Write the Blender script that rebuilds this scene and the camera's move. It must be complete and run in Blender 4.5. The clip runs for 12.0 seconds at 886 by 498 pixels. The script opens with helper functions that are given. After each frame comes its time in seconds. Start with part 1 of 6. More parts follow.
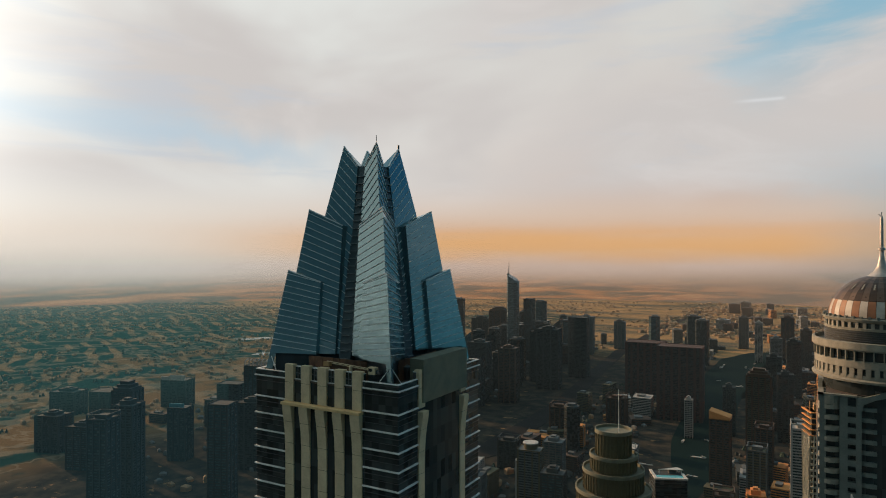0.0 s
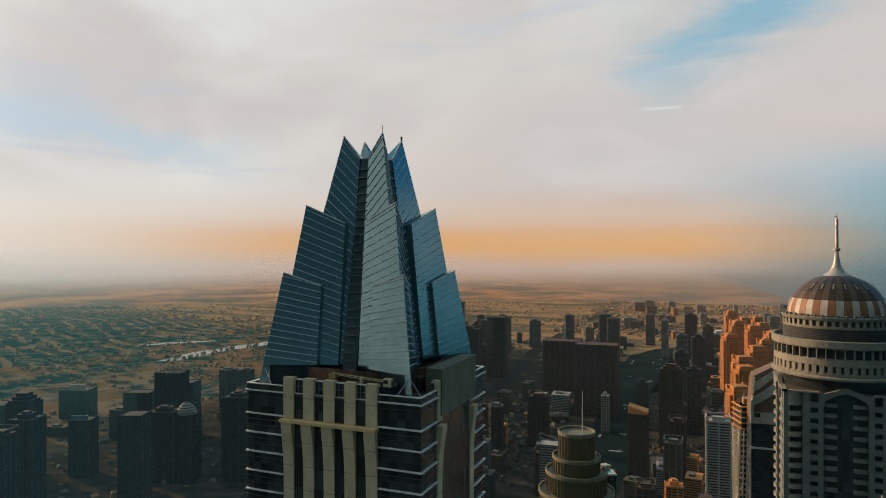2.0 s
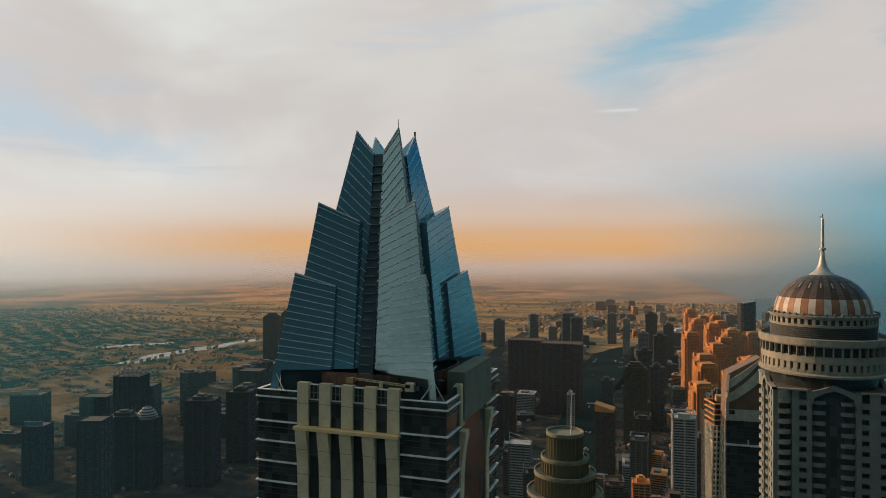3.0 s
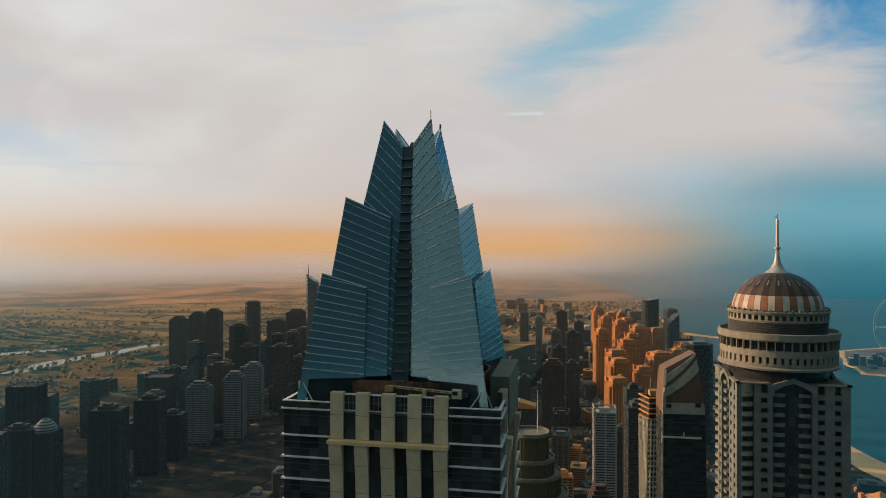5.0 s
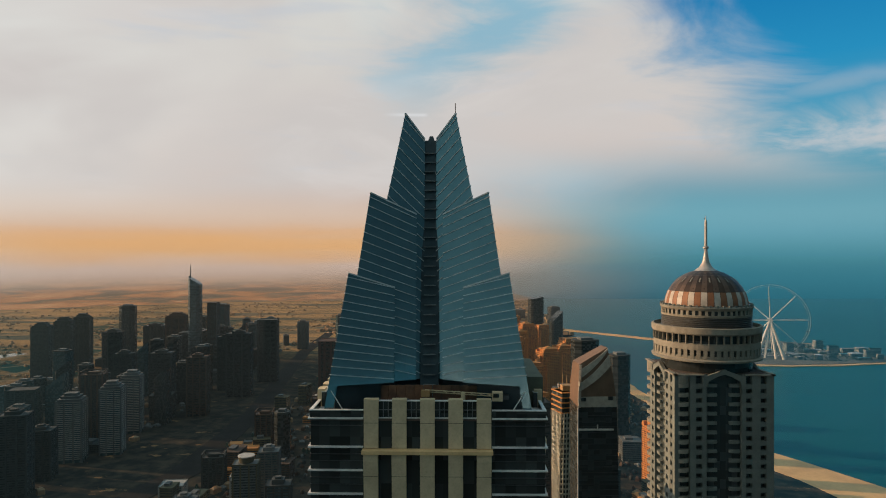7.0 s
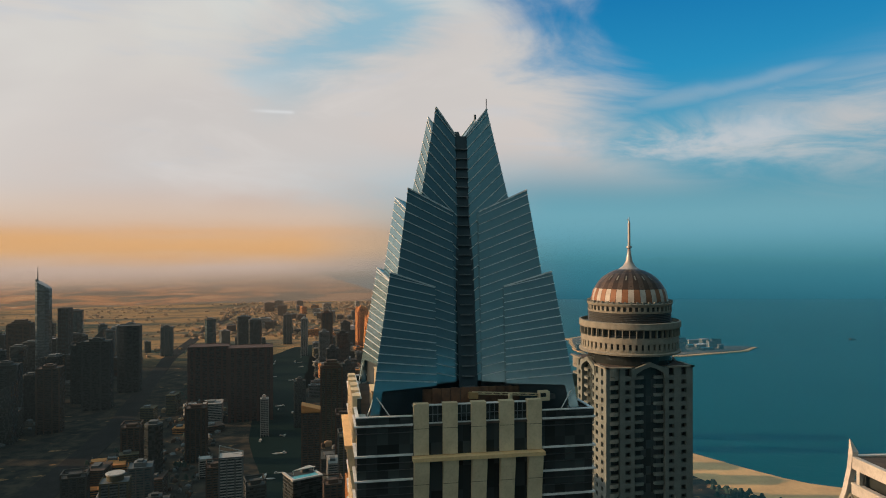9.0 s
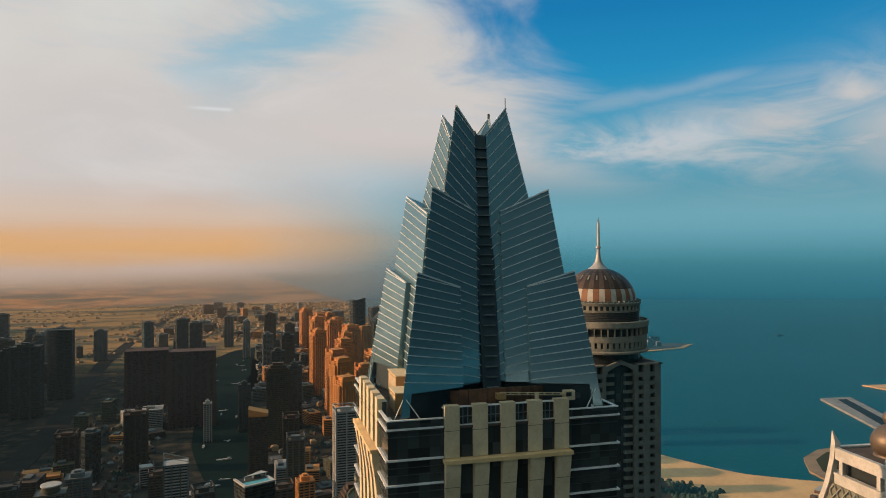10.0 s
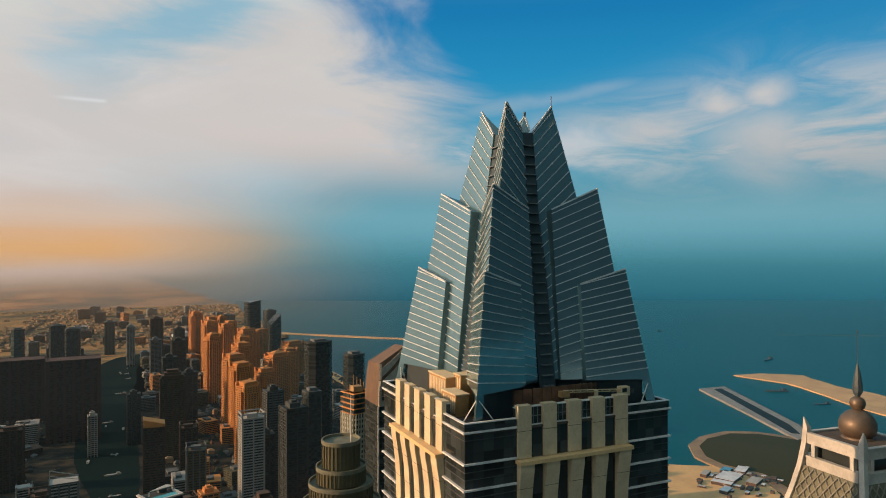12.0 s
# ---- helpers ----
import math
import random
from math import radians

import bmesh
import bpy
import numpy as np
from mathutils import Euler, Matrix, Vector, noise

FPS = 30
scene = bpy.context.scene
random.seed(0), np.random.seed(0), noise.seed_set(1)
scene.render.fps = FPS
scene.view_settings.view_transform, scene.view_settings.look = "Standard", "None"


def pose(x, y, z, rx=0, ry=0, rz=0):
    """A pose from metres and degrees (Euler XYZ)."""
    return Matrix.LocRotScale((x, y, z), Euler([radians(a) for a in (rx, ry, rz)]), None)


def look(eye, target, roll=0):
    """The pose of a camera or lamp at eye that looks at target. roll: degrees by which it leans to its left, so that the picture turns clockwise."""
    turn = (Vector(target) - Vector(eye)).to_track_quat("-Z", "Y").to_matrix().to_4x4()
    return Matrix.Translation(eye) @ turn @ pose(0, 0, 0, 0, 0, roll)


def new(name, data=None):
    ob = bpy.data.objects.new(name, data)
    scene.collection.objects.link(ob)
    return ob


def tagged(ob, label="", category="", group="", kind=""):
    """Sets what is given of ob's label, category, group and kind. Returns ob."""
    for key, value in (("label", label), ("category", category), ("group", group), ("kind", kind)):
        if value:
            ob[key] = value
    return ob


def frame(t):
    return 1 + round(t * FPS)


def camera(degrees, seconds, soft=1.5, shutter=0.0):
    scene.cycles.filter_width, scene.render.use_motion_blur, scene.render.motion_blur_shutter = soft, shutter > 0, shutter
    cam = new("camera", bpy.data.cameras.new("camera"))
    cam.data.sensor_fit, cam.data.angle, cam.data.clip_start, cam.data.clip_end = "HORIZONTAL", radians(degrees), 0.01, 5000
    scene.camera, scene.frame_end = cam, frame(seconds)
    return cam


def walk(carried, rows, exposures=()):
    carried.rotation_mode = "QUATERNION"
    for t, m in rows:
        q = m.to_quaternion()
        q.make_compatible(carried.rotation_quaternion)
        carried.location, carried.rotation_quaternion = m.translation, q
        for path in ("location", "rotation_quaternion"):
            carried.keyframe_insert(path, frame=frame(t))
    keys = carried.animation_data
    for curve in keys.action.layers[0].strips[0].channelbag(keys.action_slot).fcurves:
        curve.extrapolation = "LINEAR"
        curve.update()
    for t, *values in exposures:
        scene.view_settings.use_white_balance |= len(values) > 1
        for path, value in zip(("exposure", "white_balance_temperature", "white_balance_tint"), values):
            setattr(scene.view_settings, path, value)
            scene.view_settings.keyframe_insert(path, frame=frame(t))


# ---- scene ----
# ---- camera ----
cam = camera(67.0, 12.0, soft=1.0)
METRES, EYE, TILT, LEAN, TURN = 150.0, 372.0, 1.1, -1.3, 29.5
ROWS = [
    (0.0, 0.0, 0.0, 0.0, -0.03, -1.19, 1.3),
    (0.5, -0.0314, 0.0185, 0.0, -1.96, -1.21, 1.26),
    (1.0, -0.065, 0.038, 0.0002, -4.06, -1.25, 1.22),
    (1.5, -0.0988, 0.0582, 0.0002, -5.9, -1.28, 1.17),
    (2.0, -0.1304, 0.0766, 0.0003, -7.48, -1.28, 1.13),
    (2.5, -0.1654, 0.0971, 0.0001, -9.2, -1.32, 1.09),
    (3.0, -0.1976, 0.1158, 0.0002, -10.77, -1.36, 1.04),
    (5.0, -0.3346, 0.1961, 0.0001, -18.51, -1.5, 0.87),
    (5.5, -0.3713, 0.2181, -0.0001, -20.85, -1.54, 0.82),
    (6.0, -0.4053, 0.2388, -0.0004, -23.16, -1.55, 0.76),
    (6.5, -0.442, 0.2629, -0.0008, -25.86, -1.57, 0.68),
    (7.0, -0.475, 0.2862, -0.0011, -28.43, -1.6, 0.62),
    (9.0, -0.6158, 0.4056, -0.0027, -39.61, -1.64, 0.32),
    (9.5, -0.6444, 0.4358, -0.0031, -42.02, -1.63, 0.26),
    (10.0, -0.6745, 0.4695, -0.0033, -44.55, -1.62, 0.22),
    (10.5, -0.7015, 0.5014, -0.0039, -46.84, -1.61, 0.14),
    (11.0, -0.7285, 0.538, -0.005, -49.25, -1.59, 0.07),
    (11.5, -0.752, 0.5725, -0.0059, -51.46, -1.57, -0.01),
    (12.0, -0.776, 0.6102, -0.0067, -53.76, -1.55, -0.08),
]
walk(cam, [(t, pose(0, 0, EYE, TILT, LEAN, TURN) @ pose(METRES * x, METRES * y, METRES * z, 90 + pitch, roll, yaw)) for t, x, y, z, yaw, pitch, roll in ROWS])

# ---- world, sun ----
SUN_FROM = Vector((-0.9781, 0.2079, 0.0))
SUN_UP = radians(15.0)


class Nodes:
    """A small helper that adds nodes to a tree and links them."""

    def __init__(self, tree):
        self.tree = tree

    def add(self, kind, **values):
        node = self.tree.nodes.new(kind)
        for key, value in values.items():
            setattr(node, key, value)
        return node

    def put(self, socket, value):
        if isinstance(value, bpy.types.NodeSocket):
            self.tree.links.new(value, socket)
        elif isinstance(value, (tuple, list)) and len(value) == 3 and socket.type == "RGBA":
            socket.default_value = (*value, 1.0)
        else:
            socket.default_value = value

    def math(self, op, a, b=0.0, c=0.0, clamp=False):
        node = self.add("ShaderNodeMath", operation=op, use_clamp=clamp)
        for socket, value in zip(node.inputs, (a, b, c)):
            self.put(socket, value)
        return node.outputs[0]

    def span(self, value, lo, hi, out_lo=0.0, out_hi=1.0):
        """Smooth step of value from lo to hi."""
        node = self.add("ShaderNodeMapRange", interpolation_type="SMOOTHSTEP")
        for socket, v in zip(node.inputs, (value, lo, hi, out_lo, out_hi)):
            self.put(socket, v)
        return node.outputs[0]

    def mix(self, fac, a, b, blend="MIX"):
        node = self.add("ShaderNodeMix", data_type="RGBA", blend_type=blend)
        self.put(node.inputs[0], fac)
        self.put(node.inputs[6], a)
        self.put(node.inputs[7], b)
        return node.outputs[2]

    def ramp(self, fac, stops):
        node = self.add("ShaderNodeValToRGB")
        ramp = node.color_ramp
        while len(ramp.elements) < len(stops):
            ramp.elements.new(0.5)
        for element, (place, colour) in zip(ramp.elements, stops):
            element.position, element.color = place, (*colour, 1.0)
        self.put(node.inputs[0], fac)
        return node.outputs[0]

    def noise(self, vector, scale, detail=4.0, rough=0.55, distort=0.0):
        node = self.add("ShaderNodeTexNoise")
        self.put(node.inputs["Vector"], vector)
        for key, value in (("Scale", scale), ("Detail", detail), ("Roughness", rough), ("Distortion", distort)):
            node.inputs[key].default_value = value
        return node.outputs["Fac"]

    def stretch(self, vector, scale, rotation=(0, 0, 0)):
        node = self.add("ShaderNodeMapping")
        self.put(node.inputs["Vector"], vector)
        node.inputs["Scale"].default_value = scale
        node.inputs["Rotation"].default_value = rotation
        return node.outputs[0]


def srgb(r, g, b):
    """Linear colour from 0..255 values."""
    return tuple(c / 12.92 if c <= 0.04045 else ((c + 0.055) / 1.055) ** 2.4 for c in (r / 255, g / 255, b / 255))


def directions(n, vector):
    """Azimuth (clockwise from +y) and elevation, in degrees, of a direction."""
    xyz = n.add("ShaderNodeSeparateXYZ")
    n.put(xyz.inputs[0], vector)
    x, y, z = xyz.outputs
    az = n.math("MULTIPLY", n.math("ARCTAN2", x, y), 57.2958)
    flat = n.math("SQRT", n.math("ADD", n.math("MULTIPLY", x, x), n.math("MULTIPLY", y, y)))
    el = n.math("MULTIPLY", n.math("ARCTAN2", z, flat), 57.2958)
    return az, el


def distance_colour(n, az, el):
    """Colour of the far distance with its haze painted in: warm dust over the desert, blue over the sea."""
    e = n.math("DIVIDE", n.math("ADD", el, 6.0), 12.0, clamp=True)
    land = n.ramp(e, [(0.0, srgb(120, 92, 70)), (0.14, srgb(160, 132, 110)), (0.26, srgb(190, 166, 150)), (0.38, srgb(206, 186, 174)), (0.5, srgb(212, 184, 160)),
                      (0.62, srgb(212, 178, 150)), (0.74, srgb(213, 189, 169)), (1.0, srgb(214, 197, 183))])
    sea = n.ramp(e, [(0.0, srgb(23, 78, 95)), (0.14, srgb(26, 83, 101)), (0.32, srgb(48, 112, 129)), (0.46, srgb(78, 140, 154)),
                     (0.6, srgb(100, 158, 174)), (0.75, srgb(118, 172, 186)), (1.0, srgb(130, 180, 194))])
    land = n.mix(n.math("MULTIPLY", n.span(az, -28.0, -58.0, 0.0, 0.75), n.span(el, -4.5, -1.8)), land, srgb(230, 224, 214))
    # land past the last ring, at its true foreshortening, painted fading into haze upwards
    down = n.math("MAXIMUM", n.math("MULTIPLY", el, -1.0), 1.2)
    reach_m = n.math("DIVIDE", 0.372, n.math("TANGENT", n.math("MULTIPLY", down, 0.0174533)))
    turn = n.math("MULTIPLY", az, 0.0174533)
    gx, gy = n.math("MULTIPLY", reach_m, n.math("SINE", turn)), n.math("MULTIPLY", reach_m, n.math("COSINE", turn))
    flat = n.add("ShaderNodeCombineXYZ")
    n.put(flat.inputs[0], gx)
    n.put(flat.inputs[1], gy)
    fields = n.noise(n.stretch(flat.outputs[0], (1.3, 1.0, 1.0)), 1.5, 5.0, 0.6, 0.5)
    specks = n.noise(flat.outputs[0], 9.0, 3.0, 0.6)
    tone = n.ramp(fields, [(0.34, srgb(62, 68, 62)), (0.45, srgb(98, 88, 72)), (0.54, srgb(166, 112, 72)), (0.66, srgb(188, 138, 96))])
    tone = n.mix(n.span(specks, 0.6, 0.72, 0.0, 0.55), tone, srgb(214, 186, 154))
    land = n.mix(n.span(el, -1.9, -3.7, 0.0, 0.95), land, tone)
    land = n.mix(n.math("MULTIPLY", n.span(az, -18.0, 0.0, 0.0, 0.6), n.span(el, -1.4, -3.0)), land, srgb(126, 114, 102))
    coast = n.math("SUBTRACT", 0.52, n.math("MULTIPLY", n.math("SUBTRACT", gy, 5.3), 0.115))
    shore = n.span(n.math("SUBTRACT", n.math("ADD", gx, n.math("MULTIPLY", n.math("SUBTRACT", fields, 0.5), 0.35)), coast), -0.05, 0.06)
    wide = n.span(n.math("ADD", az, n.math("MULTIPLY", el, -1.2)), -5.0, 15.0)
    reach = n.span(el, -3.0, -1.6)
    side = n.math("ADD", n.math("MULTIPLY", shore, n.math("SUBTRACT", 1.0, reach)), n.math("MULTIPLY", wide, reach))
    # haze mixed into the colour of the far sea
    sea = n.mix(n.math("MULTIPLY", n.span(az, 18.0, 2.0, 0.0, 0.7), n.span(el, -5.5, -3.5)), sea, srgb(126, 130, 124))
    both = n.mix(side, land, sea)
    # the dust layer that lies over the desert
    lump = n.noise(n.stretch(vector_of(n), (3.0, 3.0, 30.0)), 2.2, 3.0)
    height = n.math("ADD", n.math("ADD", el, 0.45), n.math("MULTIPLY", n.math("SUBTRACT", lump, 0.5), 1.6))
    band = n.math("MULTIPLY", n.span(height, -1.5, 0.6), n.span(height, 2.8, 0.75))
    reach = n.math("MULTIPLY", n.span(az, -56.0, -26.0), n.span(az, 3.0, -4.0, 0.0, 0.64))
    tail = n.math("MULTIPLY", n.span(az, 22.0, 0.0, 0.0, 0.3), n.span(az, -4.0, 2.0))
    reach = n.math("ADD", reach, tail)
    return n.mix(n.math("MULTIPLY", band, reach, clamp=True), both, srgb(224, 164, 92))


def vector_of(n):
    return n.add("ShaderNodeTexCoord").outputs["Generated"]


def make_world():
    world = bpy.data.worlds.new("sky")
    world.use_nodes = True
    scene.world = world
    n = Nodes(world.node_tree)
    back = world.node_tree.nodes["Background"]
    vec = vector_of(n)
    az, el = directions(n, vec)
    # clear blue sky
    clear_sky = n.add("ShaderNodeTexSky", sky_type="NISHITA", sun_disc=False)
    clear_sky.sun_elevation = SUN_UP
    clear_sky.sun_rotation = math.atan2(SUN_FROM.x, SUN_FROM.y)
    clear_sky.air_density, clear_sky.dust_density, clear_sky.ozone_density = 1.0, 1.2, 2.0
    nishita = n.mix(1.0, clear_sky.outputs[0], (0.07, 0.07, 0.07), "MULTIPLY")
    up = n.math("DIVIDE", el, 90.0, clamp=True)
    blue = n.ramp(up, [(0.0, srgb(98, 150, 165)), (0.05, srgb(88, 152, 172)), (0.1, srgb(70, 158, 188)), (0.16, srgb(36, 142, 190)), (0.22, srgb(22, 122, 178)), (0.42, srgb(96, 140, 158)), (1.0, srgb(120, 148, 160))])
    blue = n.mix(0.03, blue, nishita)
    wisp = n.noise(n.stretch(vec, (1.0, 1.0, 3.2), (0.0, 0.0, 0.5)), 3.2, 7.0, 0.58, 0.7)
    lump = n.noise(n.stretch(vec, (1.0, 1.0, 2.2), (0.1, 0.0, 0.2)), 2.1, 4.0, 0.5, 0.3)
    curl = n.noise(n.stretch(vec, (1.0, 1.0, 2.0), (0.4, 0.2, 0.0)), 7.0, 5.0, 0.5, 0.6)
    rough_edge = n.math("ADD", n.math("MULTIPLY", n.math("SUBTRACT", wisp, 0.5), 26.0), n.math("MULTIPLY", n.math("SUBTRACT", curl, 0.5), 7.0))

    def bell(value):
        return n.math("POWER", 2.718, n.math("MULTIPLY", n.math("MULTIPLY", value, value), -1.0))

    def blob(a, e, wide, tall, strength):
        """A soft cloud bank round one direction, with an edge torn by the noises."""
        da = n.math("DIVIDE", n.math("ADD", n.math("SUBTRACT", az, a), n.math("MULTIPLY", n.math("SUBTRACT", curl, 0.5), 4.0)), wide)
        de = n.math("DIVIDE", n.math("ADD", n.math("SUBTRACT", el, e), n.math("MULTIPLY", n.math("SUBTRACT", wisp, 0.5), 6.0)), tall)
        return n.math("MULTIPLY", bell(n.math("SQRT", n.math("ADD", n.math("MULTIPLY", da, da), n.math("MULTIPLY", de, de)))), strength)

    # thin high cloud, thick over the land side, torn off towards the sea
    high_edge = n.math("ADD", n.math("ADD", az, n.math("MULTIPLY", n.math("SUBTRACT", el, 14.0), 0.9)), rough_edge)
    high_cover = n.span(high_edge, 29.0, 15.0)
    low_cover = n.span(n.math("ADD", az, n.math("MULTIPLY", rough_edge, 0.7)), 19.0, -7.0)
    cover = n.math("ADD", low_cover, n.math("MULTIPLY", n.math("SUBTRACT", high_cover, low_cover), n.span(el, 3.0, 9.5)))
    # a blue rift through the sheet
    gap_az = n.math("DIVIDE", n.math("ADD", n.math("ADD", az, n.math("MULTIPLY", el, -0.8)), 13.0), n.span(el, 9.0, 20.0, 2.0, 5.5))
    gap_az = n.math("ADD", gap_az, n.math("MULTIPLY", n.math("SUBTRACT", wisp, 0.5), 5.5))
    gap = n.math("MULTIPLY", bell(gap_az), n.span(el, 9.0, 18.0, 0.0, 0.68))
    # belts, streaks and small heaps of cloud over the sea
    streaks = n.noise(n.stretch(vec, (1.2, 1.2, 4.4), (0.25, -0.1, 0.0)), 3.4, 7.0, 0.6, 0.9)
    spread_el = n.span(az, 24.0, 58.0, 1.9, 5.2)
    belt = bell(n.math("DIVIDE", n.math("SUBTRACT", el, n.span(az, 20.0, 60.0, 8.2, 9.6)), spread_el))
    belt = n.math("MULTIPLY", n.math("MULTIPLY", belt, n.span(az, 14.0, 24.0)), n.span(streaks, 0.34, 0.66, 0.12, 0.95))
    line_el = n.math("DIVIDE", n.math("SUBTRACT", n.math("SUBTRACT", el, 9.2), n.math("MULTIPLY", az, 0.1)), 0.55)
    line = n.math("MULTIPLY", bell(n.math("ADD", line_el, n.math("MULTIPLY", n.math("SUBTRACT", curl, 0.5), 3.0))), n.math("MULTIPLY", n.span(az, 22.0, 29.0), n.span(az, 44.0, 37.0, 0.0, 0.32)))
    heaps = n.math("MAXIMUM", n.math("MAXIMUM", blob(46.4, 12.0, 2.4, 1.5, 1.0), blob(49.6, 12.4, 2.2, 1.3, 1.0)), n.math("MAXIMUM", blob(35.6, 10.2, 2.0, 1.2, 0.9), blob(50.0, 8.6, 5.0, 3.0, 0.85)))
    sea_cloud = n.math("MAXIMUM", n.math("MAXIMUM", belt, line), heaps)
    cover = n.math("MAXIMUM", n.math("SUBTRACT", cover, gap), n.math("MULTIPLY", sea_cloud, 0.85), clamp=True)
    cover = n.math("MULTIPLY", cover, n.span(el, 62.0, 26.0, 0.25, 1.0))
    tone = n.math("DIVIDE", el, 22.0, clamp=True)
    white = n.ramp(tone, [(0.0, srgb(210, 182, 160)), (0.2, srgb(202, 184, 175)), (0.45, srgb(208, 199, 194)), (0.75, srgb(212, 210, 205)), (1.0, srgb(213, 215, 212))])
    white = n.mix(n.span(az, -8.0, -46.0, 0.0, 0.8), white, srgb(230, 232, 228))
    grey = n.mix(n.math("MULTIPLY", n.span(lump, 0.36, 0.6), n.span(el, 2.0, 7.0)), white, srgb(204, 199, 196))
    # blue-grey thin places and pale ridges in the sheet
    streak = n.noise(n.stretch(vec, (1.2, 1.2, 9.0)), 2.4, 5.0, 0.5, 0.4)
    grey = n.mix(n.math("MULTIPLY", n.span(streak, 0.54, 0.7), n.span(el, 3.0, 8.0, 0.0, 0.55)), grey, srgb(190, 198, 208))
    grey = n.mix(n.math("MULTIPLY", n.span(lump, 0.42, 0.62), n.span(wisp, 0.45, 0.75, 0.0, 0.6)), grey, srgb(222, 217, 214))
    tear_el = n.math("DIVIDE", n.math("ADD", n.math("SUBTRACT", el, 9.6), n.math("MULTIPLY", n.math("ADD", az, 62.0), 0.085)), 1.3)
    tear_el = n.math("ADD", tear_el, n.math("MULTIPLY", n.math("SUBTRACT", wisp, 0.5), 5.0))
    tear = n.math("MULTIPLY", bell(tear_el), n.math("MULTIPLY", n.span(az, -34.0, -46.0, 0.0, 0.75), n.span(az, -100.0, -70.0)))
    grey = n.mix(tear, grey, srgb(184, 203, 216))
    # a short vapour trail
    trail = n.math("MULTIPLY", bell(n.math("DIVIDE", n.math("SUBTRACT", el, 11.3), 0.13)), n.math("MULTIPLY", n.span(az, -6.6, -4.2), n.span(az, -2.2, -2.8, 0.0, 0.55)))
    rift = n.mix(n.math("MULTIPLY", n.span(az, 16.0, 8.0), 0.8), blue, srgb(104, 182, 208))
    high = n.mix(trail, n.mix(cover, rift, grey), srgb(224, 226, 228))
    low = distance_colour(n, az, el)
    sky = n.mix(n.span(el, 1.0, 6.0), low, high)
    # round the sun the air glows; away from it, behind the walk, the sky is a dim blue
    toward = n.add("ShaderNodeVectorMath", operation="DOT_PRODUCT")
    n.put(toward.inputs[0], vec)
    toward.inputs[1].default_value = SUN_FROM * math.cos(SUN_UP) + Vector((0, 0, math.sin(SUN_UP)))
    angle = n.math("MULTIPLY", n.math("ARCCOSINE", n.math("MINIMUM", toward.outputs["Value"], 1.0)), 57.2958)
    glow = n.math("MULTIPLY", bell(n.math("DIVIDE", angle, 12.5)), n.span(el, -3.0, 2.0, 0.0, 1.5))
    away = n.math("MAXIMUM", n.span(az, -92.0, -118.0), n.span(az, 60.0, 76.0))
    dim = n.ramp(n.math("DIVIDE", el, 60.0, clamp=True), [(0.0, srgb(50, 74, 82)), (0.2, srgb(40, 66, 76)), (0.42, srgb(54, 86, 98)), (0.75, srgb(128, 146, 148)), (1.0, srgb(150, 162, 162))])
    round_sun = n.math("MODULO", n.math("ADD", az, 438.0), 360.0)
    round_sun = n.math("MINIMUM", round_sun, n.math("SUBTRACT", 360.0, round_sun))
    halo = n.math("ADD", n.span(round_sun, 108.0, 50.0, 0.0, 0.34), n.span(round_sun, 52.0, 26.0, 0.0, 0.6))
    dim = n.mix(n.math("MULTIPLY", halo, n.span(el, 75.0, 25.0, 0.4, 1.0)), dim, n.mix(n.span(round_sun, 70.0, 30.0), srgb(160, 212, 218), srgb(250, 240, 222)))
    sky = n.mix(n.math("MULTIPLY", away, n.span(el, -2.0, 1.0)), sky, dim)
    bright = n.add("ShaderNodeVectorMath", operation="SCALE")
    bright.inputs[0].default_value = (1.0, 0.97, 0.88)
    n.put(bright.inputs["Scale"], glow)
    sky = n.mix(1.0, sky, bright.outputs[0], "ADD")
    below = n.span(el, -9.0, -5.0)
    sky = n.mix(below, (0.015, 0.02, 0.022), sky)
    n.put(back.inputs[0], sky)
    back.inputs[1].default_value = 1.0


make_world()
sun_data = bpy.data.lights.new("sun", "SUN")
sun_data.energy, sun_data.angle, sun_data.color = 4.4, radians(0.6), (1.0, 0.6, 0.32)
sun = new("sun", sun_data)
sun.matrix_world = look(Vector((0, 0, 900)) + 10 * (SUN_FROM * math.cos(SUN_UP) + Vector((0, 0, math.sin(SUN_UP)))), (0, 0, 900))
scene.view_settings.exposure = 0.0


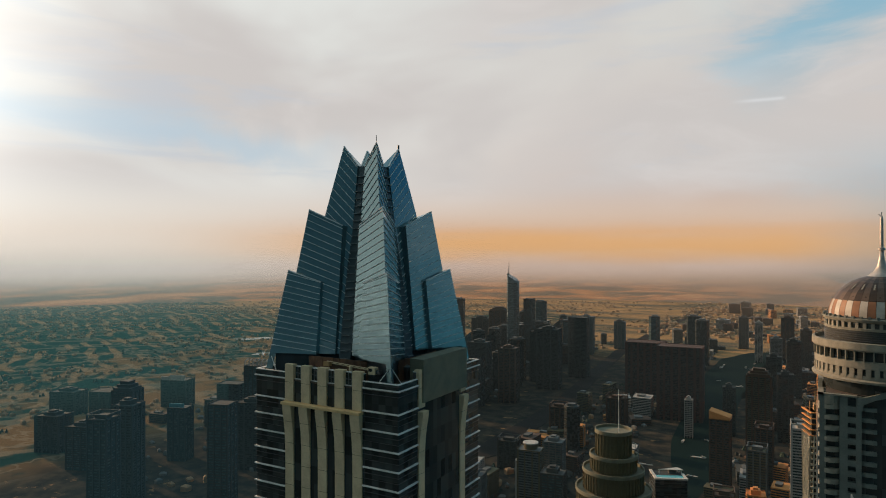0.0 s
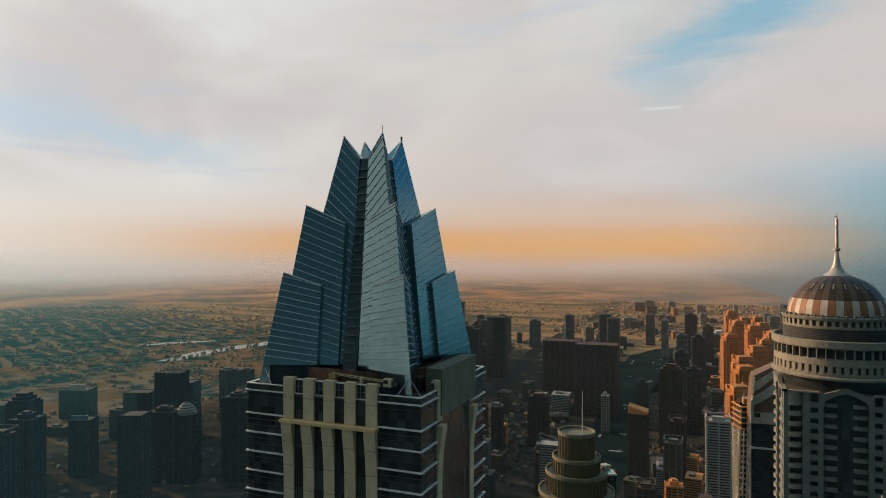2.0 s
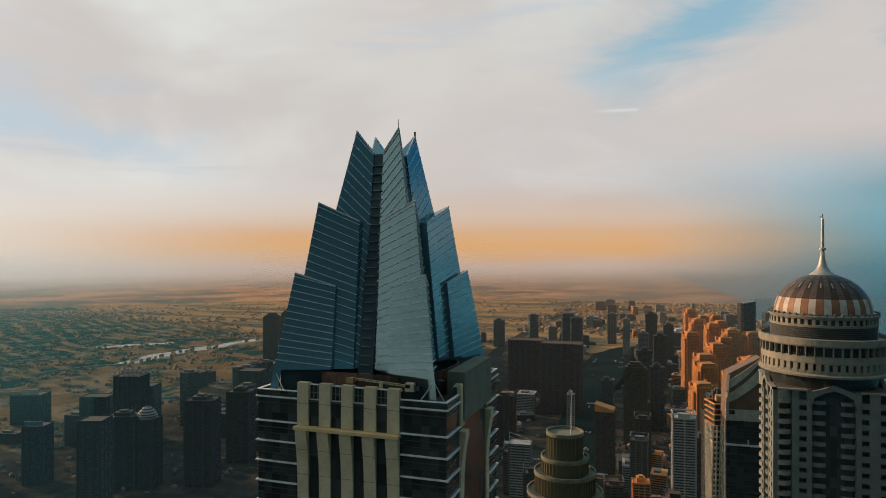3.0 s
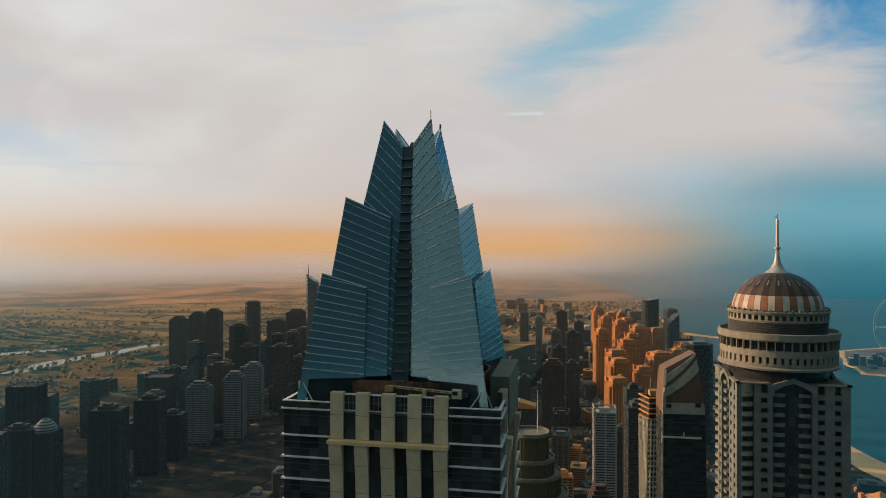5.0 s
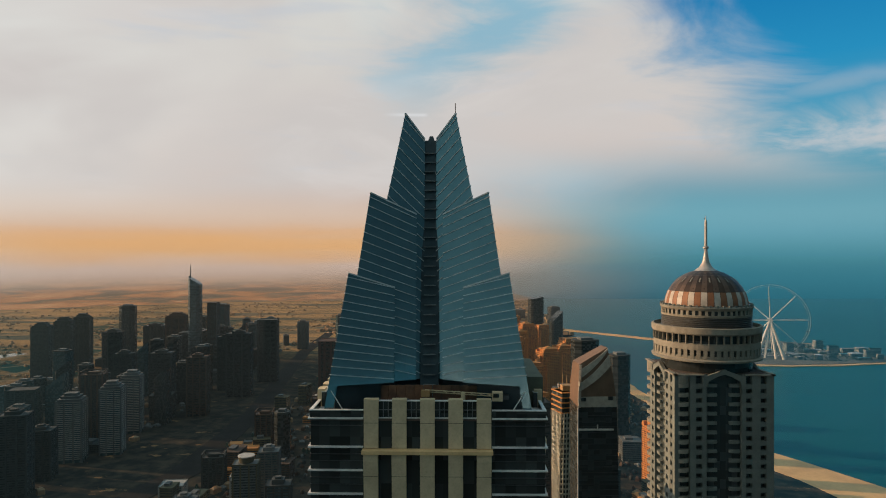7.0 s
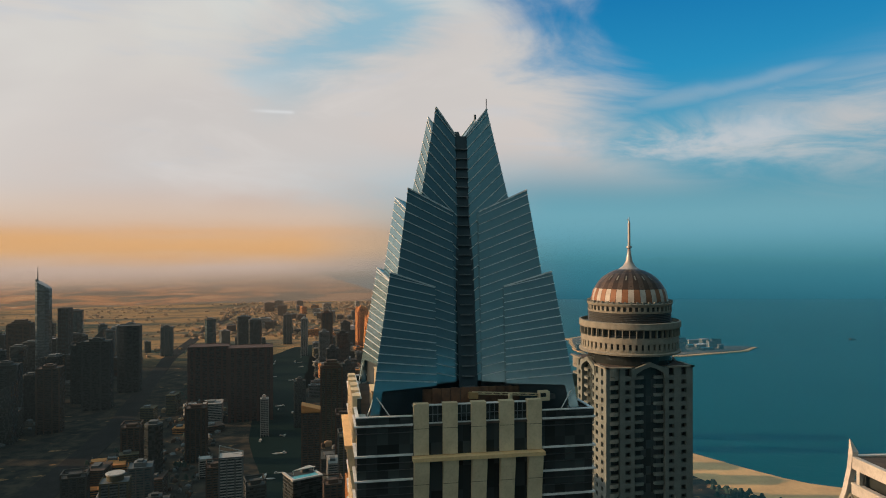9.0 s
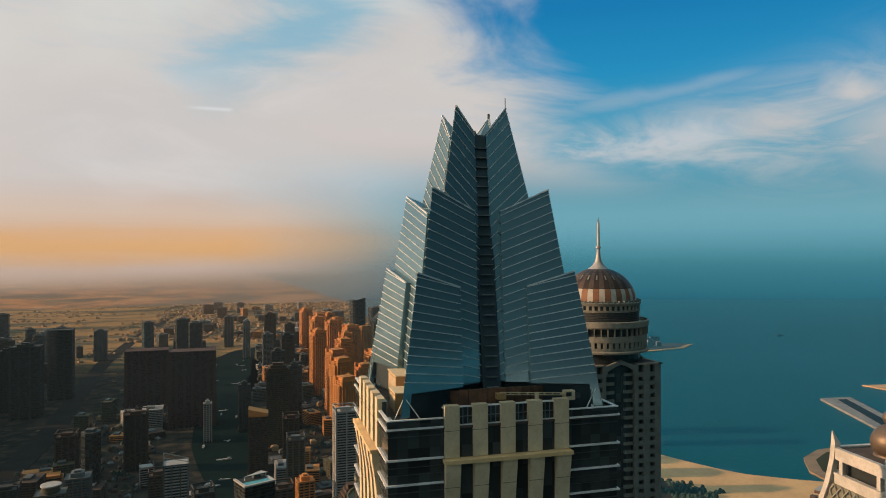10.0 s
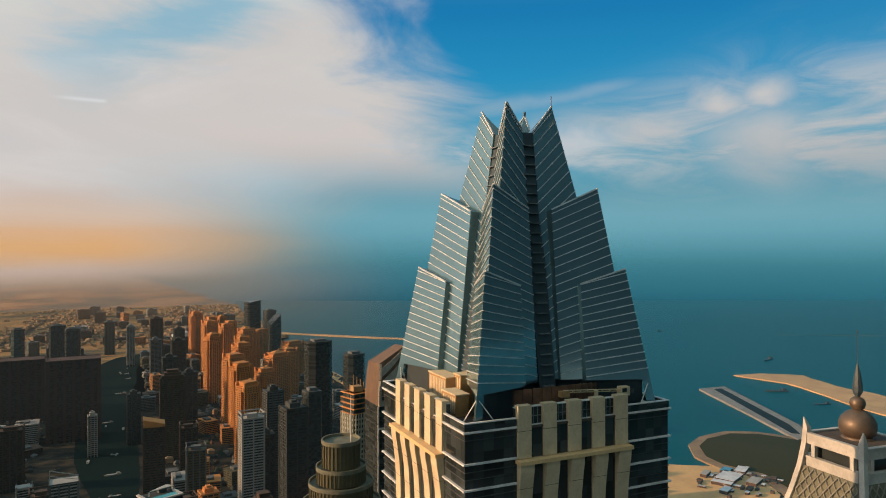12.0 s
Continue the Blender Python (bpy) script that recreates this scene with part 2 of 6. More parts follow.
# ---- materials ----
def material(name, colour, rough=0.7, metal=0.0, second=None, scale=0.4, fine=6.0, bump=0.15, spread=0.25, vary=0.0, specular=0.5, sheen=0.11):
    """A surface with stains at one scale and grain at another; vary shifts its brightness from piece to piece."""
    m = bpy.data.materials.new(name)
    m.use_nodes = True
    n = Nodes(m.node_tree)
    shader = m.node_tree.nodes["Principled BSDF"]
    where = n.add("ShaderNodeTexCoord").outputs["Object"]
    large = n.noise(where, scale, 5.0)
    small = n.noise(where, fine, 4.0)
    second = second or tuple(c * (1 - spread) for c in colour)
    base = n.mix(n.span(large, 0.35, 0.68), colour, second)
    base = n.mix(n.math("MULTIPLY", n.span(small, 0.4, 0.75), spread), base, tuple(c * 0.5 for c in colour))
    if vary:
        chance = n.add("ShaderNodeObjectInfo").outputs["Random"]
        base = n.mix(1.0, base, n.ramp(chance, [(0.0, (1 - vary,) * 3), (1.0, (1 + vary,) * 3)]), "MULTIPLY")
    n.put(shader.inputs["Base Color"], base)
    n.put(shader.inputs["Roughness"], n.span(small, 0.2, 0.8, max(0.02, rough - sheen), min(1.0, rough + sheen)))
    shader.inputs["Metallic"].default_value = metal
    shader.inputs["Specular IOR Level"].default_value = specular
    if bump:
        relief = n.add("ShaderNodeBump")
        relief.inputs["Strength"].default_value = bump
        relief.inputs["Distance"].default_value = 0.05
        n.put(relief.inputs["Height"], small)
        n.put(shader.inputs["Normal"], relief.outputs[0])
    return m


def glazing(name, colour, rough=0.12, pane=(1.6, 3.6), spread=0.5, metal=0.0, specular=0.5):
    """Dark curtain-wall glass whose panes differ a little from one another."""
    m = bpy.data.materials.new(name)
    m.use_nodes = True
    n = Nodes(m.node_tree)
    shader = m.node_tree.nodes["Principled BSDF"]
    where = n.add("ShaderNodeTexCoord").outputs["Object"]
    xyz = n.add("ShaderNodeSeparateXYZ")
    n.put(xyz.inputs[0], where)
    along = n.math("FLOOR", n.math("DIVIDE", n.math("ADD", xyz.outputs[0], xyz.outputs[1]), pane[0]))
    storey = n.math("FLOOR", n.math("DIVIDE", xyz.outputs[2], pane[1]))
    cell = n.add("ShaderNodeCombineXYZ")
    n.put(cell.inputs[0], along)
    n.put(cell.inputs[1], storey)
    chance = n.add("ShaderNodeTexWhiteNoise", noise_dimensions="2D")
    n.put(chance.inputs["Vector"], cell.outputs[0])
    value = chance.outputs["Value"]
    dark = tuple(c * (1 - spread) for c in colour)
    pale = tuple(min(1.0, c * (1 + spread)) for c in colour)
    n.put(shader.inputs["Base Color"], n.mix(value, dark, pale))
    n.put(shader.inputs["Roughness"], n.span(value, 0.0, 1.0, rough, rough + 0.12))
    shader.inputs["Metallic"].default_value = metal
    shader.inputs["Specular IOR Level"].default_value = specular
    return m


M = {
    "crown": material("crown_glass", (0.19, 0.31, 0.345), 0.09, 0.68, (0.21, 0.335, 0.37), 0.1, 0.5, 0.0, 0.08, vary=0.05, sheen=0.03),
    "mullion": material("aluminium_strip", (0.78, 0.8, 0.8), 0.4, 0.15, scale=1.0),
    "groove": material("groove_cladding", (0.055, 0.085, 0.1), 0.5, 0.0, scale=0.5),
    "stone": material("cream_render", (0.74, 0.6, 0.39), 0.85, second=(0.62, 0.49, 0.31), scale=0.35, fine=3.0),
    # cream ledge with the gold of sunlight put into its colour
    "ledge": material("sunlit_ledge_render", (0.84, 0.58, 0.29), 0.85, second=(0.74, 0.5, 0.25), scale=0.35, fine=3.0),
    "slab": material("white_slab", (0.86, 0.85, 0.82), 0.6, scale=0.6, fine=4.0),
    "glass": glazing("dark_glass", (0.04, 0.048, 0.048), 0.1, specular=0.4),
    "frame": material("pale_window_frame", (0.2, 0.22, 0.23), 0.5, scale=1.0),
    "rail": material("grey_rail", (0.075, 0.08, 0.082), 0.5, scale=1.0),
    "roof": material("roof_screed", (0.11, 0.085, 0.065), 0.95, second=(0.06, 0.05, 0.045), scale=0.3),
    "rust": material("brown_screen", (0.2, 0.1, 0.055), 0.8, second=(0.11, 0.055, 0.035), scale=0.7),
    "plant": material("ochre_plant_box", (0.5, 0.3, 0.13), 0.7, scale=0.6),
    "olive": material("olive_render", (0.2, 0.2, 0.14), 0.9, second=(0.15, 0.15, 0.11), scale=0.3),
    "shaft": material("grey_render", (0.185, 0.21, 0.19), 0.85, second=(0.14, 0.162, 0.148), scale=0.15, fine=2.0),
    "trim": material("pale_trim", (0.3, 0.285, 0.23), 0.8, scale=0.3, fine=2.0),
    "dome_dark": material("bronze_dome", (0.07, 0.045, 0.032), 0.42, 0.5, scale=0.3),
    "dome_rib": material("light_bronze_rib", (0.13, 0.085, 0.06), 0.45, 0.4, scale=0.3),
    "dome_pale": material("pale_dome_panel", (0.55, 0.5, 0.43), 0.6, scale=0.3),
    "dome_rust": material("rust_dome_panel", (0.3, 0.13, 0.06), 0.6, scale=0.3),
    "sail_bronze": material("bronze_sail", (0.17, 0.105, 0.065), 0.7, scale=0.2),
    "head_cream": material("cream_head", (0.42, 0.38, 0.31), 0.8, scale=0.3),
    "spire": material("spire_metal", (0.55, 0.5, 0.45), 0.45, 0.4, scale=0.5),
    "bulb": material("bronze_bulb", (0.2, 0.15, 0.11), 0.5, 0.55, scale=0.5),
    "white": material("white_render", (0.6, 0.57, 0.51), 0.7, scale=0.3, fine=2.0),
    "city_glass": glazing("city_glass", (0.042, 0.056, 0.058), 0.18, (2.2, 3.5), 0.25),
    "blue_glass": glazing("blue_glass", (0.06, 0.105, 0.115), 0.2, (3.0, 3.5), 0.2),
    "black_glass": glazing("black_glass", (0.03, 0.038, 0.039), 0.2, (4.0, 3.5), 0.22),
    "pale_glass": glazing("pale_glass", (0.11, 0.15, 0.16), 0.2, (3.0, 3.5), 0.15),
    "slate_wall": material("city_slate_render", (0.06, 0.085, 0.09), 0.9, second=(0.042, 0.066, 0.07), scale=0.05, fine=0.6, vary=0.2),
    # dark colour that stands for the shade under and behind the crown blades
    "blade_shade": material("painted_blade_shade", (0.03, 0.05, 0.06), 0.45, scale=0.4),
    "maroon_wall": material("city_maroon_render", (0.1, 0.055, 0.045), 0.9, second=(0.08, 0.042, 0.034), scale=0.05, fine=0.6),
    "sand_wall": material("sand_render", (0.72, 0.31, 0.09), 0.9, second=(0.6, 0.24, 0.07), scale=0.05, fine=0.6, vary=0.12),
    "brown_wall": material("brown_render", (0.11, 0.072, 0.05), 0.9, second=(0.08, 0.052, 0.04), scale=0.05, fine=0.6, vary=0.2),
    "grey_wall": material("city_grey_render", (0.16, 0.175, 0.175), 0.9, second=(0.115, 0.13, 0.13), scale=0.05, fine=0.6, vary=0.25),
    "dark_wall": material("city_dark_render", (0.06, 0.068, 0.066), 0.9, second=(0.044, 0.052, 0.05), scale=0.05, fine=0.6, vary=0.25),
    "pale_wall": material("city_pale_render", (0.42, 0.41, 0.38), 0.9, second=(0.34, 0.33, 0.31), scale=0.05, fine=0.6, vary=0.12),
    "olive_wall": material("city_olive_render", (0.12, 0.11, 0.06), 0.9, second=(0.095, 0.085, 0.05), scale=0.05, fine=0.6),
    "beach": material("beach_sand", (0.8, 0.5, 0.22), 0.95, second=(0.66, 0.4, 0.18), scale=0.018, fine=0.16, bump=0.0, spread=0.18),
    "concrete": material("concrete", (0.34, 0.32, 0.29), 0.9, scale=0.05, fine=0.6),
    "steel": material("painted_steel", (0.8, 0.77, 0.7), 0.5, 0.0, scale=0.3),
    "wet_sand": material("wet_sand", (0.36, 0.24, 0.13), 0.9, second=(0.24, 0.16, 0.09), scale=0.02, fine=0.2, bump=0.0),
    "quay": material("quay_paving", (0.17, 0.155, 0.125), 0.95, second=(0.1, 0.1, 0.085), scale=0.012, fine=0.12, bump=0.0),
    "blue_sheet": material("blue_sheet_roof", (0.12, 0.4, 0.62), 0.5, scale=0.1, fine=1.0),
    "sheet_white": material("white_sheet_roof", (0.86, 0.87, 0.88), 0.5, scale=0.1, fine=1.0),
    "pale_lattice": material("pale_concrete_lattice", (0.6, 0.58, 0.48), 0.8, scale=0.3),
    "lattice": material("lattice_grey", (0.3, 0.29, 0.24), 0.7, scale=0.4),
    "pool": material("turquoise_pool", (0.08, 0.46, 0.52), 0.2, scale=0.3),
    "teal": material("teal_panel", (0.08, 0.3, 0.36), 0.5, scale=0.3),
    "villa_wall": material("villa_wall", (0.42, 0.28, 0.16), 0.9, scale=0.02, fine=0.3, bump=0.0),
    "asphalt": material("asphalt", (0.035, 0.035, 0.034), 0.95, specular=0.05, scale=0.02, fine=0.3, bump=0.0),
}


def water(name, colour, wave=0.05, rough=0.25, gloss=0.25):
    m = bpy.data.materials.new(name)
    m.use_nodes = True
    n = Nodes(m.node_tree)
    shader = m.node_tree.nodes["Principled BSDF"]
    where = n.add("ShaderNodeTexCoord").outputs["Object"]
    shoal = n.noise(n.stretch(where, (0.0012, 0.0007, 1.0)), 1.0, 4.0)
    n.put(shader.inputs["Base Color"], n.mix(shoal, colour, tuple(c * 1.7 for c in colour)))
    shader.inputs["Roughness"].default_value = rough
    shader.inputs["IOR"].default_value = 1.33
    shader.inputs["Specular IOR Level"].default_value = gloss
    relief = n.add("ShaderNodeBump")
    relief.inputs["Strength"].default_value = 0.5
    relief.inputs["Distance"].default_value = 1.0
    n.put(relief.inputs["Height"], n.noise(where, wave, 5.0, 0.6))
    n.put(shader.inputs["Normal"], relief.outputs[0])
    return m


M["sea"] = water("sea_water", (0.004, 0.076, 0.096), 0.05, 0.4, 0.13)
M["sea"].node_tree.nodes["Principled BSDF"].inputs["Specular Tint"].default_value = (0.03, 0.5, 0.56, 1.0)
M["canal"] = water("canal_water", (0.009, 0.02, 0.019), 0.1, 0.7, 0.01)
M["lagoon"] = water("lagoon_water", (0.05, 0.042, 0.014), 0.1, 0.8, 0.0)


def ground_material():
    """Desert land: sand, planted suburbs with winding streets, dark built-up ground near the towers."""
    m = bpy.data.materials.new("desert_ground")
    m.use_nodes = True
    n = Nodes(m.node_tree)
    shader = m.node_tree.nodes["Principled BSDF"]
    where = n.add("ShaderNodeTexCoord").outputs["Object"]
    xyz = n.add("ShaderNodeSeparateXYZ")
    n.put(xyz.inputs[0], where)
    wide = n.noise(n.stretch(where, (0.0011, 0.0011, 1.0)), 1.0, 5.0)
    mid = n.noise(n.stretch(where, (0.006, 0.006, 1.0)), 1.0, 5.0)
    fine = n.noise(n.stretch(where, (0.035, 0.035, 1.0)), 1.0, 4.0)
    streak = n.noise(n.stretch(where, (0.0012, 0.0065, 1.0), (0.0, 0.0, 0.12)), 1.0, 6.0, 0.65)
    sand = n.mix(mid, (0.6, 0.35, 0.15), (0.36, 0.22, 0.11))
    sand = n.mix(n.span(streak, 0.46, 0.6), sand, (0.13, 0.13, 0.1))
    sand = n.mix(n.span(streak, 0.36, 0.3), sand, (0.62, 0.42, 0.24))
    green = n.mix(fine, (0.012, 0.045, 0.044), (0.03, 0.085, 0.076))
    # winding streets in the suburbs
    bend = n.add("ShaderNodeTexWave", wave_type="BANDS", bands_direction="X")
    n.put(bend.inputs["Vector"], n.stretch(where, (0.0015, 0.0015, 1.0), (0, 0, 0.7)))
    bend.inputs["Scale"].default_value = 1.0
    bend.inputs["Distortion"].default_value = 16.0
    bend.inputs["Detail"].default_value = 1.0
    bend.inputs["Detail Scale"].default_value = 0.7
    street = n.span(bend.outputs["Fac"], 0.955, 0.99)
    cells = n.add("ShaderNodeTexVoronoi", feature="DISTANCE_TO_EDGE")
    shift = n.add("ShaderNodeVectorMath", operation="MULTIPLY_ADD")
    wander = n.add("ShaderNodeTexNoise")
    n.put(wander.inputs["Vector"], n.stretch(where, (0.004, 0.004, 1.0)))
    n.put(shift.inputs[0], wander.outputs["Color"])
    shift.inputs[1].default_value = (1.1, 1.1, 0.0)
    n.put(shift.inputs[2], n.stretch(where, (0.0062, 0.0062, 0.0)))
    n.put(cells.inputs["Vector"], shift.outputs[0])
    cells.inputs["Scale"].default_value = 1.0
    street = n.math("MAXIMUM", n.math("MULTIPLY", street, 0.7), n.span(cells.outputs["Distance"], 0.05, 0.015, 0.0, 0.8))
    rows = n.add("ShaderNodeTexWave", wave_type="BANDS", bands_direction="Y")
    n.put(rows.inputs["Vector"], n.stretch(where, (0.0042, 0.0042, 1.0), (0, 0, 0.5)))
    rows.inputs["Scale"].default_value = 1.0
    rows.inputs["Distortion"].default_value = 14.0
    rows.inputs["Detail"].default_value = 2.0
    rows.inputs["Detail Scale"].default_value = 0.35
    green = n.mix(n.math("MULTIPLY", n.span(rows.outputs["Fac"], 0.6, 0.85), n.span(mid, 0.4, 0.55)), green, (0.3, 0.21, 0.12))
    street = n.math("MULTIPLY", street, 0.5)
    suburb = n.mix(street, n.mix(n.span(n.math("ADD", mid, n.span(xyz.outputs[0], -2600.0, -1200.0, -0.06, 0.1)), 0.5, 0.64), green, (0.22, 0.135, 0.065)), (0.4, 0.32, 0.22))
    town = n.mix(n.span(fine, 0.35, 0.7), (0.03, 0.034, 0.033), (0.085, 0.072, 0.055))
    # sunlit spots painted warm into the town ground, with darker patches besides
    lit_dark = n.noise(n.stretch(where, (0.02, 0.03, 1.0), (0.0, 0.0, 0.4)), 1.0, 5.0, 0.7)
    town = n.mix(n.span(lit_dark, 0.6, 0.68), town, (0.34, 0.2, 0.1))
    town = n.mix(n.span(lit_dark, 0.36, 0.3, 0.0, 0.7), town, (0.02, 0.026, 0.026))
    # the line along which suburbs give way to open desert
    far = n.math("ADD", n.math("MULTIPLY", xyz.outputs[1], 0.72), n.math("MULTIPLY", xyz.outputs[0], 0.2))
    far = n.math("ADD", far, n.math("MULTIPLY", n.math("SUBTRACT", wide, 0.5), 700.0))
    land = n.mix(n.span(far, 1330.0, 1560.0), suburb, n.mix(n.span(n.math("ADD", wide, n.math("MULTIPLY", fine, 0.25)), 0.6, 0.75), sand, green))
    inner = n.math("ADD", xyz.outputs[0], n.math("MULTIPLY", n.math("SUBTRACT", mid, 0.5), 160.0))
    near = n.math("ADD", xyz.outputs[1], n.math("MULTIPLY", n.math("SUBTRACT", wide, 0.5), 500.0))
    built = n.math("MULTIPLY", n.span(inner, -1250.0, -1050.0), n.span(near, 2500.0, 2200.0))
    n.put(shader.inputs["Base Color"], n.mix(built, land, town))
    shader.inputs["Roughness"].default_value = 1.0
    shader.inputs["Specular IOR Level"].default_value = 0.0
    return m


M["ground"] = ground_material()


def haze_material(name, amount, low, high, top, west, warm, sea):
    """Haze of dusty air as a painted glow on a clear ring, clear below and thick towards the horizon."""
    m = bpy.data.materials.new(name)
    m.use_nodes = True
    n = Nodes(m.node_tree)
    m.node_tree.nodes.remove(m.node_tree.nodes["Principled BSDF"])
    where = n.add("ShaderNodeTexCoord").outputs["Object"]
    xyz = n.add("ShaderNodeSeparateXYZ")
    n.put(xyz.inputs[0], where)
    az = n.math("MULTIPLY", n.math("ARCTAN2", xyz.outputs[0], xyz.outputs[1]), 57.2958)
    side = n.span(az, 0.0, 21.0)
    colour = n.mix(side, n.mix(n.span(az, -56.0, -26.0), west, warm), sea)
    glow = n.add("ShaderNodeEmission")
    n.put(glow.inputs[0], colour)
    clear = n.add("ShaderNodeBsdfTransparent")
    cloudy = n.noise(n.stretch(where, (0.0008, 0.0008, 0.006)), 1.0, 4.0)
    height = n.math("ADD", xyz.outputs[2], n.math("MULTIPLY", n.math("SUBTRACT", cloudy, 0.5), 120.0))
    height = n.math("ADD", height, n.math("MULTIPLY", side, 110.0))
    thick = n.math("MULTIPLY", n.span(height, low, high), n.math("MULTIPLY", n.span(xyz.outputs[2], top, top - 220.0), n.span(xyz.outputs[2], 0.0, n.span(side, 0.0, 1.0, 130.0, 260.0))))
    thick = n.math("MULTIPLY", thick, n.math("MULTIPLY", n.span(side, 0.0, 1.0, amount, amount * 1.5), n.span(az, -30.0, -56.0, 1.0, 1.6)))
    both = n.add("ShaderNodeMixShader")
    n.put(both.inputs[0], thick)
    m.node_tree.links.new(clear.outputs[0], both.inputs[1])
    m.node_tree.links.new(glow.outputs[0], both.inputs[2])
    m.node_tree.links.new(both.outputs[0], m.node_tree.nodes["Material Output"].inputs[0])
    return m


# ---- mesh helpers ----
def mesh_of(name, verts, faces, mat, smooth=False):
    me = bpy.data.meshes.new(name)
    me.from_pydata(verts, [], faces)
    me.materials.append(mat)
    if smooth:
        me.shade_smooth()
    me.update()
    return me


def attach(name, me, parent=None, label="", kind=""):
    ob = new(name, me)
    if parent:
        ob.parent = parent
    return tagged(ob, label=label, kind=kind)


def empty(name, m, label, category, group="", kind=""):
    ob = new(name)
    ob.matrix_world = m
    ob.empty_display_size = 2.0
    return tagged(ob, label, category, group, kind)


BOX_FACES = [(0, 3, 2, 1), (4, 5, 6, 7), (0, 1, 5, 4), (1, 2, 6, 5), (2, 3, 7, 6), (3, 0, 4, 7)]


def boxes_data(boxes):
    """Vertices and faces of boxes given as (x0, y0, z0, x1, y1, z1)."""
    verts, faces = [], []
    for x0, y0, z0, x1, y1, z1 in boxes:
        k = len(verts)
        verts += [(x0, y0, z0), (x1, y0, z0), (x1, y1, z0), (x0, y1, z0), (x0, y0, z1), (x1, y0, z1), (x1, y1, z1), (x0, y1, z1)]
        faces += [tuple(k + i for i in f) for f in BOX_FACES]
    return verts, faces


def boxes(name, items, mat, parent=None, label="", kind=""):
    verts, faces = boxes_data(items)
    return attach(name, mesh_of(name, verts, faces, mat), parent, label, kind)


def prism_data(ring, z0, z1, ring_top=None):
    """A closed prism over a ring of (x, y), which may have another ring above."""
    top = ring_top or ring
    k = len(ring)
    verts = [(x, y, z0) for x, y in ring] + [(x, y, z1) for x, y in top]
    faces = [tuple(reversed(range(k))), tuple(range(k, 2 * k))] + [(i, (i + 1) % k, k + (i + 1) % k, k + i) for i in range(k)]
    return verts, faces


def prism(name, ring, z0, z1, mat, parent=None, label="", ring_top=None, kind=""):
    verts, faces = prism_data(ring, z0, z1, ring_top)
    return attach(name, mesh_of(name, verts, faces, mat), parent, label, kind)


def joined(chunks):
    verts, faces = [], []
    for v, f in chunks:
        k = len(verts)
        verts += v
        faces += [tuple(k + i for i in face) for face in f]
    return verts, faces


def circle(radius, count=48, cx=0.0, cy=0.0, ry=None):
    return [(cx + radius * math.cos(2 * math.pi * i / count), cy + (ry or radius) * math.sin(2 * math.pi * i / count)) for i in range(count)]


def lathe_data(profile, count=48):
    """A turned shape from (radius, z) pairs, closed at both ends."""
    verts, faces = [], []
    for r, z in profile:
        verts += [(r * math.cos(2 * math.pi * i / count), r * math.sin(2 * math.pi * i / count), z) for i in range(count)]
    for j in range(len(profile) - 1):
        for i in range(count):
            a, b = j * count + i, j * count + (i + 1) % count
            faces.append((a, b, b + count, a + count))
    faces.append(tuple(reversed(range(count))))
    faces.append(tuple(range((len(profile) - 1) * count, len(profile) * count)))
    return verts, faces


def lathe(name, profile, mat, parent=None, label="", count=48, smooth=False):
    verts, faces = lathe_data(profile, count)
    return attach(name, mesh_of(name, verts, faces, mat, smooth), parent, label)


def bar_data(p, q, thick, deep=None):
    """A square bar from p to q."""
    p, q = Vector(p), Vector(q)
    way = (q - p).normalized()
    side = way.cross(Vector((0, 0, 1)))
    side = side.normalized() if side.length > 0.01 else Vector((1, 0, 0))
    lift = side.cross(way).normalized()
    s, u = side * (deep or thick) / 2, lift * thick / 2
    verts = [tuple(e + a * s + b * u) for e in (p, q) for a, b in ((-1, -1), (1, -1), (1, 1), (-1, 1))]
    return verts, [(0, 1, 2, 3), (7, 6, 5, 4), (0, 4, 5, 1), (1, 5, 6, 2), (2, 6, 7, 3), (3, 7, 4, 0)]


def bars(name, pairs, thick, mat, parent=None, label="", kind=""):
    verts, faces = joined([bar_data(p, q, thick) for p, q in pairs])
    return attach(name, mesh_of(name, verts, faces, mat), parent, label, kind)


def pole(name, p, q, radius, mat, parent=None, label="", count=10, tip=None):
    p, q = Vector(p), Vector(q)
    turn = (q - p).to_track_quat("Z", "Y").to_matrix()
    verts, faces = [], []
    for e, r in ((p, radius), (q, radius if tip is None else tip)):
        verts += [tuple(e + turn @ Vector((r * math.cos(2 * math.pi * i / count), r * math.sin(2 * math.pi * i / count), 0))) for i in range(count)]
    faces = [(i, (i + 1) % count, count + (i + 1) % count, count + i) for i in range(count)]
    faces += [tuple(reversed(range(count))), tuple(range(count, 2 * count))]
    return attach(name, mesh_of(name, verts, faces, mat), parent, label)


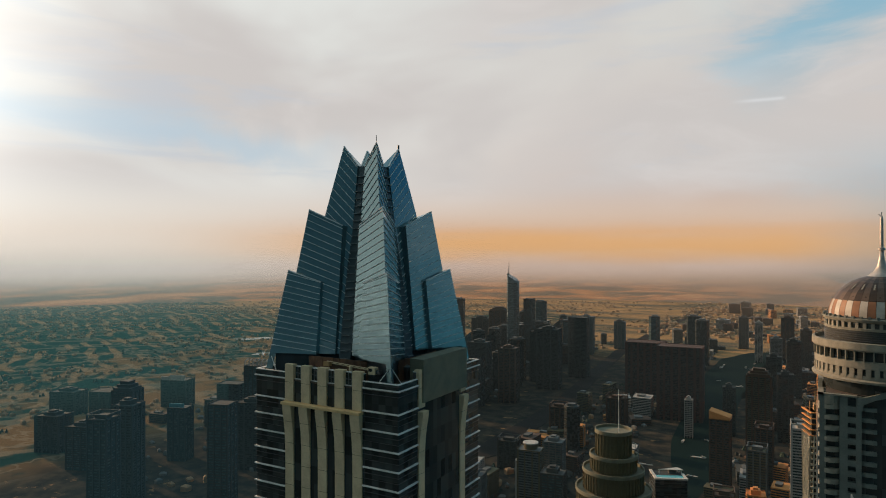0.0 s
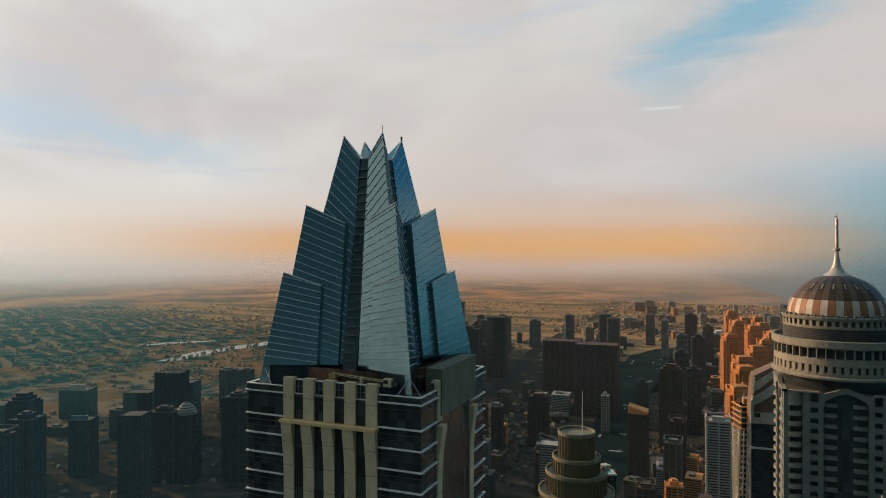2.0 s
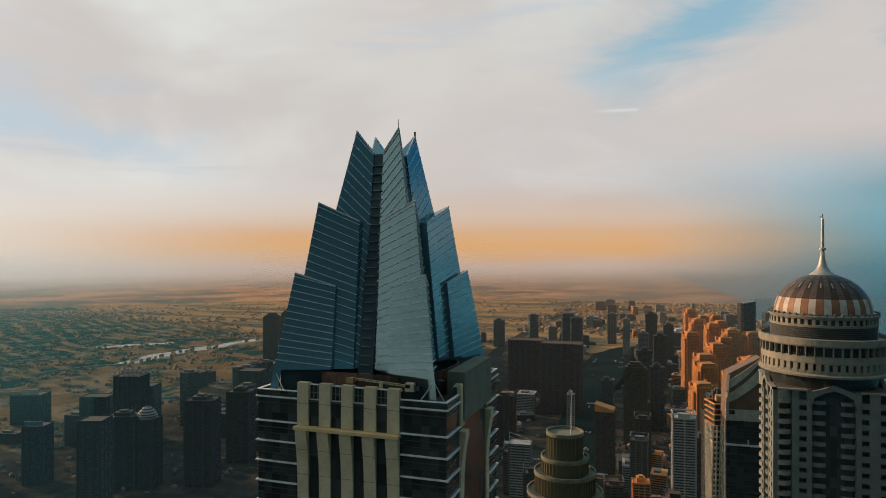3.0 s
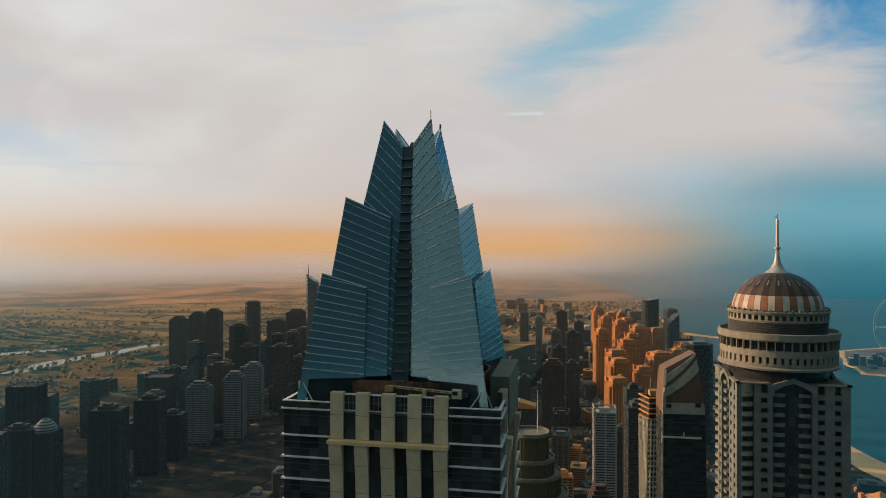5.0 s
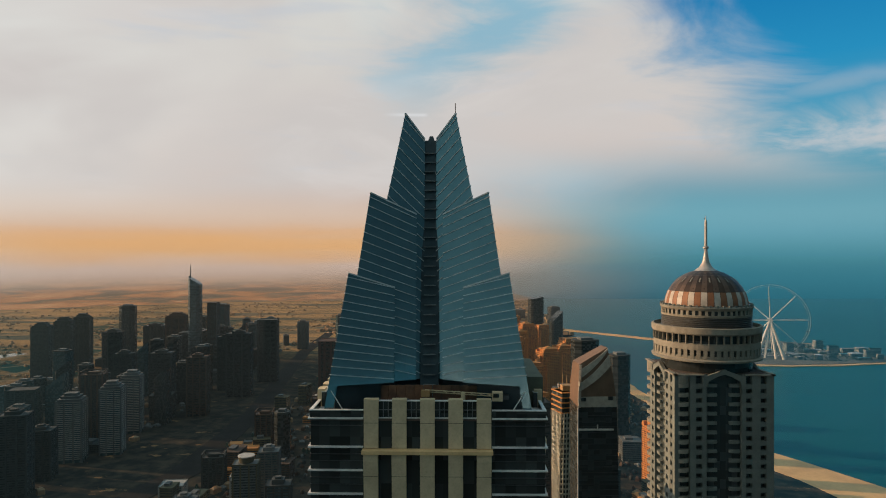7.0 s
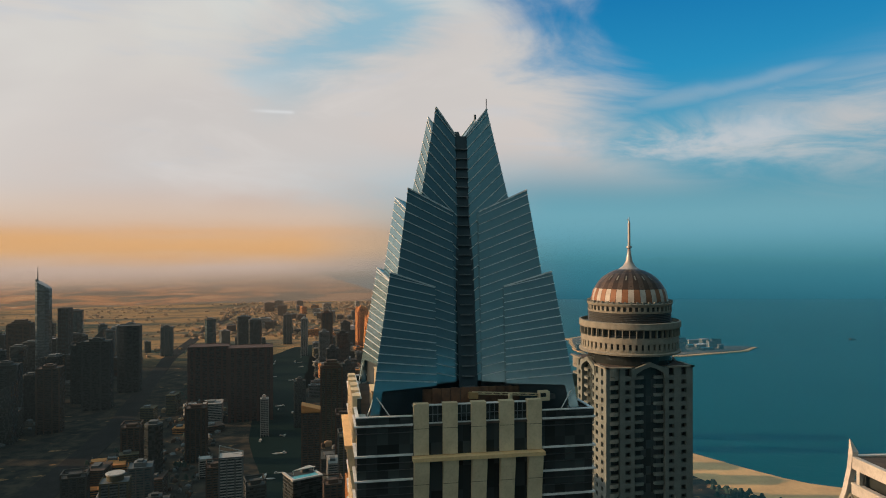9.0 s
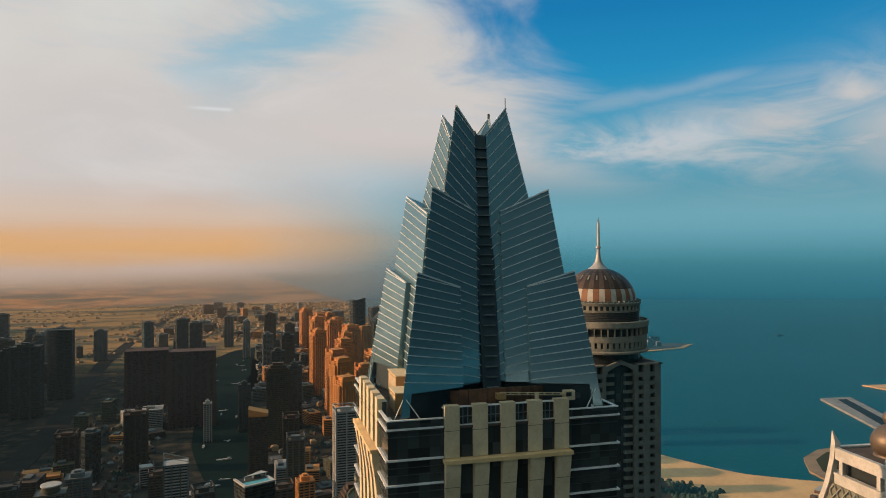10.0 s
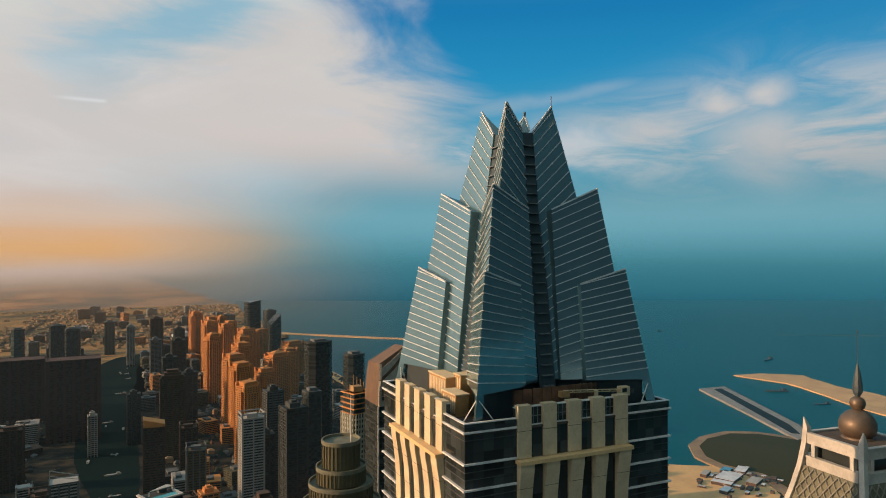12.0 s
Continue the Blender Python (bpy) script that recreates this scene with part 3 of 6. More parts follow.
# ---- ground, sea, coast ----
def sheet(name, ring, z, mat, label, kind="structure", thick=0.0, category="ground"):
    """A flat sheet over a ring, with an edge that goes down by thick."""
    bm = bmesh.new()
    top = bm.faces.new([bm.verts.new((x, y, z)) for x, y in ring])
    if top.normal.z < 0 or sum((ring[i][0] * ring[(i + 1) % len(ring)][1] - ring[(i + 1) % len(ring)][0] * ring[i][1]) for i in range(len(ring))) < 0:
        top.normal_flip()
    if thick:
        made = bmesh.ops.extrude_face_region(bm, geom=[top])
        bmesh.ops.translate(bm, vec=(0, 0, -thick), verts=[v for v in made["geom"] if isinstance(v, bmesh.types.BMVert)])
        bmesh.ops.recalc_face_normals(bm, faces=bm.faces)
    bmesh.ops.triangulate(bm, faces=[f for f in bm.faces if len(f.verts) > 4])
    me = bpy.data.meshes.new(name)
    bm.to_mesh(me)
    bm.free()
    me.materials.append(mat)
    return tagged(new(name, me), label, category, kind=kind)


def wavy(points, step=40.0, swing=6.0, seed=3):
    """A line through points, cut into short steps with a slight natural wander."""
    out = []
    for (x0, y0), (x1, y1) in zip(points, points[1:]):
        k = max(1, int(math.hypot(x1 - x0, y1 - y0) / step))
        for i in range(k):
            f = i / k
            x, y = x0 + f * (x1 - x0), y0 + f * (y1 - y0)
            dx = noise.noise(Vector((x * 0.012, y * 0.012, seed))) * swing
            dy = noise.noise(Vector((x * 0.012, y * 0.012, seed + 9))) * swing
            out.append((x + dx, y + dy))
    return out + [points[-1]]


FAR = 4850.0
SEA_END = 12000.0
sea_ring = [(440.0, 4700.0)] + [(SEA_END * math.sin(radians(a)), SEA_END * math.cos(radians(a))) for a in (5.3, *range(8, 176, 3))] + [(0.0, -4700.0)]
sheet("water", sea_ring, -2.0, M["sea"], "deep teal sea water with fine ripples", category="sea")
COAST = [(620, -4840), (620, 300), (690, 640), (735, 728), (790, 850), (700, 905), (640, 940), (560, 1085), (470, 1260), (420, 1500), (392, 1770), (380, 2150), (372, 2500), (366, 2800), (390, 3060), (385, 3500), (400, 4000), (450, 4700), (470, 4900)]
land_edge = wavy(COAST, 60.0, 14.0)
arc = [(-60 + FAR * 0.998 * math.cos(radians(a)), 40 + FAR * 0.998 * math.sin(radians(a))) for a in range(85, 279, 3)]
land_edge = [p for p in land_edge if math.hypot(p[0] + 60, p[1] - 40) < FAR * 0.995]
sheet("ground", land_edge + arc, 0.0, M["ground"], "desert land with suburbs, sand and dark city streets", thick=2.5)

BEACH = [(735, 735), (800, 850), (706, 912), (645, 946), (566, 1090), (476, 1266), (426, 1505), (398, 1775), (386, 2150), (350, 2150), (362, 1770), (385, 1500), (418, 1230), (462, 1090), (500, 960), (540, 850), (580, 740), (660, 690)]
sheet("beach", wavy(BEACH + BEACH[:1], 40, 8)[:-1], 0.35, M["beach"], "golden sand beach along the shore", thick=2.5)
SPIT = [(400, 3060), (520, 2960), (640, 2830), (760, 2720), (860, 2640), (960, 2560), (975, 2580), (880, 2670), (770, 2760), (640, 2890), (510, 3010), (410, 3120)]
sheet("sand_spit", wavy(SPIT + SPIT[:1], 40, 9)[:-1], 1.2, M["beach"], "long sandy spit with a road along it", thick=3.5)
ISLAND = [(800, 2190), (980, 2150), (1180, 2180), (1400, 2230), (1490, 2300), (1380, 2330), (1250, 2420), (1300, 2620), (1100, 2760), (900, 2640), (820, 2400)]
sheet("island_beach", wavy([(1100 + (x - 1100) * 1.045, 2400 + (y - 2400) * 1.09) for x, y in ISLAND + ISLAND[:1]], 40, 12)[:-1], 0.8, M["beach"], "sandy rim round the reclaimed island", thick=3.0)
sheet("island", wavy(ISLAND + ISLAND[:1], 40, 8)[:-1], 2.5, M["quay"], "flat reclaimed island with paved quays", thick=5.0)
JETTY = [(1206, 1367), (1291, 1361), (1118, 1001), (1060, 930), (1017, 926), (1094, 1102)]
sheet("jetty", JETTY, 3.0, M["concrete"], "straight concrete jetty with a dark road", thick=5.5)
sheet("jetty_road", [(1236, 1346), (1262, 1344), (1100, 1010), (1056, 950), (1044, 962), (1112, 1096)], 3.05, M["asphalt"], "dark road along the jetty", category="road")
SPIT_EAST = [(1457, 1478), (1541, 1470), (1640, 1395), (1600, 1300), (1582, 1248), (1580, 1153), (1569, 1106), (1530, 960), (1360, 960), (1375, 983), (1409, 1096), (1466, 1228), (1490, 1330), (1482, 1381)]
sheet("sand_bank", wavy(SPIT_EAST + SPIT_EAST[:1], 40, 14)[:-1], 1.0, M["beach"], "curving bank of pale dredged sand", thick=3.5)
sheet("breakwater", [(2412, 2112), (2809, 1888), (3100, 1740), (3096, 1732), (2804, 1881), (2408, 2105)], -0.6, M["quay"], "long low breakwater far out in the sea", thick=2.0)
LAGOON_EDGE = [(735, 722), (768, 812), (748, 878), (757, 930), (800, 992), (865, 1029), (938, 1034), (995, 1005), (1040, 925), (1010, 850), (930, 740), (830, 680)]
sheet("lagoon_rim", wavy(LAGOON_EDGE + LAGOON_EDGE[:1], 30, 6)[:-1], 1.2, M["wet_sand"], "narrow sandy rim round the lagoon", thick=3.5)
LAGOON = [(760, 728), (790, 812), (768, 880), (776, 922), (812, 974), (869, 1010), (936, 1016), (984, 990), (1022, 922), (994, 858), (918, 756), (830, 702)]
sheet("lagoon", wavy(LAGOON + LAGOON[:1], 30, 5)[:-1], 1.4, M["lagoon"], "still olive-brown lagoon water", category="lagoon")
CANAL = [(-300, 700), (-225, 960), (-215, 1150), (-255, 1350), (-270, 1600), (-285, 1850), (-300, 2150), (-290, 2420), (-220, 2600), (-40, 2760), (200, 2880), (420, 2960), (430, 2900), (200, 2800), (0, 2680), (-120, 2540), (-160, 2350), (-160, 2100), (-175, 1850), (-165, 1600), (-150, 1380), (-150, 1150), (-170, 950), (-230, 700)]
sheet("canal", wavy(CANAL + CANAL[:1], 50, 6)[:-1], 0.12, M["canal"], "dark marina canal water between the towers", category="canal")
M["lake"] = water("lake_water", (0.2, 0.21, 0.17), 0.1, 0.12, 0.6)
LAKE = [(-1735, 1700), (-1755, 1900), (-1700, 2120), (-1655, 2350), (-1600, 2350), (-1632, 2130), (-1672, 1920), (-1668, 1720)]
sheet("lake", wavy(LAKE + LAKE[:1], 40, 26)[:-1], 0.4, M["lake"], "pale winding lake between the suburb houses", category="lake")
POND = [(-2090, 1960), (-1990, 2090), (-1890, 2170), (-1870, 2140), (-1960, 2050), (-2040, 1940)]
sheet("lake", wavy(POND + POND[:1], 30, 16)[:-1], 0.4, M["lake"], "small pale lake among suburb gardens", category="lake")
ROAD = [(-980, 300), (-640, 820), (-560, 1100), (-560, 1500), (-600, 1900), (-650, 2400), (-660, 3000), (-640, 4200), (-600, 4200), (-618, 3000), (-606, 2400), (-556, 1900), (-512, 1500), (-506, 1100), (-590, 800), (-900, 270)]
sheet("road", wavy(ROAD + ROAD[:1], 80, 3)[:-1], 0.7, M["asphalt"], "wide dark highway with many lanes", thick=0.9, category="road")

# glowing rings stand in for haze; the nearest also lift the city's dark tones
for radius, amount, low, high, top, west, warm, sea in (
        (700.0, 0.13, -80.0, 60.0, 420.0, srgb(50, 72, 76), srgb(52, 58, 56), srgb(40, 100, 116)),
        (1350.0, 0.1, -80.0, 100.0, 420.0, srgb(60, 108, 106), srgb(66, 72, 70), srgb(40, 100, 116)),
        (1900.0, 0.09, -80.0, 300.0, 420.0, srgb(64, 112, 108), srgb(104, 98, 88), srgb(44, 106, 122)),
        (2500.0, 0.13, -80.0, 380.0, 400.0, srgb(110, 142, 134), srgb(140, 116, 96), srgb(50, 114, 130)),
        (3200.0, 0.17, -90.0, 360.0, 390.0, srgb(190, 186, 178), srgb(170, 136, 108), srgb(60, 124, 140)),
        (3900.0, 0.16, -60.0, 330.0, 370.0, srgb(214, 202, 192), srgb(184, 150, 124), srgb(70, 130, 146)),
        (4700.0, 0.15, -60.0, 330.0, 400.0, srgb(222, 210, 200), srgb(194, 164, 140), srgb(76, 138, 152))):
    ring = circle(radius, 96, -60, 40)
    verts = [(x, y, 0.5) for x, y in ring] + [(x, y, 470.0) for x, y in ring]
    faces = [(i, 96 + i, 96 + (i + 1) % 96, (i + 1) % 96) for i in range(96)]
    ob = new("backdrop", mesh_of("backdrop", verts, faces, haze_material("painted_haze", amount, low, high, top, west, warm, sea), True))
    tagged(ob, "clear ring with a painted glow of haze round the city", "haze", kind="structure")


# ---- the tower with the pointed glass crown ----
CX, CY = -87.5, 122.35
HX, HY = 18.4, 17.1          # slab edges
TAN = math.tan(radians(18.0))


def blade_face(z, width_at, inner):
    """Corner and inner end of the south face of a blade at height z."""
    c = width_at(z)
    return Vector((-c, -c, z)), Vector((-inner, -c + (c - inner) * TAN, z))


def blade_tier(parent, spin, foot, lean, tip, drop, inner, slopes, pitch):
    """One nested tier of a corner blade: a leaning kite-shaped glass body with a slanted top and slanted strips."""
    z0 = 344.8

    def width_at(z):
        return foot - lean * (z - z0)

    def flip(p):
        return Vector((p.y, p.x, p.z))

    lift = z0 + 4.7
    a0, b0 = blade_face(lift, width_at, inner)
    a1 = blade_face(tip, width_at, inner)[0]
    b1 = blade_face(tip - drop, width_at, inner)[1]
    core0, core1 = Vector((-inner, -inner, lift)), Vector((-inner, -inner, tip - drop - 0.6))
    if inner > width_at(tip - drop) - 0.5:
        core1 = Vector((b1.x, b1.x, core1.z))
    verts = [a0, b0, core0, flip(b0), a1, b1, core1, flip(b1)]
    turn = Matrix.Rotation(spin, 4, "Z")
    faces = [(3, 2, 1, 0), (0, 1, 5, 4), (1, 2, 6, 5), (2, 3, 7, 6), (3, 0, 4, 7), (4, 5, 6), (4, 6, 7)]
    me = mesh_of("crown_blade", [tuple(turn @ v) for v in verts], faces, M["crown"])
    me.materials.append(M["blade_shade"])
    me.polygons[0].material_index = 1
    body = attach("crown_blade", me, parent)
    # the narrow foot that carries the corner down to the roof, and a dark block for the shaded void behind it
    low_a, low_b = blade_face(z0, width_at, inner)
    reach = 1.5 / (low_a - low_b).length
    foot_ring = [low_a, low_a.lerp(low_b, reach), flip(low_a.lerp(low_b, reach))]
    head_ring = [a0, a0.lerp(b0, reach), flip(a0.lerp(b0, reach))]
    v = [tuple(turn @ p) for p in foot_ring + head_ring]
    attach("blade_foot", mesh_of("blade_foot", v, [(2, 1, 0), (3, 4, 5), (0, 1, 4, 3), (1, 2, 5, 4), (2, 0, 3, 5)], M["crown"]), body)
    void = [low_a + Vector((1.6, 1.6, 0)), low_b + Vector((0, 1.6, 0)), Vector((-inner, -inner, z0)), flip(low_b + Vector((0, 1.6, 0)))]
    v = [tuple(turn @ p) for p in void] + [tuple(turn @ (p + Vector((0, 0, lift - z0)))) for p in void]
    attach("void_lining", mesh_of("void_lining", v, [(3, 2, 1, 0), (4, 5, 6, 7), (0, 1, 5, 4), (1, 2, 6, 5), (2, 3, 7, 6), (3, 0, 4, 7)], M["blade_shade"]), body)
    # slanted aluminium strips on both faces
    height = tip - z0
    count = int(height / pitch)
    for side in (0, 1):
        for i in range(count):
            zc = tip - (i + 0.5) * pitch
            f = (tip - zc) / height
            slope = slopes[0] + (slopes[1] - slopes[0]) * f
            c = width_at(zc)
            run = c - inner
            zi = zc - slope * run
            if zi < lift + 0.2:
                continue
            p, q = blade_face(zc, width_at, inner)[0], blade_face(zi, width_at, inner)[1]
            out = Vector((TAN, -1.0, 0.15)).normalized() * 0.035
            p, q = p + out, q + out
            if side:
                p, q = flip(p), flip(q)
            v, fc = bar_data(turn @ p, turn @ q, 0.13, 0.18)
            attach("strip", mesh_of("strip", v, fc, M["mullion"]), body)
    # coping along the slanted top
    for p, q in ((a1, b1), (flip(a1), flip(b1))):
        v, fc = bar_data(turn @ p, turn @ q, 0.22, 0.3)
        attach("coping", mesh_of("coping", v, fc, M["mullion"]), body)
    return body


def corner_slab(sx, sy, z, thick, hx, hy, bay, deep=2.0):
    """An L-shaped slab piece at one corner, running up to the pilaster bays."""
    ring = [(-hx, -hy), (-bay, -hy), (-bay, -hy + deep), (-hx + deep, -hy + deep), (-hx + deep, -bay), (-hx, -bay)]
    ring = [(x * sx, y * sy) for x, y in ring]
    if sx * sy < 0:
        ring.reverse()
    return prism_data(ring, z - thick, z)


def curved_pilaster(x, front, back, top, low):
    """A pilaster that swings out to the ledge and back into the wall below it."""
    w = 1.12
    verts, faces = [], []
    steps = [(0.0, 0.0), (1.2, 0.06), (3.0, 0.38), (5.5, 0.72), (8.5, 0.9), (12.0, 0.96), (top - low, 0.98)]
    for down, back_by in steps:
        y = front + back_by
        verts += [(x - w, y, top - down), (x + w, y, top - down), (x + w, back, top - down), (x - w, back, top - down)]
    for j in range(len(steps) - 1):
        for i in range(4):
            a, b = 4 * j + i, 4 * j + (i + 1) % 4
            faces.append((a, a + 4, b + 4, b))
    faces += [(0, 1, 2, 3), tuple(reversed(range(len(verts) - 4, len(verts))))]
    return verts, faces


def turned(data, spin):
    m = Matrix.Rotation(spin, 3, "Z")
    return [tuple(m @ Vector(v)) for v in data[0]], data[1]


def crown_tower():
    t = empty("skyscraper", pose(CX, CY, 0), "dark glass skyscraper with white floor bands, cream pilasters, pointed glass crown", "skyscraper")
    boxes("body", [(-HX + 0.28, -HY + 0.28, 0, HX - 0.28, HY - 0.28, 344.5)], M["glass"], t)
    boxes("roof_deck", [(-HX + 0.1, -HY + 0.1, 344.5, HX - 0.1, HY - 0.1, 344.8)], M["roof"], t)
    levels = [345.0, 340.6, 337.0, 333.35] + [333.35 - 3.65 * k for k in range(1, 11)]
    bay = 9.95
    for sx in (-1, 1):
        for sy in (-1, 1):
            for z in levels:
                attach("floor_slab", mesh_of("floor_slab", *corner_slab(sx, sy, z, 0.24, HX + 0.1, HY + 0.1, bay), M["slab"]), t)
                attach("balcony_rail", mesh_of("balcony_rail", *corner_slab(sx, sy, z - 1.2, 0.12, HX - 0.14, HY - 0.14, bay, 0.6), M["rail"]), t)
                if z < 344:
                    attach("sill", mesh_of("sill", *corner_slab(sx, sy, z - 2.3, 0.08, HX - 0.2, HY - 0.2, bay, 0.4), M["rail"]), t)
            low = [corner_slab(sx, sy, levels[-1] - 3.65 * k, 0.3, HX, HY, bay) for k in range(1, 80) if levels[-1] - 3.65 * k > 3]
            attach("lower_slab_stack", mesh_of("lower_slab_stack", *joined(low), M["slab"]), t, kind="stuff")
            attach("parapet", mesh_of("parapet", *corner_slab(sx, sy, 346.05, 1.03, HX - 0.15, HY - 0.15, bay, 0.35), M["glass"]), t)
            attach("coping", mesh_of("coping", *corner_slab(sx, sy, 346.2, 0.15, HX - 0.08, HY - 0.08, bay, 0.5), M["slab"]), t)
    # pilaster bays on the four sides
    for k in range(4):
        spin = k * math.pi / 2
        h = (HY, HX, HY, HX)[k] + 0.1
        plain = k == 1
        infill = turned(boxes_data([(-bay, -h + 0.75, 320, bay, -h + 1.35, 347.4)]), spin)
        attach("bay_glass", mesh_of("bay_glass", *infill, M["rail"] if plain else M["glass"]), t)
        cop = turned(boxes_data([(-bay, -h + 0.65, 347.4, bay, -h + 1.45, 347.5)]), spin)
        attach("bay_coping", mesh_of("bay_coping", *cop, M["slab"]), t)
        band = turned(boxes_data([(-bay + 0.2, -h + 0.5, 344.62, bay - 0.2, -h + 0.8, 344.95)]), spin)
        attach("bay_band", mesh_of("bay_band", *band, M["slab"]), t)
        for i in range(5):
            x = -8.7 + 4.35 * i
            if plain and 0 < i < 4:
                continue
            up = turned(boxes_data([(x - 1.12, -h, 340.3, x + 1.12, -h + 1.2, 347.85)]), spin)
            attach("pilaster", mesh_of("pilaster", *up, M["stone"]), t)
            low = turned(curved_pilaster(x, -h - 0.85, -h + 1.6, 339.65, 290.0), spin)
            attach("curved_pilaster", mesh_of("curved_pilaster", *low, M["stone"]), t)
            for z in (344.2, 336.1, 331.6, 327.2, 322.9):
                seam_y = -h - 0.015 if z > 340 else -h - 0.85 + float(np.interp(339.65 - z, (0.0, 1.2, 3.0, 5.5, 8.5, 12.0, 50.0), (0.0, 0.06, 0.38, 0.72, 0.9, 0.96, 0.98))) - 0.015
                seam = turned(boxes_data([(x - 1.13, seam_y, z - 0.03, x + 1.13, seam_y + 0.3, z + 0.03)]), spin)
                attach("joint", mesh_of("joint", *seam, M["roof"]), t)
            bracket = turned(boxes_data([(x - 0.3, -h + 0.1, 329.9, x + 0.3, -h + 0.62, 330.6)]), spin)
            attach("bracket", mesh_of("bracket", *bracket, M["rail"]), t)
            if i < 4:
                xm = x + 2.175
                for dx in (-0.35, 0.4):
                    v, f = turned(boxes_data([(xm + dx - 0.05, -h + 0.66, 320, xm + dx + 0.05, -h + 0.76, 347.4)]), spin)
                    attach("mullion", mesh_of("mullion", v, f, M["frame"]), t)
                for z in (342.4, 346.1, 337.6, 334.0, 330.4, 326.7, 323.0):
                    v, f = turned(boxes_data([(xm - 1.05, -h + 0.66, z - 0.05, xm + 1.05, -h + 0.76, z + 0.05)]), spin)
                    attach("transom", mesh_of("transom", v, f, M["frame"]), t)
        ledge = turned(boxes_data([(-bay - 0.1, -h - 1.15, 339.65, bay + 0.1, -h + 1.3, 340.2)]), spin)
        if not plain:
            attach("ledge", mesh_of("ledge", *ledge, M["ledge"]), t, "cream projecting ledge painted golden as in sunlight")
        if plain:
            v, f = turned(boxes_data([(-bay + 1.2, -h - 0.3, 341.2, bay - 0.1, -h + 2.9, 349.8)]), spin)
            # olive puts the shade on this wall's concrete into its colour
            attach("screen_wall", mesh_of("screen_wall", v, f, M["olive"]), t, "plain screen wall in the olive of shaded concrete")
    # the crown: four corner blades, each of three nested tiers
    for k in range(4):
        spin = k * math.pi / 2
        blade_tier(t, spin, 16.35, 0.155, 367.15, 2.4, 5.6, (0.26, 0.07), 1.27)
        blade_tier(t, spin, 14.75, 0.141, 380.35, 3.5, 2.2, (0.46, 0.22), 1.45)
        blade_tier(t, spin, 13.9, 0.192, 394.5, 4.4, 1.0, (1.15, 0.4), 1.7)
        # recessed strip between two blades, with ledges
        ring0, ring1 = [(-1.5, -10.4), (1.5, -10.4), (1.5, -7), (-1.5, -7)], [(-1.5, -3.55), (1.5, -3.55), (1.5, 0), (-1.5, 0)]
        v, f = turned(prism_data(ring0, 344.8, 389.9, ring1), spin)
        attach("recess", mesh_of("recess", v, f, M["groove"]), t)
        for i in range(26):
            z = 347.0 + 1.62 * i
            y = -10.4 + (z - 344.8) * (6.85 / 45.1)
            v, f = turned(boxes_data([(-1.0, y - 0.55, z, 1.0, y + 0.2, z + 0.14)]), spin)
            attach("recess_ledge", mesh_of("recess_ledge", v, f, M["frame"]), t)
        # steel struts at the foot of the blade
        for p, q in (((-12.4, -16.5, 344.8), (-15.2, -15.5, 348.8)), ((-16.5, -12.4, 344.8), (-15.5, -15.2, 348.8))):
            v, f = turned(bar_data(p, q, 0.12), spin)
            attach("strut", mesh_of("strut", v, f, M["slab"]), t)
    prism("core", [(-4, -4), (4, -4), (4, 4), (-4, 4)], 380, 391.2, M["groove"], t, ring_top=[(-0.3, -0.3), (0.3, -0.3), (0.3, 0.3), (-0.3, 0.3)])
    pole("beacon_mast", (4.3, -4.3, 393.8), (4.3, -4.3, 396.2), 0.07, M["rail"], t)
    pole("beacon_mast", (4.3, 4.3, 393.0), (4.3, 4.3, 395.2), 0.22, M["groove"], t)
    # brown plant screen, in panels, bulging between the blades
    for k in range(4):
        if k == 3:
            continue
        for i in range(15):
            a0, a1 = radians(-134 + 88 * i / 15), radians(-134 + 88 * (i + 0.94) / 15)
            top = 348.6 + 0.9 * math.sin(math.pi * (i + 0.5) / 15)
            ring = [(14.4 * math.cos(a0), 14.4 * math.sin(a0)), (14.4 * math.cos(a1), 14.4 * math.sin(a1)), (14.1 * math.cos(a1), 14.1 * math.sin(a1)), (14.1 * math.cos(a0), 14.1 * math.sin(a0))]
            v, f = turned(prism_data(ring, 344.8, top), k * math.pi / 2)
            attach("screen_panel", mesh_of("screen_panel", v, f, M["rust"]), t)
    return t


crown_tower()


def plant_box(x, y, w, d, h, label):
    t = empty("plant_box", pose(CX + x, CY + y, 344.8), label, "rooftop plant", "rooftop plant boxes")
    boxes("casing", [(-w / 2, -d / 2, 0, w / 2, d / 2, h)], M["plant"], t)
    k = int(d / 0.7)
    for i in range(k):
        y0 = -d / 2 + 0.2 + i * (d - 0.4) / k
        boxes("louvre", [(-w / 2 - 0.08, y0, 0.4, -w / 2, y0 + 0.38, h - 0.35)], M["stone"], t)
    boxes("lid", [(-w / 2 - 0.15, -d / 2 - 0.15, h, w / 2 + 0.15, d / 2 + 0.15, h + 0.18)], M["stone"], t)


plant_box(-12.6, 2.2, 2.6, 7.0, 4.6, "ochre louvred plant box on the roof deck")
plant_box(-14.2, -5.4, 2.2, 5.0, 3.2, "ochre louvred plant box on the roof deck")
plant_box(-11.0, -2.0, 2.4, 2.6, 5.2, "pale ochre plant box on the roof deck")


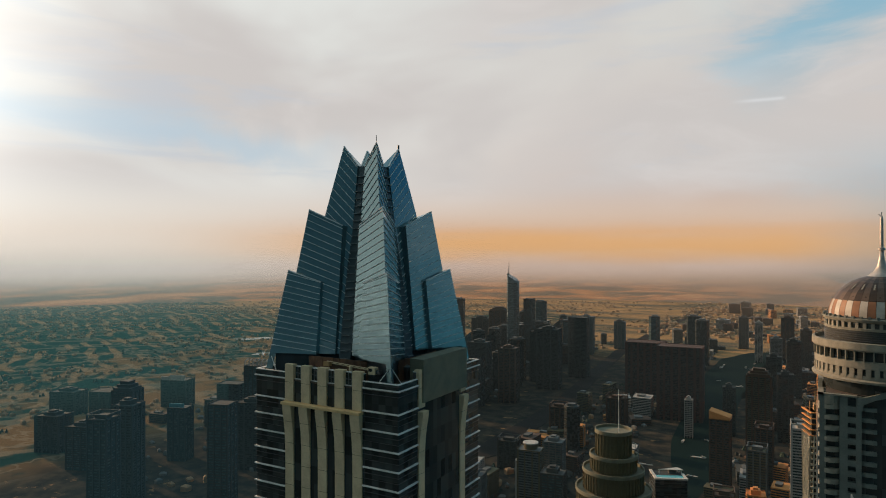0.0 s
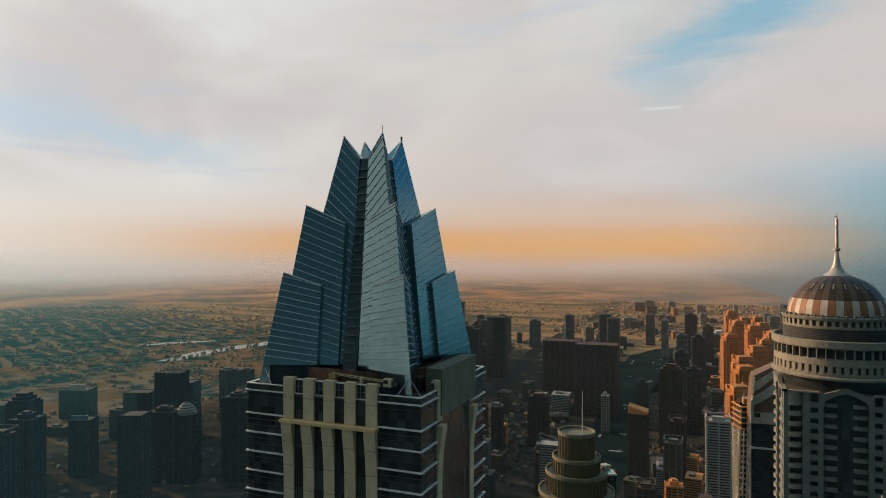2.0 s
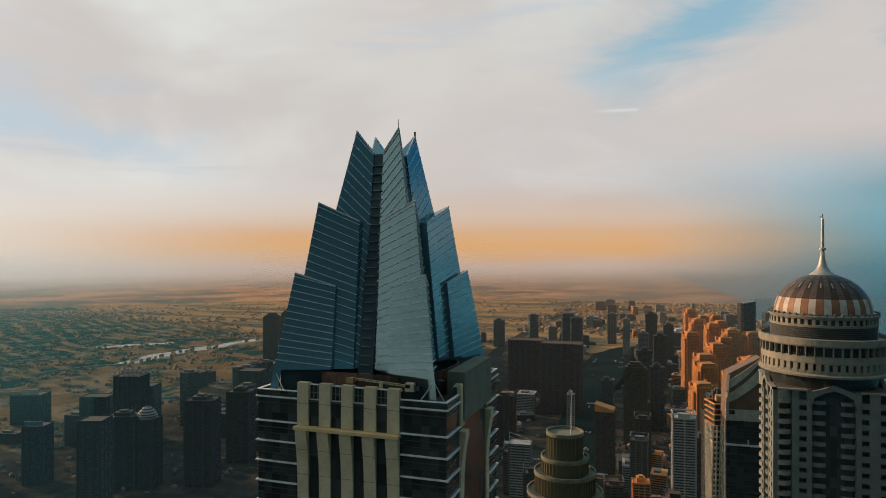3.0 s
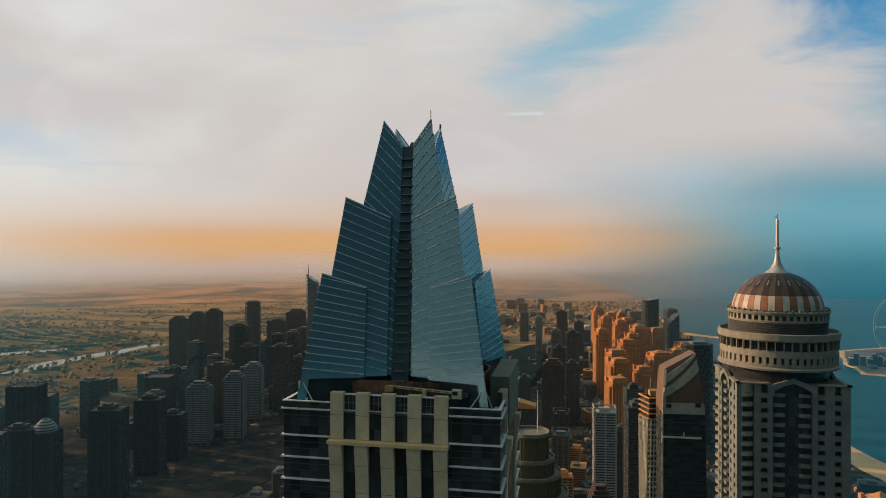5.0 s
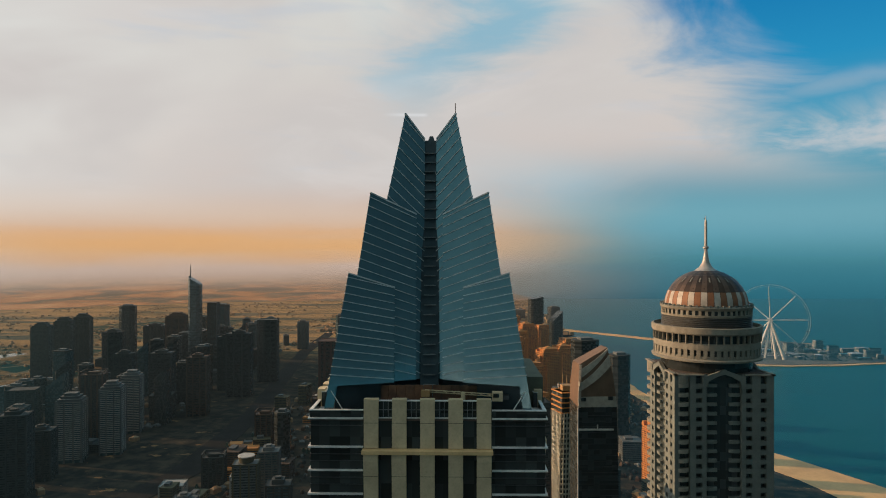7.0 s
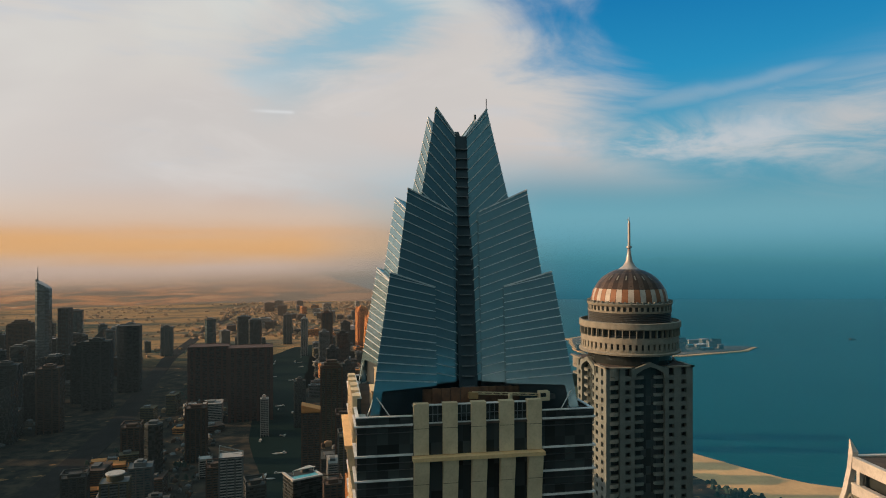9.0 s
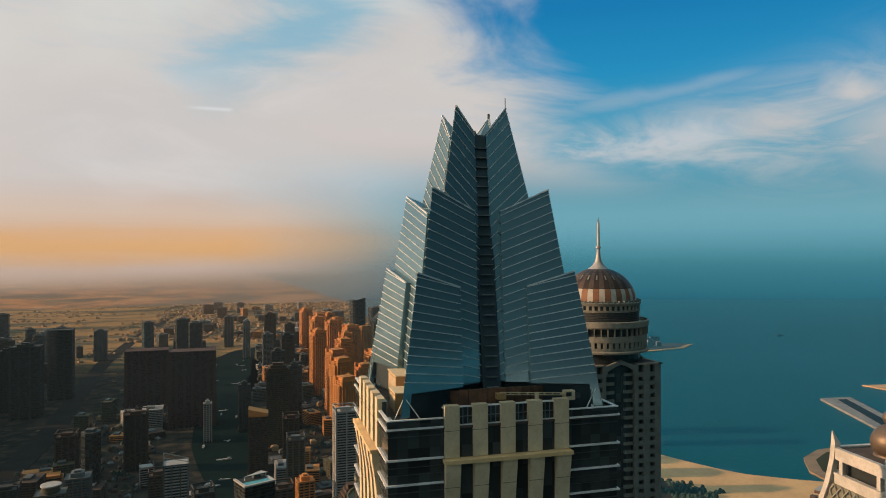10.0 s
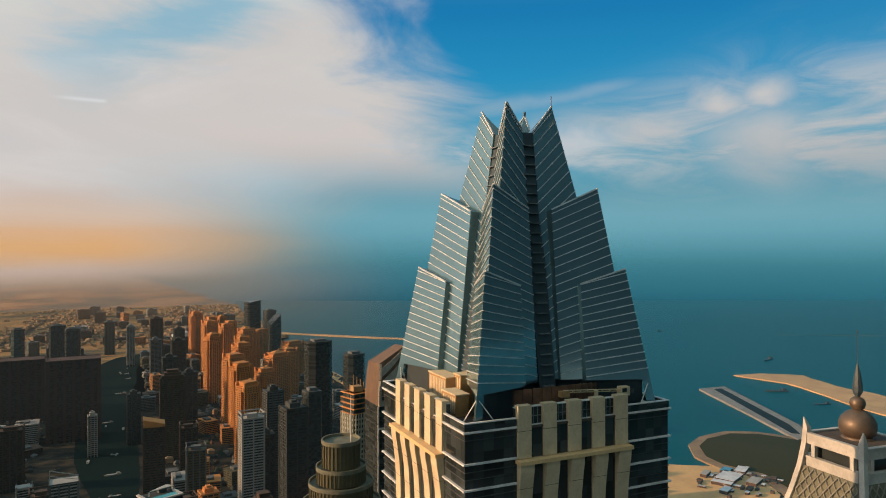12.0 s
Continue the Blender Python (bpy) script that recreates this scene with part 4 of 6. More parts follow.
def window_cleaning_crane():
    t = empty("roof_crane", pose(CX + 5.5, CY - 14.9, 344.8), "cream window-cleaning crane lying along the roof screen", "roof crane")
    pole("mast", (0, 0, 0), (0, 0, 3.6), 0.35, M["stone"], t)
    bars("jib", [((-6.0, 0, 4.1), (5.2, 0, 3.4)), ((-6.0, 0.4, 3.7), (5.2, 0.4, 3.0))], 0.13, M["stone"], t)
    bars("bracing", [((-6 + 1.4 * i, 0, 4.1 - 0.0875 * i), (-5.3 + 1.4 * i, 0.4, 3.7 - 0.0875 * i)) for i in range(8)], 0.1, M["stone"], t)
    boxes("cab", [(4.6, -0.5, 2.4, 6.2, 0.7, 3.8)], M["stone"], t)
    boxes("cab_window", [(4.7, -0.56, 3.0, 5.6, -0.5, 3.6)], M["glass"], t)
    boxes("counterweight", [(6.3, -0.3, 2.6, 7.2, 0.5, 3.3)], M["rail"], t)
    boxes("cradle", [(-6.6, -0.5, 3.1, -5.2, 0.7, 4.0)], M["plant"], t)


window_cleaning_crane()
for x, y, s in ((-3.2, -15.6, 1.1), (2.4, -15.8, 0.9), (13.2, -6.0, 1.2)):
    vent = empty("roof_vent", pose(CX + x, CY + y, 344.8), "small grey vent cowl on the roof deck", "vent", "roof vents")
    lathe("cowl", [(0.5 * s, 0), (0.5 * s, 1.6 * s), (0.75 * s, 1.7 * s), (0.7 * s, 2.3 * s), (0.1, 2.6 * s)], M["rail"], vent, count=14)


# ---- the domed tower ----
def ring_pieces(parent, name, radius, count, size, z0, z1, mat, start=0.0):
    """Upright boxes set round a circle."""
    w, d = size
    me = mesh_of(name, *boxes_data([(-d / 2, -w / 2, z0, d / 2, w / 2, z1)]), mat)
    for i in range(count):
        a = start + 2 * math.pi * i / count
        ob = attach(name, me, parent)
        ob.matrix_local = Matrix.Rotation(a, 4, "Z") @ Matrix.Translation((radius, 0, 0))


def dome_panel(a0, a1, profile, lift):
    verts, faces = [], []
    for r, z in profile:
        verts += [((r + lift) * math.cos(a0), (r + lift) * math.sin(a0), z), ((r + lift) * math.cos(a1), (r + lift) * math.sin(a1), z)]
    for j in range(len(profile) - 1):
        faces.append((2 * j, 2 * j + 1, 2 * j + 3, 2 * j + 2))
    return verts, faces


def domed_tower():
    t = empty("domed_skyscraper", pose(18.0, 275.0, 0), "grey stone skyscraper with round drums, striped bronze dome and spire", "skyscraper")
    h, top, step = 18.6, 323.4, 3.55
    boxes("core", [(-h + 1.9, -h + 1.9, 0, h - 1.9, h - 1.9, top)], M["city_glass"], t)
    storeys = [top - 4.2 - step * k for k in range(16)]
    below = [storeys[-1] - step * i for i in range(1, 84) if storeys[-1] - step * i > 2]
    corner = (-18.2, -12.8, "bow")
    strips = [(-12.8, -10.5, "pier"), (-10.5, -8.2, "window"), (-8.2, -6.6, "pier"), (-6.6, -2.3, "balcony"), (2.3, 6.6, "balcony"), (6.6, 8.2, "pier"), (8.2, 10.5, "window"), (10.5, 13.6, "pier"), (13.6, 15.8, "window"), (15.8, 18.6, "pier")]
    for k in (0, 1, 3):
        spin = k * math.pi / 2
        for x0, x1, sort in [corner] + strips:
            if sort == "pier":
                v, f = turned(boxes_data([(x0, -h, 0, x1, -h + 1.9, top)]), spin)
                attach("pier", mesh_of("pier", v, f, M["shaft"]), t)
                continue
            mid, half = (x0 + x1) / 2, (x1 - x0) / 2 - 0.03
            if sort == "window":
                ring, z0, z1, mat, name = [(x0, -h + 0.06), (x1, -h + 0.06), (x1, -h + 1.85), (x0, -h + 1.85)], -1.0, 0.85, M["shaft"], "spandrel"
            elif sort == "balcony":
                ring, z0, z1, mat, name = [(x0, -h + 0.9), (mid - half * 0.5, -h + 0.55), (mid + half * 0.5, -h + 0.55), (x1, -h + 0.9), (x1, -h + 1.9), (x0, -h + 1.9)], -0.5, 0.7, M["shaft"], "balcony"
            else:
                ring = [(mid - half, -h + 1.9), (mid - half, -h + 0.9), (mid - half * 0.75, -h + 0.2), (mid - half * 0.4, -h - 0.35), (mid, -h - 0.55), (mid + half * 0.4, -h - 0.35), (mid + half * 0.75, -h + 0.2), (mid + half, -h + 0.9), (mid + half, -h + 1.9)]
                z0, z1, mat, name = -0.55, 0.85, M["trim"], "corner_balcony"
            me = mesh_of(name, *turned(prism_data(ring, z0, z1), spin), mat)
            for z in storeys:
                attach(name, me, t).matrix_local = Matrix.Translation((0, 0, z))
            rest = joined([prism_data(ring, z + z0, z + z1) for z in below])
            attach("lower_" + name + "_stack", mesh_of("lower_" + name + "_stack", *turned(rest, spin), mat), t, kind="stuff")
            if sort == "bow":
                attach("bow_head", mesh_of("bow_head", *turned(prism_data(ring, top - 3.2, top), spin), mat), t)
        # arched gable over the recessed bay of each face
        gable = [(-8.0, top - 4.4), (-7.8, top - 0.6), (-3.2, top + 0.9), (0, top + 2.2), (3.2, top + 0.9), (7.8, top - 0.6), (8.0, top - 4.4), (6.4, top - 4.4), (6.0, top - 2.4), (2.8, top - 0.6), (0, top + 0.3), (-2.8, top - 0.6), (-6.0, top - 2.4), (-6.4, top - 4.4)]
        n = len(gable)
        verts = [(x, -h - 0.45, z) for x, z in gable] + [(x, -h + 0.9, z) for x, z in gable]
        quads = [(i, n - 1 - i, n - 2 - i, i + 1) for i in range(n // 2 - 1)]
        faces = quads + [tuple(n + j for j in reversed(q)) for q in quads] + [(i, (i + 1) % n, n + (i + 1) % n, n + i) for i in range(n)]
        attach("gable", mesh_of("gable", *turned((verts, faces), spin), M["shaft"]), t)
        for x0, x1 in ((-h - 0.5, -7.9), (7.9, h + 0.5)):
            cornice = turned(boxes_data([(x0, -h - 0.5, top - 0.2, x1, -h + 1.2, top + 0.35)]), spin)
            attach("cornice", mesh_of("cornice", *cornice, M["trim"]), t)
    boxes("cap", [(-h + 1.9, -h + 1.9, top, h - 1.9, h - 1.9, top + 0.3)], M["roof"], t)
    lathe("podium", [(17.4, top + 0.3), (17.4, 328.0)], M["black_glass"], t, count=64)
    lathe("podium_ledge", [(18.6, 327.7), (20.9, 328.0), (21.1, 328.7), (20.3, 329.1)], M["trim"], t, "pale ledge under the lower drum", count=64)
    lathe("lower_drum", [(19.3, 328.6), (19.3, 338.6)], M["black_glass"], t, count=64)
    lathe("drum_sill", [(20.0, 328.9), (20.1, 330.2), (19.7, 330.3)], M["trim"], t, count=64)
    ring_pieces(t, "drum_pier", 19.8, 52, (1.45, 0.8), 329.6, 332.6, M["trim"])
    lathe("drum_head", [(19.9, 332.5), (20.2, 332.7), (20.2, 334.9), (19.8, 335.1)], M["trim"], t, count=64)
    ring_pieces(t, "bracket", 19.9, 46, (0.3, 1.3), 335.0, 338.3, M["trim"], 0.04)
    lathe("parapet_ring", [(19.2, 338.2), (20.7, 338.3), (21.0, 338.8), (21.0, 340.9), (20.2, 341.1), (20.1, 339.6), (17.0, 339.5)], M["trim"], t, "broad pale parapet ring", count=72)
    lathe("louvre_drum", [(16.9, 338.0), (16.9, 344.6)], M["dark_wall"], t, count=64)
    for i in range(6):
        lathe("louvre_ring", [(17.15, 340.4 + 0.7 * i), (17.2, 340.65 + 0.7 * i), (16.9, 340.8 + 0.7 * i)], M["rail"], t, count=64)
    lathe("upper_sill", [(17.2, 344.6), (17.4, 345.4), (17.0, 345.5)], M["trim"], t, count=64)
    lathe("upper_drum", [(16.6, 345.0), (16.6, 349.0)], M["black_glass"], t, count=64)
    ring_pieces(t, "upper_pier", 16.95, 46, (1.0, 0.6), 345.4, 347.3, M["trim"])
    lathe("upper_cornice", [(16.9, 347.2), (17.4, 347.5), (17.8, 348.4), (17.0, 348.8)], M["trim"], t, count=64)
    ring_pieces(t, "dentil", 17.2, 44, (0.7, 0.9), 348.5, 349.4, M["shaft"], 0.03)
    # dome of pale and rust panels below, bronze segments above
    r0, base, rise = 15.8, 348.4, 14.4

    def at_angle(a):
        return r0 * math.cos(a), base + rise * math.sin(a)
    lathe("dome_shell", [at_angle(radians(a)) for a in range(0, 82, 6)] + [(1.2, base + rise - 0.1)], M["dome_dark"], t, count=64, smooth=True)
    low = [at_angle(radians(a)) for a in (2, 8, 14, 20, 24)]
    high = [at_angle(radians(a)) for a in (25, 36, 46, 56, 66, 74)]
    for i in range(40):
        a0, a1 = 2 * math.pi * i / 40, 2 * math.pi * (i + 0.95) / 40
        attach("dome_panel", mesh_of("dome_panel", *dome_panel(a0, a1, low, 0.12), M["dome_pale"] if i % 2 else M["dome_rust"]), t)
        attach("dome_segment", mesh_of("dome_segment", *dome_panel(a0, a1, high, 0.1), M["dome_rib"] if i % 2 else M["dome_dark"]), t)
    mid = [at_angle(radians(a)) for a in (42, 52)]
    for i in range(0, 40, 2):
        a = 2 * math.pi * (i + 0.5) / 40
        attach("dormer", mesh_of("dormer", *dome_panel(a - 0.022, a + 0.022, mid, 0.4), M["trim"]), t)
    lathe("spire_foot", [(5.6, 361.3), (4.4, 362.3), (2.6, 363.6), (1.45, 365.6), (0.9, 368.2), (0.62, 371.0)], M["spire"], t, count=24, smooth=True)
    lathe("spire_collar", [(0.6, 371.0), (1.15, 371.3), (1.15, 371.9), (0.6, 372.2)], M["spire"], t, count=20)
    lathe("spire_rod", [(0.58, 372.2), (0.5, 382.0), (0.15, 383.2)], M["spire"], t, count=14)
    bars("finial", [((-0.1, 0, 382.9), (-0.9, 0, 383.6)), ((0, 0, 382.9), (0, 0, 384.4))], 0.22, M["spire"], t)
    return t


domed_tower()


# ---- the white tower with the bulb finial ----
def bulb_tower():
    t = empty("white_skyscraper", pose(11.9, 129.1, 0, 0, 0, -5.4), "white skyscraper with corner horns, lattice screens and a bronze bulb finial", "skyscraper")
    h = 8.3
    flare = [(0.0, 0.0), (4.0, 0.25), (9.0, 0.9), (14.0, 1.9), (19.0, 3.1), (26.0, 4.6), (40.0, 6.0), (60.0, 6.6), (325.0, 6.6)]
    top = 326.0
    for sx in (-1, 1):
        for sy in (-1, 1):
            verts, faces = [], []
            rings = [(-2.6, 0.55, -0.1)] + [(d, 0.0, f) for d, f in flare]
            for d, thin, f in rings:
                w = 0.2 if thin else 1.35
                o = h + f
                ring = [(sx * o, sy * o), (sx * (o - w), sy * o), (sx * (o - w), sy * (o - w)), (sx * o, sy * (o - w))]
                if sx * sy < 0:
                    ring.reverse()
                verts += [(x, y, top - d) for x, y in ring]
            for j in range(len(rings) - 1):
                for i in range(4):
                    a, b = 4 * j + i, 4 * j + (i + 1) % 4
                    faces.append((a, a + 4, b + 4, b))
            faces += [(0, 1, 2, 3), tuple(reversed(range(len(verts) - 4, len(verts))))]
            attach("corner_horn", mesh_of("corner_horn", verts, faces, M["white"]), t, "white curved corner horn")
    boxes("roof_slab", [(-h + 0.9, -h + 0.9, 324.2, h - 0.9, h - 0.9, 324.7)], M["roof"], t, "brown roof slab")
    boxes("dark_core", [(-h + 2.2, -h + 2.2, 300, h - 2.2, h - 2.2, 324.2)], M["black_glass"], t)
    for k in range(4):
        spin = k * math.pi / 2
        for name, z0, z1, out in (("top_beam", 322.3, 324.6, 0.0), ("beam_lip", 324.6, 325.0, 0.2), ("lower_beam", 316.8, 319.0, 0.15), ("lower_lip", 319.0, 319.35, 0.35)):
            v, f = turned(boxes_data([(-h + 1.2, -h - out, z0, h - 1.2, -h + 1.0, z1)]), spin)
            attach(name, mesh_of(name, v, f, M["white"]), t)
        for x in (-5.4, 5.2):
            v, f = turned(boxes_data([(x - 0.5, -h + 0.1, 319.3, x + 0.5, -h + 0.9, 322.35)]), spin)
            attach("stub_post", mesh_of("stub_post", v, f, M["white"]), t)
        # diagonal lattice with a sandstone wall behind it
        def skin(d):
            for (d0, f0), (d1, f1) in zip(flare, flare[1:]):
                if d0 <= d <= d1:
                    return f0 + (f1 - f0) * (d - d0) / (d1 - d0)
            return flare[-1][1]
        verts, faces = [], []
        rows = [9.2 + 1.5 * i for i in range(20)]
        for d in rows:
            o = h + skin(d) - 0.7
            verts += [(-o + 0.8, -o, top - d), (o - 0.8, -o, top - d)]
        faces = [(2 * j + 2, 2 * j + 3, 2 * j + 1, 2 * j) for j in range(len(rows) - 1)]
        attach("lattice_backing", mesh_of("lattice_backing", *turned((verts, faces), spin), M["olive"]), t, "olive wall behind the lattice")
        for i in range(-7, 8):
            for lean in (-1, 1):
                chain = []
                for j in range(13):
                    d = 9.3 + 1.5 * j
                    x = i * 2.2 + lean * 1.1 * j
                    if abs(x) < h + skin(d) - 1.5:
                        chain.append((x, -(h + skin(d)) + 0.35 + 0.05 * lean, top - d))
                if len(chain) > 1:
                    data = joined([bar_data(p, q, 0.24) for p, q in zip(chain, chain[1:])])
                    attach("lattice_bar", mesh_of("lattice_bar", *turned(data, spin), M["lattice"]), t)
    o = h + 6.0
    boxes("shaft", [(-o + 0.5, -o + 0.5, 0, o - 0.5, o - 0.5, 296.0)], M["city_glass"], t)
    for z in range(6, 296, 4):
        boxes("floor_band", [(-o + 0.2, -o + 0.2, z, o - 0.2, o - 0.2, z + 1.2)], M["white"], t)
    lathe("finial_foot", [(3.6, 324.7), (3.4, 325.1), (3.0, 325.3)], M["bulb"], t, count=32)
    lathe("finial_bulb", [(2.9, 325.1), (3.8, 326.0), (4.15, 327.2), (4.1, 328.4), (3.6, 329.7), (2.6, 330.8), (1.5, 331.5), (0.8, 331.8)], M["bulb"], t, "burnished bronze bulb", count=40, smooth=True)
    lathe("finial_ball", [(0.7, 331.5), (1.4, 331.9), (1.8, 333.0), (1.5, 334.1), (0.7, 334.7)], M["bulb"], t, count=28, smooth=True)
    lathe("finial_leaf", [(0.5, 334.6), (1.05, 335.8), (1.1, 337.2), (0.75, 340.0), (0.12, 342.8)], M["groove"], t, "dark leaf-shaped spike", count=8)
    pole("finial_rod", (0, 0, 342.7), (0, 0, 350.4), 0.06, M["rail"], t)
    lathe("finial_knob", [(0.1, 350.0), (0.28, 350.4), (0.1, 350.8)], M["rail"], t, count=10)
    return t


bulb_tower()


# ---- city towers ----
rng = random.Random(7)


def ngon_box(w, d, cut):
    """A rectangle with cut corners."""
    a, b = w / 2, d / 2
    return [(-a + cut, -b), (a - cut, -b), (a, -b + cut), (a, b - cut), (a - cut, b), (-a + cut, b), (-a, b - cut), (-a, -b + cut)]


def apartment_tower(x, y, w, d, h, rot, wall="grey_wall", glass="city_glass", band=None, label="", step=3.6, bays=3, cap="block", name="apartment_tower"):
    """A tower block: glass core, floor bands, piers at corners and between bays, parapet and roof rooms."""
    wall_m, band_m = M[wall], M[band or wall]
    t = empty(name, pose(x, y, 0, 0, 0, rot), label or "tall apartment tower with balcony bands", "tower", "city towers")
    a, b = w / 2, d / 2
    boxes("core", [(-a + 0.9, -b + 0.9, 0, a - 0.9, b - 0.9, h - 0.5)], M[glass], t)
    k = int((h - 2) / step)
    boxes("banding", [(-a + 0.25, -b + 0.25, h - 1.4 - step * i, a - 0.25, b - 0.25, h - step * i) for i in range(k)], band_m, t, kind="stuff")
    pw = max(1.4, w * 0.07)
    for sx in (-1, 1):
        for sy in (-1, 1):
            x0, x1 = sorted((sx * a, sx * (a - pw)))
            y0, y1 = sorted((sy * b, sy * (b - pw)))
            boxes("pier", [(x0, y0, 0, x1, y1, h + 0.4)], wall_m, t)
    for i in range(1, bays):
        px, py = -a + w * i / bays, -b + d * i / bays
        for s in (-1, 1):
            y0, y1 = sorted((s * (b + 0.15), s * (b - 0.8)))
            boxes("pier", [(px - pw * 0.4, y0, 0, px + pw * 0.4, y1, h - 1.5)], wall_m, t)
            x0, x1 = sorted((s * (a + 0.15), s * (a - 0.8)))
            boxes("pier", [(x0, py - pw * 0.4, 0, x1, py + pw * 0.4, h - 1.5)], wall_m, t)
    boxes("parapet", [(-a, -b, h - 0.5, a, -b + 0.4, h + 1.0), (-a, b - 0.4, h - 0.5, a, b, h + 1.0), (-a, -b + 0.4, h - 0.5, -a + 0.4, b - 0.4, h + 1.0), (a - 0.4, -b + 0.4, h - 0.5, a, b - 0.4, h + 1.0)], wall_m, t)
    if cap == "block":
        boxes("roof_room", [(-a * 0.55, -b * 0.5, h - 0.5, a * 0.45, b * 0.55, h + 5.5)], wall_m, t)
        boxes("tank_room", [(-a * 0.3, -b * 0.3, h + 5.5, a * 0.2, b * 0.3, h + 8.0)], wall_m, t)
    elif cap == "frame":
        boxes("roof_frame", [(-a, -b, h + 5, a, -b + 1.2, h + 6.5), (-a, b - 1.2, h + 5, a, b, h + 6.5), (-a, -b + 1.2, h + 5, -a + 1.2, b - 1.2, h + 6.5), (a - 1.2, -b + 1.2, h + 5, a, b - 1.2, h + 6.5)], wall_m, t)
        for sx in (-1, 1):
            for sy in (-1, 1):
                x0, x1 = sorted((sx * a, sx * (a - 1.6)))
                y0, y1 = sorted((sy * b, sy * (b - 1.6)))
                boxes("frame_post", [(x0, y0, h + 0.4, x1, y1, h + 5)], wall_m, t)
        boxes("roof_room", [(-a * 0.5, -b * 0.5, h - 0.5, a * 0.5, b * 0.5, h + 4.0)], wall_m, t)
    elif cap == "slant":
        verts = [(-a, -b, h), (a, -b, h), (a, b, h), (-a, b, h), (-a, -b, h + w * 0.42), (a, -b, h + w * 0.16), (a, b, h + w * 0.16), (-a, b, h + w * 0.42)]
        # orange sand_wall carries the cap's sunlight in its colour
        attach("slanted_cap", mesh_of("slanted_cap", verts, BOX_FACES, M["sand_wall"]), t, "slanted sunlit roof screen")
    elif cap == "steps":
        for i in range(3):
            f = 0.86 - 0.2 * i
            boxes("setback", [(-a * f, -b * f, h - 0.5 + 4.5 * i, a * f, b * f, h + 4.5 + 4.5 * i)], wall_m, t)
            boxes("setback_cornice", [(-a * f - 0.5, -b * f - 0.5, h + 3.8 + 4.5 * i, a * f + 0.5, b * f + 0.5, h + 4.3 + 4.5 * i)], band_m, t)
    return t


def sand_tower(x, y, w, d, h, rot, seed, dark=False):
    """A warm sand-coloured residential tower with projecting bays, deep window slots and a stepped top."""
    r = random.Random(seed)
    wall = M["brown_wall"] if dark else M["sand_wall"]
    t = empty("residential_tower", pose(x, y, 0, 0, 0, rot), "sand-coloured residential tower with deep window slots and stepped top", "tower", "beach residence towers")
    blocks = [(-0.5, -0.5, 0.5, 0.5, 1.0), (-0.34, -0.62, 0.34, -0.5, 0.93), (-0.34, 0.5, 0.34, 0.62, 0.93), (-0.62, -0.34, -0.5, 0.34, 0.95), (0.5, -0.34, 0.62, 0.34, 0.95)]
    step = 3.4
    for bx0, by0, bx1, by1, f in blocks:
        x0, y0, x1, y1, top = bx0 * w, by0 * d, bx1 * w, by1 * d, h * f
        boxes("core", [(x0 + 0.7, y0 + 0.7, 0, x1 - 0.7, y1 - 0.7, top - 0.4)], M["black_glass"], t)
        k = int(top / step)
        boxes("cladding", [(x0 + 0.3, y0 + 0.3, top - 1.9 - step * i, x1 - 0.3, y1 - 0.3, top - step * i) for i in range(k)], wall, t, kind="stuff")
        spots = []
        nx, ny = max(2, int((x1 - x0) / 5.0)), max(2, int((y1 - y0) / 5.0))
        for i in range(nx + 1):
            px = x0 + (x1 - x0) * i / nx
            pw = 1.5 if i in (0, nx) else 0.9
            c0, c1 = max(x0, px - pw), min(x1, px + pw)
            spots += [(c0, y0, c1, y0 + 0.9), (c0, y1 - 0.9, c1, y1)]
        for i in range(1, ny):
            py = y0 + (y1 - y0) * i / ny
            spots += [(x0, py - 0.9, x0 + 0.9, py + 0.9), (x1 - 0.9, py - 0.9, x1, py + 0.9)]
        for q in spots:
            boxes("pier", [(q[0], q[1], 0, q[2], q[3], top)], wall, t)
    boxes("top_block", [(-0.36 * w, -0.36 * d, h - 0.4, 0.36 * w, 0.36 * d, h + 6)], wall, t)
    boxes("top_cornice", [(-0.4 * w, -0.4 * d, h + 6, 0.4 * w, 0.4 * d, h + 6.8)], wall, t)
    for sx in (-1, 1):
        for sy in (-1, 1):
            u, v = sx * 0.43 * w, sy * 0.43 * d
            boxes("turret", [(u - 2.4, v - 2.4, h - 0.4, u + 2.4, v + 2.4, h + r.uniform(3, 9))], wall, t)
    ridge = r.uniform(8, 14)
    prism("hip_roof", [(-0.28 * w, -0.28 * d), (0.28 * w, -0.28 * d), (0.28 * w, 0.28 * d), (-0.28 * w, 0.28 * d)], h + 6.8, h + ridge, wall, t, ring_top=[(-2, -1), (2, -1), (2, 1), (-2, 1)])
    return t


